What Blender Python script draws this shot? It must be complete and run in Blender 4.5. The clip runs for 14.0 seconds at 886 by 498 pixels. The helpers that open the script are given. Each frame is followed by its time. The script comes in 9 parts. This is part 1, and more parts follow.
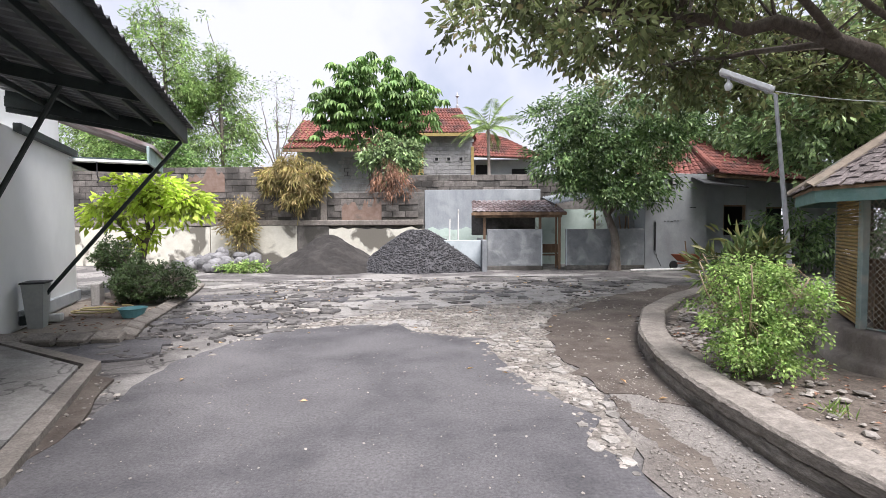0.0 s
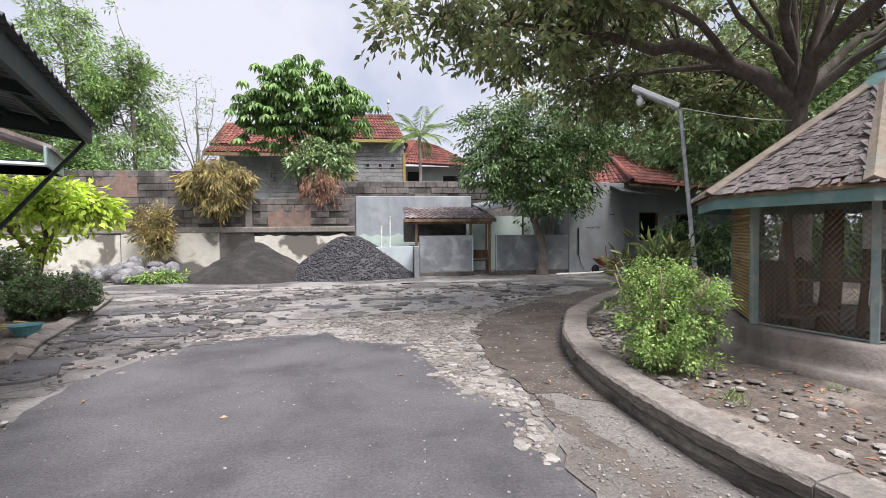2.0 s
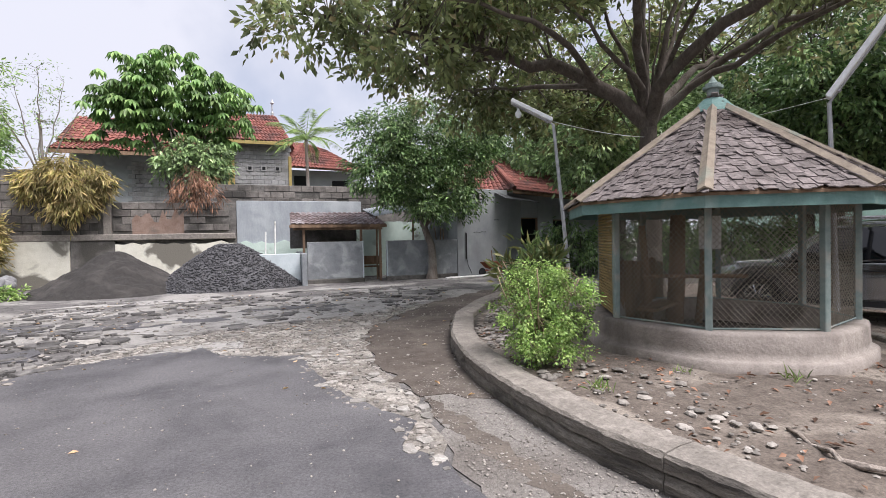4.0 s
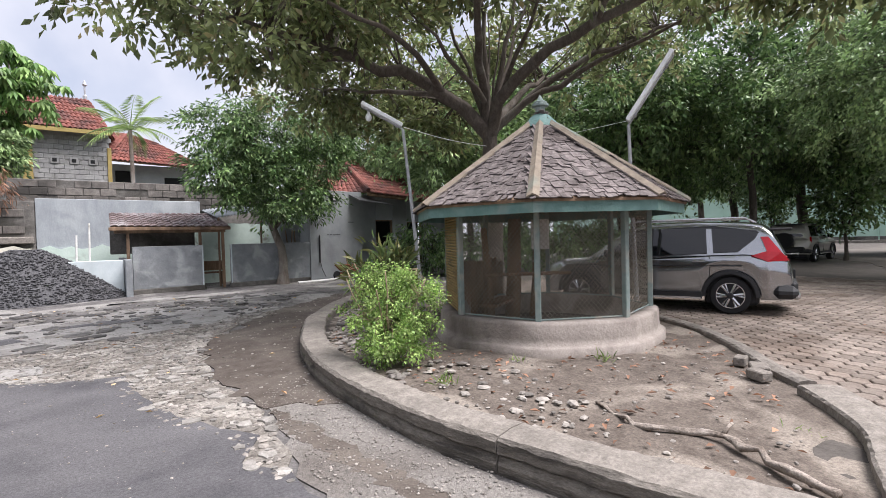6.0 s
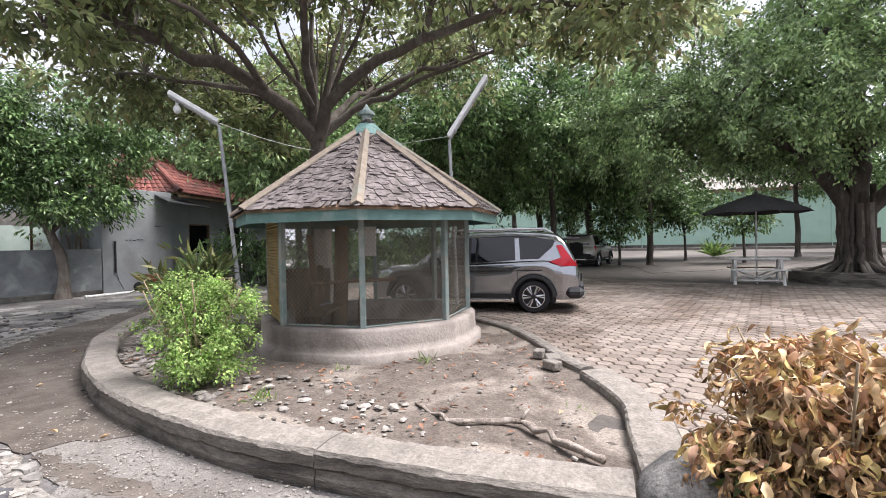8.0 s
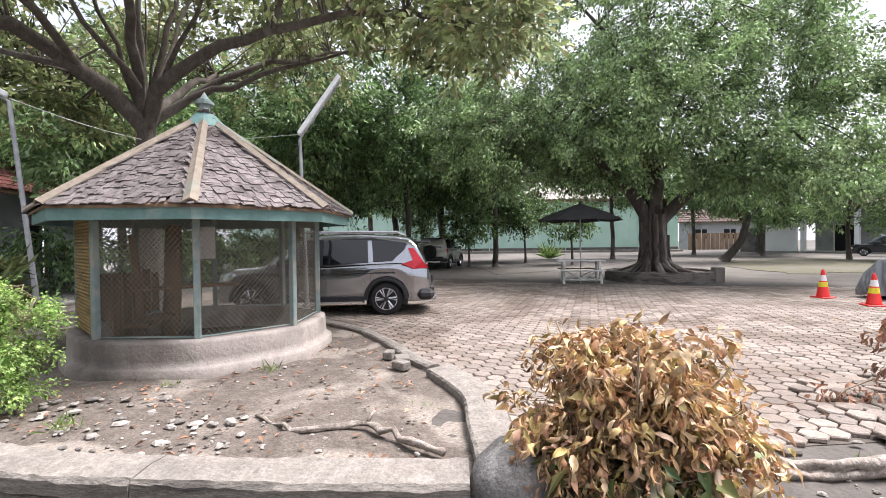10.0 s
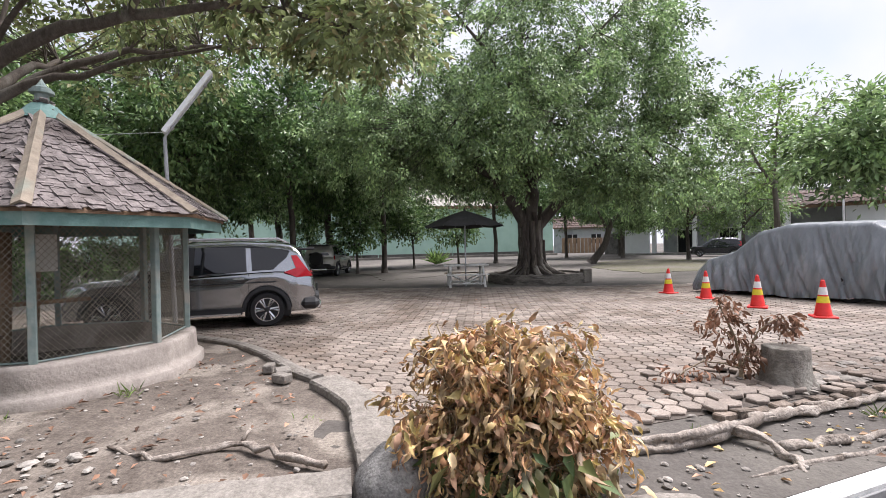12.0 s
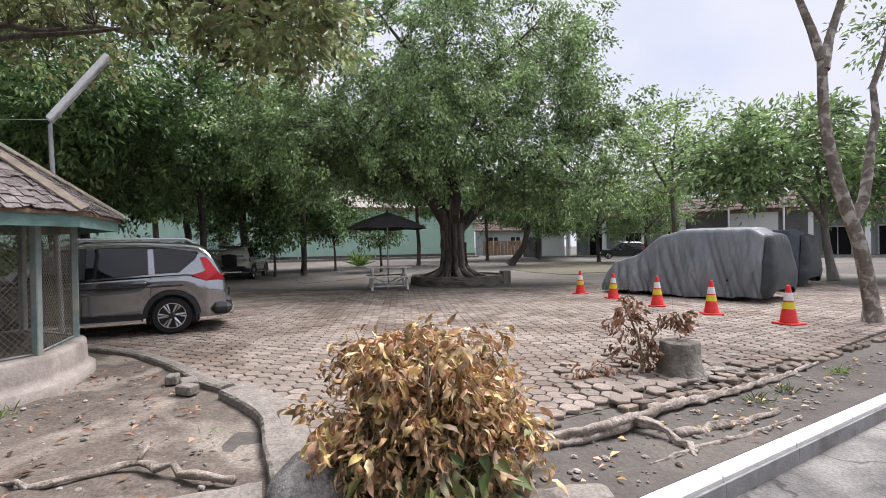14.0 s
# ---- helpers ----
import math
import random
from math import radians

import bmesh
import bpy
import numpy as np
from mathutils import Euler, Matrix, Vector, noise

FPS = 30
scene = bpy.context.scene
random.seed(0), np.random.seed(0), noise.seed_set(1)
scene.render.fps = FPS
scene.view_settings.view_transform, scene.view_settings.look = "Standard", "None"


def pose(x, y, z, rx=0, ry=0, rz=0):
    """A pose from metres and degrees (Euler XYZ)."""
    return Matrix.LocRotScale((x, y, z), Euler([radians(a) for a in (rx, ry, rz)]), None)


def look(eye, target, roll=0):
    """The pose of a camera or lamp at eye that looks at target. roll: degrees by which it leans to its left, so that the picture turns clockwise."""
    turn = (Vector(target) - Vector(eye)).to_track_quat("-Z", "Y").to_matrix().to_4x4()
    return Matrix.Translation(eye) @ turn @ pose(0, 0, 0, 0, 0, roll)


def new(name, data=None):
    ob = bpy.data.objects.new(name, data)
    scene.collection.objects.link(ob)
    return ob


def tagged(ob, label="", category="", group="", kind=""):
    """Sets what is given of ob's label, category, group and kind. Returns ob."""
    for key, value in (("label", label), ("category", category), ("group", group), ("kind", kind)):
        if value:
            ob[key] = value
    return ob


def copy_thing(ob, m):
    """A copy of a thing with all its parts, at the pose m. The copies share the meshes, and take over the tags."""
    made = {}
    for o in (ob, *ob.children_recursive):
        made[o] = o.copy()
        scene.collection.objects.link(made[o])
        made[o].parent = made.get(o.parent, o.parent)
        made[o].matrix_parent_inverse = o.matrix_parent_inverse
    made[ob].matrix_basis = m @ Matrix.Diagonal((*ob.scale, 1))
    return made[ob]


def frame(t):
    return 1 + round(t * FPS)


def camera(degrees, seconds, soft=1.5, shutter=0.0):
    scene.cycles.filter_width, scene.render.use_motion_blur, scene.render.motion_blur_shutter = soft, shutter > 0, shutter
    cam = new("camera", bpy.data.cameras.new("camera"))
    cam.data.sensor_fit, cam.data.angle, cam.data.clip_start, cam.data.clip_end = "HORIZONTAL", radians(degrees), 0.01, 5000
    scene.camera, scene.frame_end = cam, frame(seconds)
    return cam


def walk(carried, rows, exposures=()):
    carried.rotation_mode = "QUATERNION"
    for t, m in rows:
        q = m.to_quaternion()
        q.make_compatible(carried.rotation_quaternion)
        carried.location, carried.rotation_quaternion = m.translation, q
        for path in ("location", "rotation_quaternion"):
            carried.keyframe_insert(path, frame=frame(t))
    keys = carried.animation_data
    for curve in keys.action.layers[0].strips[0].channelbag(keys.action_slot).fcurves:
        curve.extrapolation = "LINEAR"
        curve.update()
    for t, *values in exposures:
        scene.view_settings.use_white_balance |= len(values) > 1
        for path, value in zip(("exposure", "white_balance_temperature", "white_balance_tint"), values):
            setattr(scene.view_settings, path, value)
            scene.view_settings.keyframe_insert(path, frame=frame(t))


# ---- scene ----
cam = camera(85.0, 14.0, soft=0.7)

PATH = [
    (0.0, pose(-0.051, 0.283, 1.712, 87.58, 0.28, 1.05)),
    (0.5, pose(-0.048, 0.277, 1.708, 87.72, 0.38, 0.07)),
    (1.0, pose(-0.038, 0.293, 1.696, 87.97, 0.35, -1.71)),
    (1.5, pose(-0.022, 0.278, 1.702, 88.15, 0.43, -3.95)),
    (2.0, pose(-0.005, 0.276, 1.706, 88.31, 0.55, -6.87)),
    (2.5, pose(0.011, 0.281, 1.706, 88.39, 0.65, -9.84)),
    (3.0, pose(0.021, 0.302, 1.699, 88.49, 0.82, -13.35)),
    (5.5, pose(0.079, 0.182, 1.709, 88.85, 1.44, -31.01)),
    (6.0, pose(0.106, 0.185, 1.707, 88.65, 1.53, -36.48)),
    (6.5, pose(0.140, 0.171, 1.703, 88.63, 1.56, -42.12)),
    (7.0, pose(0.161, 0.154, 1.701, 88.86, 1.40, -47.59)),
    (7.5, pose(0.166, 0.134, 1.705, 88.98, 1.24, -51.78)),
    (8.0, pose(0.176, 0.111, 1.704, 89.05, 1.13, -56.06)),
    (8.5, pose(0.185, 0.096, 1.703, 88.99, 0.89, -60.53)),
    (9.0, pose(0.189, 0.069, 1.708, 88.97, 0.67, -65.25)),
    (11.5, pose(0.196, -0.017, 1.695, 89.49, 1.10, -82.37)),
    (12.0, pose(0.196, -0.035, 1.695, 89.64, 1.27, -85.90)),
    (12.5, pose(0.195, -0.044, 1.694, 89.76, 1.38, -89.17)),
    (13.0, pose(0.204, -0.054, 1.696, 89.80, 1.27, -92.22)),
    (13.5, pose(0.208, -0.062, 1.699, 89.76, 1.12, -94.09)),
    (14.0, pose(0.211, -0.062, 1.698, 89.71, 0.97, -94.96)),
]
EXPOSURE = [(0.0, 0.66, 6350, 17), (1.5, 0.48, 6350, 17), (3.0, 0.44, 6350, 17), (5.5, 0.54, 6350, 17), (7.0, 0.7, 6350, 17), (8.0, 0.92, 6350, 17), (9.0, 1.1, 6350, 17), (11.5, 0.78, 6350, 17), (13.0, 0.5, 6350, 17), (14.0, 0.46, 6350, 17)]
walk(cam, PATH, EXPOSURE)

# ---- light ----
world = bpy.data.worlds.new("overcast_sky")
scene.world = world
world.use_nodes = True
wn, wl = world.node_tree.nodes, world.node_tree.links
wn.clear()
sky = wn.new("ShaderNodeTexSky")
sky.sky_type = "NISHITA"
sky.sun_disc = False
sky.sun_elevation, sky.sun_rotation = radians(60), radians(146)
sky.air_density, sky.dust_density = 1.0, 2.0
tint = wn.new("ShaderNodeMix")
tint.data_type = "RGBA"
coord = wn.new("ShaderNodeTexCoord")
cloud = wn.new("ShaderNodeTexNoise")
cloud.inputs["Scale"].default_value, cloud.inputs["Detail"].default_value = 2.6, 6
cloud_ramp = wn.new("ShaderNodeValToRGB")
cloud_ramp.color_ramp.elements[0].position, cloud_ramp.color_ramp.elements[1].position = 0.34, 0.52
cloud_ramp.color_ramp.elements[0].color = (0.55, 0.55, 0.55, 1)
cloud_ramp.color_ramp.elements[1].color = (1, 1, 1, 1)
dim = wn.new("ShaderNodeVectorMath")
dim.operation = "SCALE"
dim.inputs[3].default_value = 0.1
wl.new(coord.outputs["Generated"], cloud.inputs["Vector"])
wl.new(cloud.outputs["Fac"], cloud_ramp.inputs["Fac"])
wl.new(cloud_ramp.outputs["Color"], tint.inputs["Factor"])
wl.new(sky.outputs["Color"], dim.inputs[0])
wl.new(dim.outputs["Vector"], tint.inputs[6])
tint.inputs[7].default_value = (0.61, 0.635, 0.685, 1)
wbg = wn.new("ShaderNodeBackground")
wbg.inputs["Strength"].default_value = 1.0
wout = wn.new("ShaderNodeOutputWorld")
wl.new(tint.outputs[2], wbg.inputs["Color"])
wl.new(wbg.outputs["Background"], wout.inputs["Surface"])

sun = new("sun", bpy.data.lights.new("sun", "SUN"))
sun.data.energy, sun.data.angle, sun.data.color = 4.9, radians(35), (1.0, 0.97, 0.93)
sun.matrix_world = look((0, 0, 60), (-18, 27, 0))


# ---- materials ----
def rgb(c):
    return (*c, 1.0)


def surf(name, a, b, scale=6.0, stain=None, stain_scale=0.5, stain_at=(0.5, 0.68), rough=0.85, bump=0.3, bump_scale=40.0,
         metal=0.0, vary=0.0, island=False, spec=0.4, stretch=(1, 1, 1), local=False, coat=0.0, speck=0.0, crack=None):
    """A grained surface: two tones at a fine scale, a stain at a coarse one, relief, and a random tone for each piece."""
    m = bpy.data.materials.new(name)
    m.use_nodes = True
    n, l = m.node_tree.nodes, m.node_tree.links
    bsdf = n["Principled BSDF"]
    geo = n.new("ShaderNodeNewGeometry")
    place = geo.outputs["Position"]
    if local:
        place = n.new("ShaderNodeTexCoord").outputs["Object"]
    mp = n.new("ShaderNodeMapping")
    mp.inputs["Scale"].default_value = stretch
    l.new(place, mp.inputs["Vector"])
    t1 = n.new("ShaderNodeTexNoise")
    t1.inputs["Scale"].default_value, t1.inputs["Detail"].default_value, t1.inputs["Roughness"].default_value = scale, 8, 0.65
    l.new(mp.outputs["Vector"], t1.inputs["Vector"])
    r1 = n.new("ShaderNodeValToRGB")
    r1.color_ramp.elements[0].position, r1.color_ramp.elements[1].position = 0.32, 0.68
    r1.color_ramp.elements[0].color, r1.color_ramp.elements[1].color = rgb(a), rgb(b)
    l.new(t1.outputs["Fac"], r1.inputs["Fac"])
    col = r1.outputs["Color"]
    if stain:
        t2 = n.new("ShaderNodeTexNoise")
        t2.inputs["Scale"].default_value, t2.inputs["Detail"].default_value, t2.inputs["Distortion"].default_value = stain_scale, 9, 0.5
        l.new(mp.outputs["Vector"], t2.inputs["Vector"])
        r2 = n.new("ShaderNodeValToRGB")
        r2.color_ramp.elements[0].position, r2.color_ramp.elements[1].position = stain_at
        l.new(t2.outputs["Fac"], r2.inputs["Fac"])
        mx = n.new("ShaderNodeMix")
        mx.data_type = "RGBA"
        l.new(r2.outputs["Color"], mx.inputs["Factor"])
        l.new(col, mx.inputs[6])
        mx.inputs[7].default_value = rgb(stain)
        col = mx.outputs[2]
    if speck:
        t4 = n.new("ShaderNodeTexNoise")
        t4.inputs["Scale"].default_value, t4.inputs["Detail"].default_value, t4.inputs["Roughness"].default_value = 38, 10, 0.8
        l.new(mp.outputs["Vector"], t4.inputs["Vector"])
        m4 = n.new("ShaderNodeMapRange")
        m4.inputs["From Min"].default_value, m4.inputs["From Max"].default_value = 0.36, 0.64
        m4.inputs["To Min"].default_value, m4.inputs["To Max"].default_value = 1 - speck, 1 + speck
        l.new(t4.outputs["Fac"], m4.inputs["Value"])
        h4 = n.new("ShaderNodeHueSaturation")
        l.new(m4.outputs["Result"], h4.inputs["Value"])
        l.new(col, h4.inputs["Color"])
        col = h4.outputs["Color"]
    if crack:
        warp = n.new("ShaderNodeTexNoise")
        warp.inputs["Scale"].default_value, warp.inputs["Detail"].default_value = 1.7, 5
        l.new(mp.outputs["Vector"], warp.inputs["Vector"])
        ad = n.new("ShaderNodeVectorMath")
        ad.operation = "MULTIPLY_ADD"
        l.new(warp.outputs["Color"], ad.inputs[0])
        ad.inputs[1].default_value = (1.3, 1.3, 1.3)
        l.new(mp.outputs["Vector"], ad.inputs[2])
        vo = n.new("ShaderNodeTexVoronoi")
        vo.feature = "DISTANCE_TO_EDGE"
        vo.inputs["Scale"].default_value = crack[0]
        l.new(ad.outputs["Vector"], vo.inputs["Vector"])
        r5 = n.new("ShaderNodeMapRange")
        r5.inputs["From Min"].default_value, r5.inputs["From Max"].default_value = crack[1] * 0.35, crack[1]
        r5.inputs["To Min"].default_value, r5.inputs["To Max"].default_value = crack[2], 1.0
        l.new(vo.outputs["Distance"], r5.inputs["Value"])
        h5 = n.new("ShaderNodeHueSaturation")
        l.new(r5.outputs["Result"], h5.inputs["Value"])
        l.new(col, h5.inputs["Color"])
        col = h5.outputs["Color"]
    if vary:
        rnd = geo.outputs["Random Per Island"] if island else n.new("ShaderNodeObjectInfo").outputs["Random"]
        hsv = n.new("ShaderNodeHueSaturation")
        mr = n.new("ShaderNodeMapRange")
        mr.inputs["To Min"].default_value, mr.inputs["To Max"].default_value = 1 - vary, 1 + vary
        l.new(rnd, mr.inputs["Value"])
        l.new(mr.outputs["Result"], hsv.inputs["Value"])
        l.new(col, hsv.inputs["Color"])
        col = hsv.outputs["Color"]
    l.new(col, bsdf.inputs["Base Color"])
    bsdf.inputs["Roughness"].default_value, bsdf.inputs["Metallic"].default_value = rough, metal
    bsdf.inputs["Specular IOR Level"].default_value = spec
    bsdf.inputs["Coat Weight"].default_value = coat
    if bump:
        t3 = n.new("ShaderNodeTexNoise")
        t3.inputs["Scale"].default_value, t3.inputs["Detail"].default_value = bump_scale, 6
        l.new(mp.outputs["Vector"], t3.inputs["Vector"])
        bp = n.new("ShaderNodeBump")
        bp.inputs["Strength"].default_value, bp.inputs["Distance"].default_value = bump, 0.02
        l.new(t3.outputs["Fac"], bp.inputs["Height"])
        l.new(bp.outputs["Normal"], bsdf.inputs["Normal"])
    return m


def leafy(name, tones, through_light=0.35, rough=0.5, gain=1.6, patch_scale=1.4):
    """Leaves: a random tone for each leaf, patches toned like shaded and lit clumps, and light that shines through."""
    m = bpy.data.materials.new(name)
    m.use_nodes = True
    n, l = m.node_tree.nodes, m.node_tree.links
    bsdf, out = n["Principled BSDF"], n["Material Output"]
    geo = n.new("ShaderNodeNewGeometry")
    ramp = n.new("ShaderNodeValToRGB")
    els = ramp.color_ramp.elements
    tones = [[v * gain for v in c] for c in tones]
    els[0].color, els[1].color = rgb(tones[0]), rgb(tones[-1])
    for i, c in enumerate(tones[1:-1]):
        els.new((i + 1) / (len(tones) - 1)).color = rgb(c)
    l.new(geo.outputs["Random Per Island"], ramp.inputs["Fac"])
    # coarse noise puts dark hollows and bright clumps into the leaf colour
    patchy = n.new("ShaderNodeTexNoise")
    patchy.inputs["Scale"].default_value, patchy.inputs["Detail"].default_value = patch_scale, 3
    l.new(geo.outputs["Position"], patchy.inputs["Vector"])
    span = n.new("ShaderNodeMapRange")
    span.inputs["From Min"].default_value, span.inputs["From Max"].default_value = 0.34, 0.66
    span.inputs["To Min"].default_value, span.inputs["To Max"].default_value = 0.45, 1.75
    l.new(patchy.outputs["Fac"], span.inputs["Value"])
    hue = n.new("ShaderNodeHueSaturation")
    l.new(span.outputs["Result"], hue.inputs["Value"])
    l.new(ramp.outputs["Color"], hue.inputs["Color"])
    tone = hue.outputs["Color"]
    l.new(tone, bsdf.inputs["Base Color"])
    bsdf.inputs["Roughness"].default_value = rough
    bsdf.inputs["Specular IOR Level"].default_value = 0.35
    tr = n.new("ShaderNodeBsdfTranslucent")
    l.new(tone, tr.inputs["Color"])
    mix = n.new("ShaderNodeMixShader")
    mix.inputs["Fac"].default_value = through_light
    l.new(bsdf.outputs["BSDF"], mix.inputs[1])
    l.new(tr.outputs["BSDF"], mix.inputs[2])
    l.new(mix.outputs["Shader"], out.inputs["Surface"])
    return m


def plain(name, c, rough=0.5, metal=0.0, coat=0.0, emit=0.0):
    m = surf(name, [v * 0.9 for v in c], [min(1, v * 1.08) for v in c], 14, rough=rough, metal=metal, bump=0.05, coat=coat)
    if emit:
        b = m.node_tree.nodes["Principled BSDF"]
        b.inputs["Emission Color"].default_value, b.inputs["Emission Strength"].default_value = rgb(c), emit
    return m


M_ASPHALT = surf("asphalt_old", (0.075, 0.07, 0.068), (0.17, 0.162, 0.156), 3.2, (0.28, 0.27, 0.252), 0.55, (0.47, 0.58), 0.9, 0.8, 30, speck=0.4, crack=(0.75, 0.022, 0.45))
M_PATCH = surf("asphalt_patch", (0.066, 0.065, 0.07), (0.115, 0.112, 0.118), 2.2, (0.158, 0.154, 0.158), 0.55, (0.42, 0.72), 0.84, 0.6, 120, speck=0.4)
M_RUBBLE = surf("broken_asphalt_bed", (0.11, 0.098, 0.085), (0.27, 0.25, 0.22), 9, (0.36, 0.34, 0.305), 1.6, (0.5, 0.62), 0.95, 1.0, 22, speck=0.5)
M_DIRT = surf("damp_dirt", (0.06, 0.048, 0.04), (0.115, 0.097, 0.082), 5, (0.155, 0.134, 0.114), 0.9, (0.45, 0.7), 0.95, 0.6, 45, speck=0.22)
M_GRIT = surf("grit", (0.17, 0.157, 0.142), (0.27, 0.255, 0.235), 60, (0.14, 0.125, 0.112), 0.9, (0.5, 0.7), 0.95, 0.8, 90, speck=0.4)
M_CONC_LIGHT = surf("worn_concrete", (0.27, 0.26, 0.245), (0.37, 0.36, 0.34), 10, (0.2, 0.19, 0.178), 0.9, (0.48, 0.66), 0.9, 0.4, 40, speck=0.22, crack=(0.7, 0.02, 0.5))
M_SOIL = surf("bed_soil", (0.085, 0.069, 0.057), (0.165, 0.139, 0.117), 5, (0.25, 0.218, 0.184), 0.8, (0.48, 0.56), 0.97, 1.0, 20, speck=0.42)
M_YARD = surf("yard_dirt", (0.075, 0.067, 0.06), (0.12, 0.108, 0.096), 3, (0.155, 0.142, 0.122), 0.2, (0.48, 0.65), 0.95, 0.5, 20, speck=0.25)
M_KERB = surf("kerb_cement", (0.175, 0.158, 0.138), (0.29, 0.264, 0.234), 7, (0.165, 0.15, 0.132), 1.3, (0.5, 0.68), 0.92, 0.8, 28, speck=0.3)
# browner rough cement; on the kerbs its darkness also holds the outer side's shade
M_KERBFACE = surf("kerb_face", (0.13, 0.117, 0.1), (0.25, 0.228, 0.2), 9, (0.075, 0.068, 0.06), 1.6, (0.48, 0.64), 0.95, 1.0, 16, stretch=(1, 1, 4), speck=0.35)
M_PAVER = surf("paver", (0.2, 0.165, 0.138), (0.3, 0.255, 0.218), 16, (0.16, 0.125, 0.1), 0.9, (0.46, 0.62), 0.8, 0.5, 60, vary=0.26, speck=0.2)
M_PAVER_J = surf("paver_far", (0.2, 0.165, 0.138), (0.3, 0.255, 0.218), 16, (0.16, 0.125, 0.1), 0.9, (0.46, 0.62), 0.8, 0.5, 60, vary=0.26, island=True, speck=0.2)
M_WHITEKERB = surf("white_kerb_paint", (0.62, 0.62, 0.60), (0.78, 0.78, 0.76), 10, (0.42, 0.41, 0.39), 3.0, (0.58, 0.72), 0.75, 0.3, 60)
M_GREYPAINT = surf("grey_kerb_side", (0.22, 0.22, 0.22), (0.32, 0.32, 0.32), 9, (0.16, 0.15, 0.14), 2.0, rough=0.85)
M_WHITEWALL = surf("white_plaster", (0.77, 0.79, 0.78), (0.82, 0.84, 0.83), 2, (0.7, 0.72, 0.71), 0.4, (0.5, 0.75), 0.8, 0.12, 30)
M_TEALTRIM = surf("teal_trim", (0.26, 0.36, 0.35), (0.34, 0.45, 0.44), 5, (0.2, 0.26, 0.25), 2, (0.5, 0.7), 0.6, 0.1, 40)
M_DARKSTEEL = surf("dark_green_steel", (0.018, 0.027, 0.026), (0.035, 0.048, 0.046), 6, (0.06, 0.06, 0.055), 3, (0.6, 0.75), 0.55, 0.1, 60)
M_SHEET = surf("corrugated_sheet", (0.08, 0.085, 0.088), (0.15, 0.155, 0.16), 3, (0.16, 0.16, 0.155), 1.2, (0.55, 0.7), 0.5, 0.1, 40, metal=0.3)
M_BLOCK = surf("wall_block", (0.115, 0.105, 0.095), (0.215, 0.198, 0.18), 5, (0.07, 0.066, 0.06), 0.9, (0.47, 0.62), 0.95, 0.8, 22, vary=0.3, speck=0.3)
M_BLOCKBACK = surf("wall_mortar", (0.10, 0.095, 0.088), (0.19, 0.18, 0.165), 6, (0.06, 0.057, 0.05), 0.7, (0.48, 0.62), 0.95, 0.8, 18, speck=0.25)
M_REDRENDER = surf("reddish_old_render", (0.19, 0.125, 0.095), (0.27, 0.2, 0.165), 4, (0.12, 0.105, 0.09), 0.9, (0.5, 0.62), 0.95, 0.6, 20)
M_CREAM = surf("peeling_cream_paint", (0.56, 0.545, 0.46), (0.68, 0.665, 0.58), 3, (0.165, 0.155, 0.13), 0.75, (0.5, 0.56), 0.88, 0.4, 20, speck=0.1)
M_MINT = surf("peeling_mint_paint", (0.44, 0.55, 0.49), (0.54, 0.64, 0.58), 3, (0.19, 0.2, 0.175), 0.8, (0.56, 0.64), 0.85, 0.3, 20)
M_PALEBLUE = surf("pale_blue_paint", (0.48, 0.55, 0.57), (0.57, 0.63, 0.65), 4, (0.36, 0.4, 0.42), 0.8, (0.5, 0.7), 0.85, 0.2, 20)
M_STUCCO = surf("blue_grey_cement", (0.255, 0.28, 0.30), (0.36, 0.39, 0.41), 2.4, (0.46, 0.49, 0.5), 0.8, (0.5, 0.68), 0.88, 0.4, 12, stretch=(1, 1, 0.5), speck=0.12)
M_GATE = surf("cement_panel", (0.19, 0.205, 0.218), (0.27, 0.287, 0.3), 3, (0.37, 0.39, 0.4), 1.5, (0.5, 0.62), 0.88, 0.4, 14, speck=0.15)
M_HOUSE = surf("grey_cement_wall", (0.32, 0.345, 0.355), (0.4, 0.425, 0.435), 1.6, (0.22, 0.235, 0.24), 0.5, (0.52, 0.72), 0.88, 0.3, 14)
M_TILE = surf("red_roof_tile", (0.16, 0.058, 0.045), (0.27, 0.1, 0.078), 5, (0.09, 0.045, 0.04), 0.8, (0.5, 0.66), 0.85, 0.3, 30, vary=0.22, island=True)
M_TILEDARK = surf("weathered_roof_tile", (0.115, 0.09, 0.088), (0.22, 0.17, 0.165), 5, (0.3, 0.27, 0.27), 1.2, (0.52, 0.66), 0.85, 0.3, 30, vary=0.22, island=True)
M_TILEBROWN = surf("brown_roof_tile", (0.075, 0.05, 0.042), (0.15, 0.1, 0.082), 4, (0.1, 0.085, 0.078), 0.8, (0.5, 0.66), 0.85, 0.3, 30, vary=0.22, island=True)
M_BRICK = surf("concrete_block", (0.27, 0.27, 0.265), (0.36, 0.36, 0.355), 8, (0.2, 0.2, 0.19), 1, (0.5, 0.7), 0.9, 0.5, 40, vary=0.12, island=True)
M_YELLOW = surf("ochre_paint", (0.3, 0.23, 0.08), (0.38, 0.29, 0.11), 4, rough=0.8)
# near-black colour that stands in for the shade inside rooms and openings
M_INSHADE = plain("interior_shade", (0.012, 0.013, 0.014), 0.9)
M_SAND = surf("dark_sand", (0.026, 0.024, 0.023), (0.045, 0.042, 0.039), 12, (0.062, 0.057, 0.053), 1.1, (0.5, 0.66), 0.97, 0.8, 60, speck=0.3)
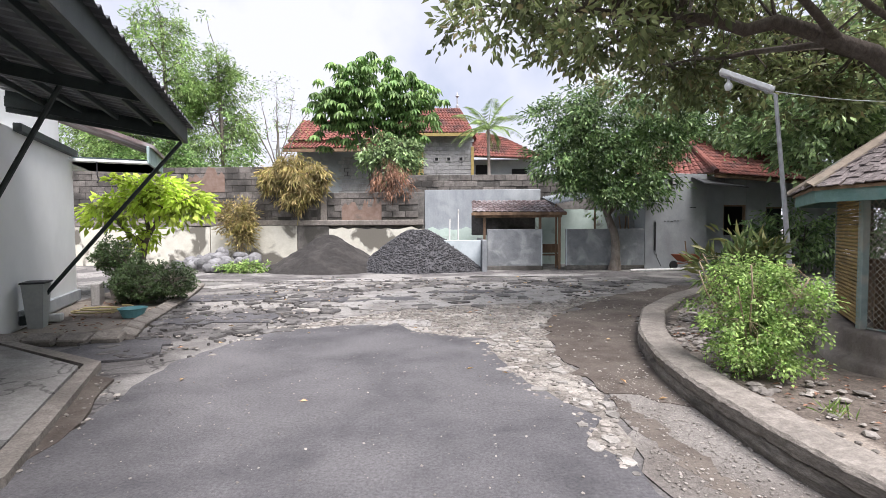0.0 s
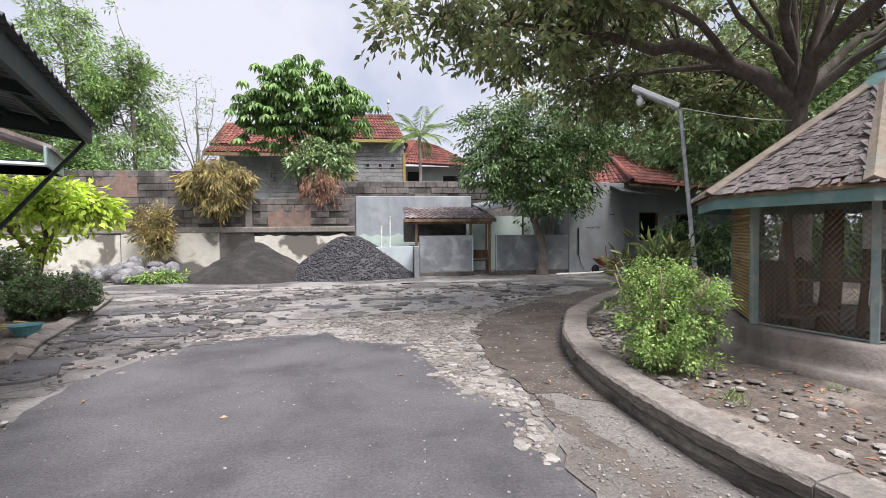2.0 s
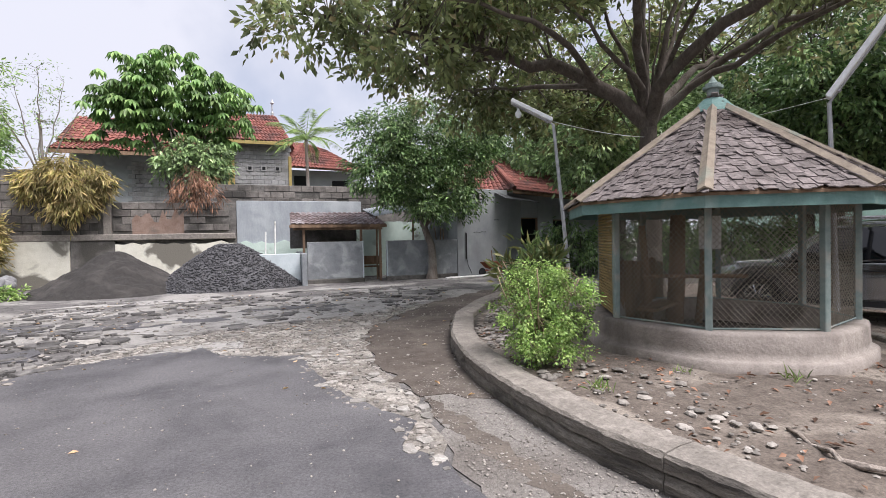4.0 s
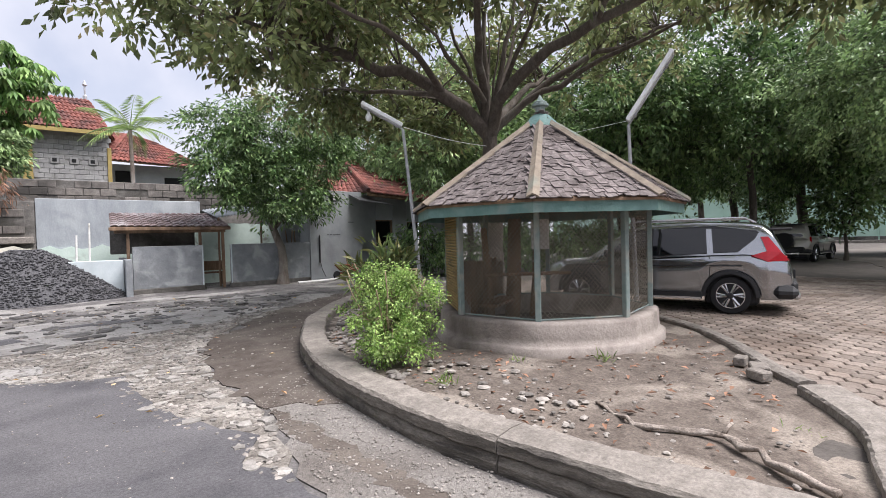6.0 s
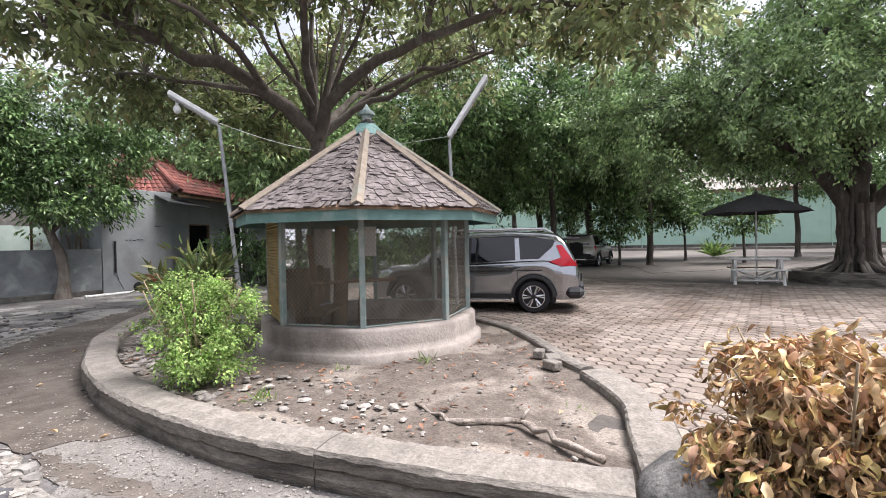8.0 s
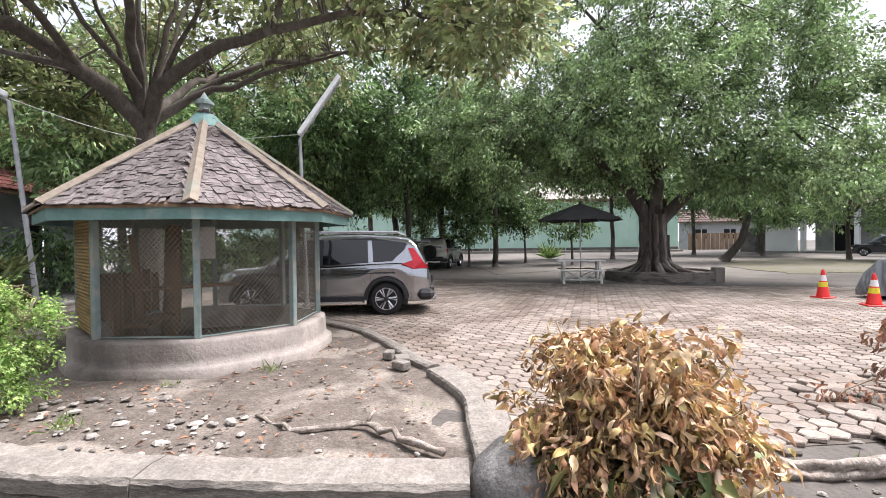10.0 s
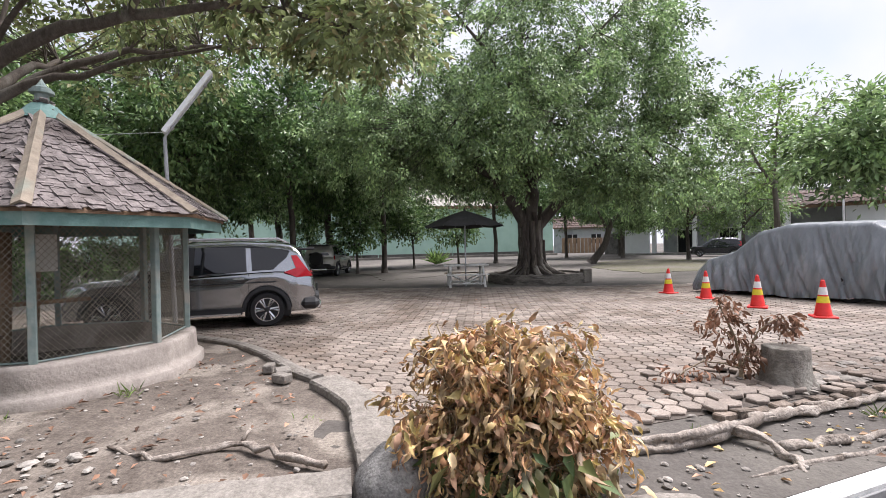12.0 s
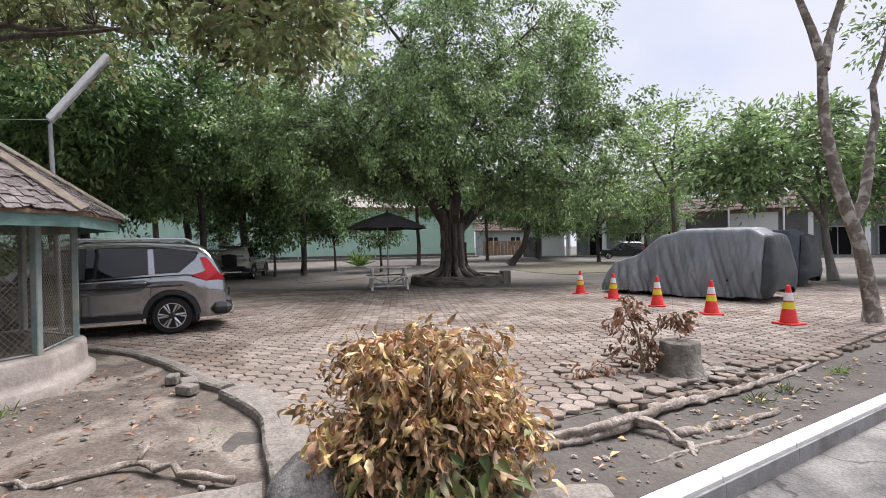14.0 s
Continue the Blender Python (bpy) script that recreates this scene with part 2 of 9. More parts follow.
M_GRAVEL = surf("crushed_stone", (0.045, 0.045, 0.048), (0.11, 0.11, 0.116), 30, rough=0.9, bump=0.3, bump_scale=60, vary=0.4, island=True)
M_ROCK = surf("river_rock", (0.13, 0.13, 0.133), (0.27, 0.27, 0.275), 5, (0.15, 0.15, 0.15), 2, (0.5, 0.7), 0.9, 0.6, 20, vary=0.3)
M_STONE = surf("loose_stone", (0.17, 0.155, 0.138), (0.34, 0.315, 0.285), 12, rough=0.95, bump=0.5, bump_scale=50, vary=0.45, island=True)
M_SHINGLE = surf("wood_shingle", (0.105, 0.09, 0.086), (0.23, 0.2, 0.192), 18, (0.075, 0.06, 0.056), 1.5, (0.5, 0.66), 0.9, 0.7, 40, vary=0.28)
M_RIDGE = surf("faded_ridge_board", (0.17, 0.14, 0.108), (0.27, 0.228, 0.178), 8, (0.17, 0.215, 0.185), 1.4, (0.55, 0.7), 0.85, 0.4, 40)
M_TEAL = surf("faded_teal_paint", (0.105, 0.2, 0.185), (0.165, 0.275, 0.255), 7, (0.24, 0.3, 0.27), 2.2, (0.55, 0.7), 0.75, 0.3, 40)
M_POST = surf("weathered_teal_post", (0.17, 0.23, 0.22), (0.27, 0.32, 0.30), 9, (0.34, 0.32, 0.28), 2.5, (0.5, 0.66), 0.8, 0.3, 40)
M_WIRE = surf("rusty_wire", (0.22, 0.2, 0.16), (0.38, 0.35, 0.29), 9, rough=0.6, bump=0, metal=0.1)
M_BAMBOO = surf("bamboo_screen", (0.26, 0.18, 0.07), (0.42, 0.3, 0.13), 10, (0.2, 0.15, 0.07), 2, rough=0.8, stretch=(1, 1, 6))
M_CAGEBASE = surf("cage_plinth_cement", (0.3, 0.265, 0.235), (0.41, 0.365, 0.327), 6, (0.165, 0.142, 0.125), 1.3, (0.5, 0.68), 0.92, 0.5, 25, speck=0.15)
M_WOOD = surf("old_timber", (0.17, 0.11, 0.07), (0.3, 0.2, 0.13), 8, (0.12, 0.08, 0.055), 2, rough=0.9, stretch=(1, 1, 0.25))
M_BARK = surf("grey_bark", (0.10, 0.082, 0.068), (0.19, 0.162, 0.138), 9, (0.25, 0.235, 0.21), 1.6, (0.52, 0.68), 0.95, 1.0, 18, stretch=(1, 1, 0.35), speck=0.3)
M_BARKMID = surf("brown_bark", (0.07, 0.058, 0.048), (0.14, 0.118, 0.1), 9, (0.18, 0.165, 0.145), 1.6, (0.54, 0.7), 0.95, 1.0, 18, stretch=(1, 1, 0.35), speck=0.3)
M_BARKDARK = surf("dark_bark", (0.05, 0.042, 0.037), (0.105, 0.09, 0.078), 8, (0.15, 0.132, 0.115), 1.6, (0.52, 0.7), 0.95, 1.0, 18, stretch=(1, 1, 0.35), speck=0.3)
M_BARKLICHEN = surf("lichen_bark", (0.11, 0.093, 0.075), (0.22, 0.19, 0.16), 9, (0.4, 0.375, 0.33), 6, (0.5, 0.62), 0.95, 0.8, 20)
M_ROOT = surf("bare_root", (0.2, 0.168, 0.14), (0.42, 0.372, 0.325), 10, (0.15, 0.122, 0.1), 5, (0.5, 0.66), rough=0.95, bump=1.0, bump_scale=34, speck=0.4)
M_TWIG = surf("dry_twig", (0.2, 0.155, 0.1), (0.34, 0.27, 0.18), 20, rough=0.9, bump=0.1)
M_GLASS = surf("car_window", (0.006, 0.007, 0.009), (0.008, 0.009, 0.011), 5, rough=0.04, bump=0, spec=0.6)
M_CHROME = plain("polished_alloy", (0.62, 0.63, 0.65), 0.25, 0.9)
M_TYRE = plain("tyre_rubber", (0.022, 0.022, 0.024), 0.85)
M_BLACK = plain("black_plastic", (0.03, 0.031, 0.034), 0.55)
M_LAMPWHITE = plain("lamp_enamel", (0.84, 0.86, 0.87), 0.4)
M_STEEL = surf("galvanised_pole", (0.36, 0.37, 0.39), (0.5, 0.51, 0.53), 9, (0.25, 0.25, 0.26), 2, rough=0.5, metal=0.3, bump=0.1)
M_WHITE = surf("white_paint_worn", (0.62, 0.62, 0.6), (0.76, 0.76, 0.74), 8, (0.4, 0.39, 0.36), 3, (0.55, 0.7), 0.7, 0.2, 40)
M_HALL = surf("mint_hall_wall", (0.40, 0.60, 0.50), (0.47, 0.67, 0.57), 0.8, (0.36, 0.53, 0.45), 0.12, (0.5, 0.72), 0.85, 0.1, 8)
M_HALLROOF = surf("asbestos_roof", (0.27, 0.255, 0.225), (0.37, 0.35, 0.31), 2, (0.2, 0.185, 0.16), 0.3, rough=0.9, bump=0.2)

G_BIG = leafy("ficus_leaf", [(0.055, 0.07, 0.032), (0.085, 0.105, 0.046), (0.16, 0.185, 0.085), (0.07, 0.088, 0.04), (0.125, 0.105, 0.055)], 0.45, 0.34, gain=2.2)
G_BANYAN = leafy("banyan_leaf", [(0.05, 0.08, 0.034), (0.095, 0.142, 0.062), (0.19, 0.255, 0.115), (0.06, 0.098, 0.044)], 0.22, 0.32, gain=2.0)
G_DARK = leafy("mango_leaf", [(0.03, 0.058, 0.022), (0.06, 0.108, 0.04), (0.135, 0.195, 0.078), (0.036, 0.068, 0.026)], 0.2, 0.3, gain=1.8)
G_LIGHT = leafy("airy_leaf", [(0.07, 0.12, 0.035), (0.13, 0.2, 0.065), (0.2, 0.27, 0.1)], 0.4, gain=1.8)
G_UMBR = leafy("umbrella_tree_leaf", [(0.05, 0.1, 0.03), (0.1, 0.17, 0.055), (0.17, 0.25, 0.09)], 0.3, 0.4)
G_LIME = leafy("lime_leaf", [(0.28, 0.40, 0.04), (0.4, 0.52, 0.07), (0.5, 0.6, 0.12)], 0.4, gain=1.1)
G_HEDGE = leafy("hedge_leaf", [(0.03, 0.055, 0.022), (0.055, 0.09, 0.032), (0.08, 0.125, 0.045)], 0.2, gain=0.9)
G_BUSH = leafy("bush_leaf", [(0.1, 0.18, 0.045), (0.2, 0.31, 0.085), (0.33, 0.43, 0.15), (0.13, 0.22, 0.07)], 0.4, 0.42, gain=1.25, patch_scale=5)
G_DRY = leafy("withered_leaf", [(0.28, 0.15, 0.08), (0.46, 0.31, 0.165), (0.55, 0.42, 0.25), (0.13, 0.08, 0.05), (0.4, 0.25, 0.13), (0.4, 0.32, 0.12), (0.47, 0.28, 0.18), (0.2, 0.115, 0.07), (0.3, 0.25, 0.1)], 0.18, 0.5, gain=1.28, patch_scale=9)
G_FADED = leafy("limp_leaf", [(0.2, 0.17, 0.1), (0.28, 0.22, 0.14), (0.16, 0.18, 0.09), (0.32, 0.2, 0.13)], 0.2, 0.55, gain=1.1, patch_scale=8)
G_DEAD = leafy("dead_leaf", [(0.13, 0.075, 0.05), (0.25, 0.14, 0.09), (0.33, 0.19, 0.13)], 0.15, 0.8, gain=1.1)
G_STRAW = leafy("straw_leaf", [(0.28, 0.21, 0.09), (0.4, 0.32, 0.15), (0.3, 0.28, 0.09), (0.2, 0.17, 0.08)], 0.25, 0.7, gain=1.1)
G_OLIVE = leafy("fleshy_leaf", [(0.06, 0.1, 0.035), (0.1, 0.135, 0.05), (0.16, 0.15, 0.06)], 0.2, 0.45)
G_GRASS = leafy("grass_blade", [(0.07, 0.12, 0.03), (0.12, 0.18, 0.05), (0.18, 0.2, 0.08)], 0.3)
G_PALM = leafy("palm_leaf", [(0.11, 0.17, 0.06), (0.17, 0.24, 0.09), (0.24, 0.3, 0.13)], 0.35)


# ---- mesh helpers ----
class Build:
    """Collects vertices and faces of one mesh."""

    def __init__(self):
        self.v, self.f, self.alt = [], [], None

    def add(self, verts, faces):
        k = len(self.v)
        self.v += [(float(p[0]), float(p[1]), float(p[2])) for p in verts]
        self.f += [tuple(i + k for i in q) for q in faces]
        return self

    def box(self, c, s, rz=0.0, ch=0.0, m=None):
        """A box of centre c and size s, its edges cut off by ch."""
        hx, hy, hz = s[0] / 2, s[1] / 2, s[2] / 2
        vs, idx = [], {}
        ch = min(ch, hx * 0.8, hy * 0.8, hz * 0.8)
        for sx in (-1, 1):
            for sy in (-1, 1):
                for sz in (-1, 1):
                    if ch:
                        for ax, p in enumerate(((hx, hy - ch, hz - ch), (hx - ch, hy, hz - ch), (hx - ch, hy - ch, hz))):
                            idx[sx, sy, sz, ax] = len(vs)
                            vs.append((sx * p[0], sy * p[1], sz * p[2]))
                    else:
                        for ax in range(3):
                            idx[sx, sy, sz, ax] = len(vs)
                        vs.append((sx * hx, sy * hy, sz * hz))
        fs = []
        for s0 in (-1, 1):
            fs.append([idx[s0, a, b, 0] for a, b in ((-1, -1), (1, -1), (1, 1), (-1, 1))])
            fs.append([idx[a, s0, b, 1] for a, b in ((-1, -1), (1, -1), (1, 1), (-1, 1))])
            fs.append([idx[a, b, s0, 2] for a, b in ((-1, -1), (1, -1), (1, 1), (-1, 1))])
        if ch:
            for a in (-1, 1):
                for b in (-1, 1):
                    fs.append([idx[a, b, -1, 0], idx[a, b, 1, 0], idx[a, b, 1, 1], idx[a, b, -1, 1]])
                    fs.append([idx[a, -1, b, 0], idx[a, 1, b, 0], idx[a, 1, b, 2], idx[a, -1, b, 2]])
                    fs.append([idx[-1, a, b, 1], idx[1, a, b, 1], idx[1, a, b, 2], idx[-1, a, b, 2]])
                    for d in (-1, 1):
                        fs.append([idx[a, b, d, 0], idx[a, b, d, 1], idx[a, b, d, 2]])
        mm = m if m is not None else Matrix.Rotation(rz, 4, "Z")
        return self.add([(mm @ Vector(p)) + Vector(c) for p in vs], fs)

    def tube(self, pts, radii, n=8, caps=True):
        """A tapered tube along points."""
        pts = [Vector(p) for p in pts]
        if not hasattr(radii, "__len__"):
            radii = [radii] * len(pts)
        rings, vs, fs = [], [], []
        side = None
        for i, p in enumerate(pts):
            d = (pts[min(i + 1, len(pts) - 1)] - pts[max(i - 1, 0)])
            d = d.normalized() if d.length > 1e-9 else Vector((0, 0, 1))
            if side is None:
                side = d.orthogonal().normalized()
            side = (side - d * side.dot(d))
            side = side.normalized() if side.length > 1e-6 else d.orthogonal().normalized()
            up = d.cross(side)
            for k in range(n):
                a = 2 * math.pi * k / n
                vs.append(p + (side * math.cos(a) + up * math.sin(a)) * radii[i])
        for i in range(len(pts) - 1):
            for k in range(n):
                fs.append((i * n + k, i * n + (k + 1) % n, (i + 1) * n + (k + 1) % n, (i + 1) * n + k))
        if caps:
            fs.append(tuple(range(n)))
            fs.append(tuple(range((len(pts) - 1) * n, len(pts) * n)))
        return self.add(vs, fs)

    def prism(self, poly, z0, z1):
        """An upright prism over a polygon; z0 and z1 may be lists."""
        n = len(poly)
        a = z0 if hasattr(z0, "__len__") else [z0] * n
        b = z1 if hasattr(z1, "__len__") else [z1] * n
        vs = [(p[0], p[1], a[i]) for i, p in enumerate(poly)] + [(p[0], p[1], b[i]) for i, p in enumerate(poly)]
        fs = [tuple(range(n)), tuple(range(n, 2 * n))] + [(i, (i + 1) % n, n + (i + 1) % n, n + i) for i in range(n)]
        return self.add(vs, fs)

    def hull(self, a, b):
        """Joins two rings of equal count, with both ends closed."""
        n = len(a)
        return self.add(list(a) + list(b), [tuple(range(n)), tuple(range(n, 2 * n))] + [(i, (i + 1) % n, n + (i + 1) % n, n + i) for i in range(n)])

    def lathe(self, profile, n=16, c=(0, 0, 0)):
        vs, fs = [], []
        for r, z in profile:
            for k in range(n):
                a = 2 * math.pi * k / n
                vs.append((c[0] + r * math.cos(a), c[1] + r * math.sin(a), c[2] + z))
        for i in range(len(profile) - 1):
            for k in range(n):
                fs.append((i * n + k, i * n + (k + 1) % n, (i + 1) * n + (k + 1) % n, (i + 1) * n + k))
        fs.append(tuple(range(n)))
        fs.append(tuple(range((len(profile) - 1) * n, len(profile) * n)))
        return self.add(vs, fs)

    def mesh(self, name, material, smooth=False, fix=True):
        me = bpy.data.meshes.new(name)
        me.from_pydata(self.v, [], self.f)
        if fix and len(self.f) < 60000:
            bm = bmesh.new()
            bm.from_mesh(me)
            bmesh.ops.recalc_face_normals(bm, faces=bm.faces)
            bm.to_mesh(me)
            bm.free()
        me.materials.append(material)
        if self.alt:
            me.materials.append(self.alt[0])
            me.polygons.foreach_set("material_index", [1 if i in self.alt[1] else 0 for i in range(len(me.polygons))])
        if smooth:
            me.polygons.foreach_set("use_smooth", [True] * len(me.polygons))
        return me


def part(name, b, material, parent=None, label="", smooth=False, kind="", fix=True):
    """Links a mesh as one object under a thing or a part."""
    ob = new(name, b.mesh(name, material, smooth, fix) if isinstance(b, Build) else b)
    if parent is not None:
        ob.parent = parent
    return tagged(ob, label=label, kind=kind)


def thing(name, at, rz, label, category, group=""):
    """An Empty at a thing's base."""
    ob = new(name)
    ob.empty_display_size = 0.2
    ob.matrix_world = Matrix.Translation(at) @ Matrix.Rotation(rz, 4, "Z")
    return tagged(ob, label, category, group)


def solid(name, b, material, label, category, group="", smooth=False):
    return tagged(part(name, b, material, smooth=smooth), label, category, group)


def setting(name, b, material, label, smooth=False, fix=True):
    return tagged(part(name, b, material, smooth=smooth, fix=fix), label, kind="structure")


def ragged(poly, step=0.25, amount=0.08, seed=1):
    """A polygon with its edges cut into short pieces and shifted a little."""
    rnd, out = random.Random(seed), []
    for i, p in enumerate(poly):
        q = poly[(i + 1) % len(poly)]
        d = math.dist(p, q)
        k = max(1, int(d / step))
        for j in range(k):
            u = j / k
            out.append((p[0] + (q[0] - p[0]) * u + rnd.uniform(-amount, amount), p[1] + (q[1] - p[1]) * u + rnd.uniform(-amount, amount)))
    return out


def inside(x, y, poly):
    hit, j = False, len(poly) - 1
    for i in range(len(poly)):
        a, b = poly[i], poly[j]
        if (a[1] > y) != (b[1] > y) and x < (b[0] - a[0]) * (y - a[1]) / (b[1] - a[1]) + a[0]:
            hit = not hit
        j = i
    return hit


def spline(pts, step=0.25):
    """Points along a smooth curve through pts."""
    pts = [Vector(p) for p in pts]
    out = []
    for i in range(len(pts) - 1):
        p0, p1, p2, p3 = pts[max(i - 1, 0)], pts[i], pts[i + 1], pts[min(i + 2, len(pts) - 1)]
        k = max(2, int((p2 - p1).length / step))
        for j in range(k):
            t = j / k
            out.append(0.5 * ((2 * p1) + (p2 - p0) * t + (2 * p0 - 5 * p1 + 4 * p2 - p3) * t * t + (3 * p1 - p0 - 3 * p2 + p3) * t ** 3))
    out.append(pts[-1])
    return out


def stone_shape(rnd, size, flat=0.6):
    """An angular stone: a squashed, jittered lump of 20 faces."""
    g = (1 + 5 ** 0.5) / 2
    vs = [(-1, g, 0), (1, g, 0), (-1, -g, 0), (1, -g, 0), (0, -1, g), (0, 1, g), (0, -1, -g), (0, 1, -g), (g, 0, -1), (g, 0, 1), (-g, 0, -1), (-g, 0, 1)]
    fs = [(0, 11, 5), (0, 5, 1), (0, 1, 7), (0, 7, 10), (0, 10, 11), (1, 5, 9), (5, 11, 4), (11, 10, 2), (10, 7, 6), (7, 1, 8), (3, 9, 4), (3, 4, 2), (3, 2, 6), (3, 6, 8), (3, 8, 9), (4, 9, 5), (2, 4, 11), (6, 2, 10), (8, 6, 7), (9, 8, 1)]
    sx, sy, sz, a = rnd.uniform(0.7, 1.3), rnd.uniform(0.7, 1.3), flat * rnd.uniform(0.7, 1.2), rnd.uniform(0, 6.28)
    out = []
    for p in vs:
        k = rnd.uniform(0.75, 1.15) * size / 3.8
        x, y, z = p[0] * sx * k, p[1] * sy * k, p[2] * sz * k
        out.append((x * math.cos(a) - y * math.sin(a), x * math.sin(a) + y * math.cos(a), z))
    return out, fs


# ---- ground ----
M_TURF = surf("thin_turf", (0.085, 0.083, 0.05), (0.14, 0.13, 0.085), 3, (0.13, 0.118, 0.095), 0.4, (0.45, 0.6), 0.95, 0.8, 30, speck=0.3)

def sheet(name, poly, z, material, label, seed=1, step=0.25, amount=0.07, thick=0.03):
    return setting(name, Build().prism(ragged(poly, step, amount, seed), z - thick, z), material, label)


def ground_mesh():
    b = Build()
    xs = [-300, -80, -30] + [-20 + i * 1.0 for i in range(0, 45)] + [30, 80, 400]
    ys = [-300, -80, -30] + [-15 + i * 1.0 for i in range(0, 45)] + [40, 90, 300]
    vs = [(x, y, 0.012 * noise.noise(Vector((x * 0.35, y * 0.35, 3))) if abs(x) < 28 and abs(y) < 32 else 0) for y in ys for x in xs]
    n = len(xs)
    b.add(vs, [(j * n + i, j * n + i + 1, (j + 1) * n + i + 1, (j + 1) * n + i) for j in range(len(ys) - 1) for i in range(n - 1)])
    return b


setting("ground", ground_mesh(), M_ASPHALT, "worn grey asphalt and cement yard ground")
PATCH = [(1.27, 3.31), (1.27, 3.67), (1.05, 4.03), (1.22, 4.53), (1.0, 4.99), (0.75, 5.55), (0.53, 6.45), (0.42, 7.65), (-0.65, 8.05), (-1.07, 8.84),
         (-2.02, 8.6), (-3.04, 8.15), (-3.43, 7.03), (-3.59, 6.19), (-3.51, 5.34), (-3.31, 4.57), (-3.1, 2), (-3.0, -6), (1.6, -6), (1.5, 1)]
sheet("road_patch", PATCH, 0.028, M_PATCH, "darker smooth asphalt patch with broken edge", 3, 0.2, 0.05)
RUBBLE = [(1.25, 3.3), (1.3, 3.93), (1.45, 4.87), (1.41, 5.55), (1.31, 7.03), (1.6, 9.08), (2.2, 10.2), (4.0, 12.4), (1.16, 11.0), (-0.67, 10.6), (-2.2, 9.3),
          (-3.2, 8.4), (-2.0, 8.3), (-1, 8.6), (-0.6, 7.9), (0.3, 7.5), (0.4, 6.4), (0.65, 5.4), (0.9, 4.9), (1.1, 4.5), (0.95, 4.0), (1.15, 3.6)]
sheet("road_rubble", RUBBLE, 0.016, M_RUBBLE, "strip of crumbled pale asphalt rubble", 4, 0.2, 0.08)
sheet("road_dirt", [(1.45, 5.3), (1.33, 7.0), (1.62, 9.0), (2.3, 10.1), (4.2, 12.6), (6.5, 14.5), (8.5, 14), (5.2, 11.6), (3.6, 9.6), (2.75, 7.6), (2.42, 6.3), (2.3, 4.8)],
      0.02, M_DIRT, "damp brown dirt along the kerb", 5, 0.18, 0.11)
sheet("road_grit", [(1.3, 3.2), (1.5, 4.9), (1.5, 5.5), (2.3, 5.0), (2.26, 4.0), (2.4, 2.6), (2.7, 1.2), (2.9, -0.9), (2.9, -6), (1.6, -6), (1.5, 1)],
      0.013, M_GRIT, "grey grit washed along the kerb", 6, 0.18, 0.08)
sheet("road_dirt", [(1.55, 5.2), (1.72, 4.4), (1.86, 3.4), (2.02, 2.2), (2.2, 1.0), (2.3, -1.0), (1.95, -1.0), (1.9, 1.0), (1.78, 2.4), (1.6, 3.6), (1.45, 4.6)], 0.0145, M_DIRT, "dark mud track along the kerb", 15, 0.09, 0.06)
sheet("road_cement", [(-2.64, 10.9), (-2.45, 12.99), (-0.5, 14.6), (1.74, 15.58), (3.0, 14.0), (4.06, 12.88), (2.13, 11.2), (0.5, 10.9), (-1.4, 10.3)], 0.022, M_CONC_LIGHT,
      "pale worn cement patch", 7, 0.4, 0.16)
for i, (px, py, w, d) in enumerate(((-6, 14.6, 2.2, 0.5), (-3.2, 16.4, 2.6, 0.45), (2.4, 17.6, 2.0, 0.4), (-1.2, 8.9, 0.9, 0.35), (4.6, 16.2, 1.5, 0.5), (-8.5, 16.2, 1.6, 0.4))):
    sheet("road_cement", [(px - w, py - d), (px, py - d * 1.2), (px + w, py - d * 0.6), (px + w * 0.8, py + d), (px - w * 0.4, py + d * 0.8)], 0.019 + 0.002 * i,
          M_CONC_LIGHT, "pale worn cement patch", 20 + i, 0.3, 0.14)
for i, (px, py, w, d) in enumerate(((-4.6, 9.4, 1.2, 0.5), (-2.6, 11.9, 1.9, 0.3), (-5.8, 12.2, 1.6, 0.5), (0.6, 13.2, 1.2, 0.3), (-4.9, 7.0, 0.8, 0.7))):
    sheet("road_broken", [(px - w, py - d), (px, py - d * 1.2), (px + w, py - d * 0.6), (px + w * 0.8, py + d), (px - w * 0.4, py + d * 0.8)], 0.026 + 0.002 * i,
          M_PATCH, "remnant of cracked dark asphalt", 40 + i, 0.25, 0.16)
sheet("road_dirt", [(-3.2, 3.0), (-4.5, 5.1), (-4.6, 6.0), (-3.9, 5.6), (-3.3, 4.4), (-2.9, 2.4)], 0.033, M_DIRT, "damp dirt in the gutter", 9, 0.3, 0.05)



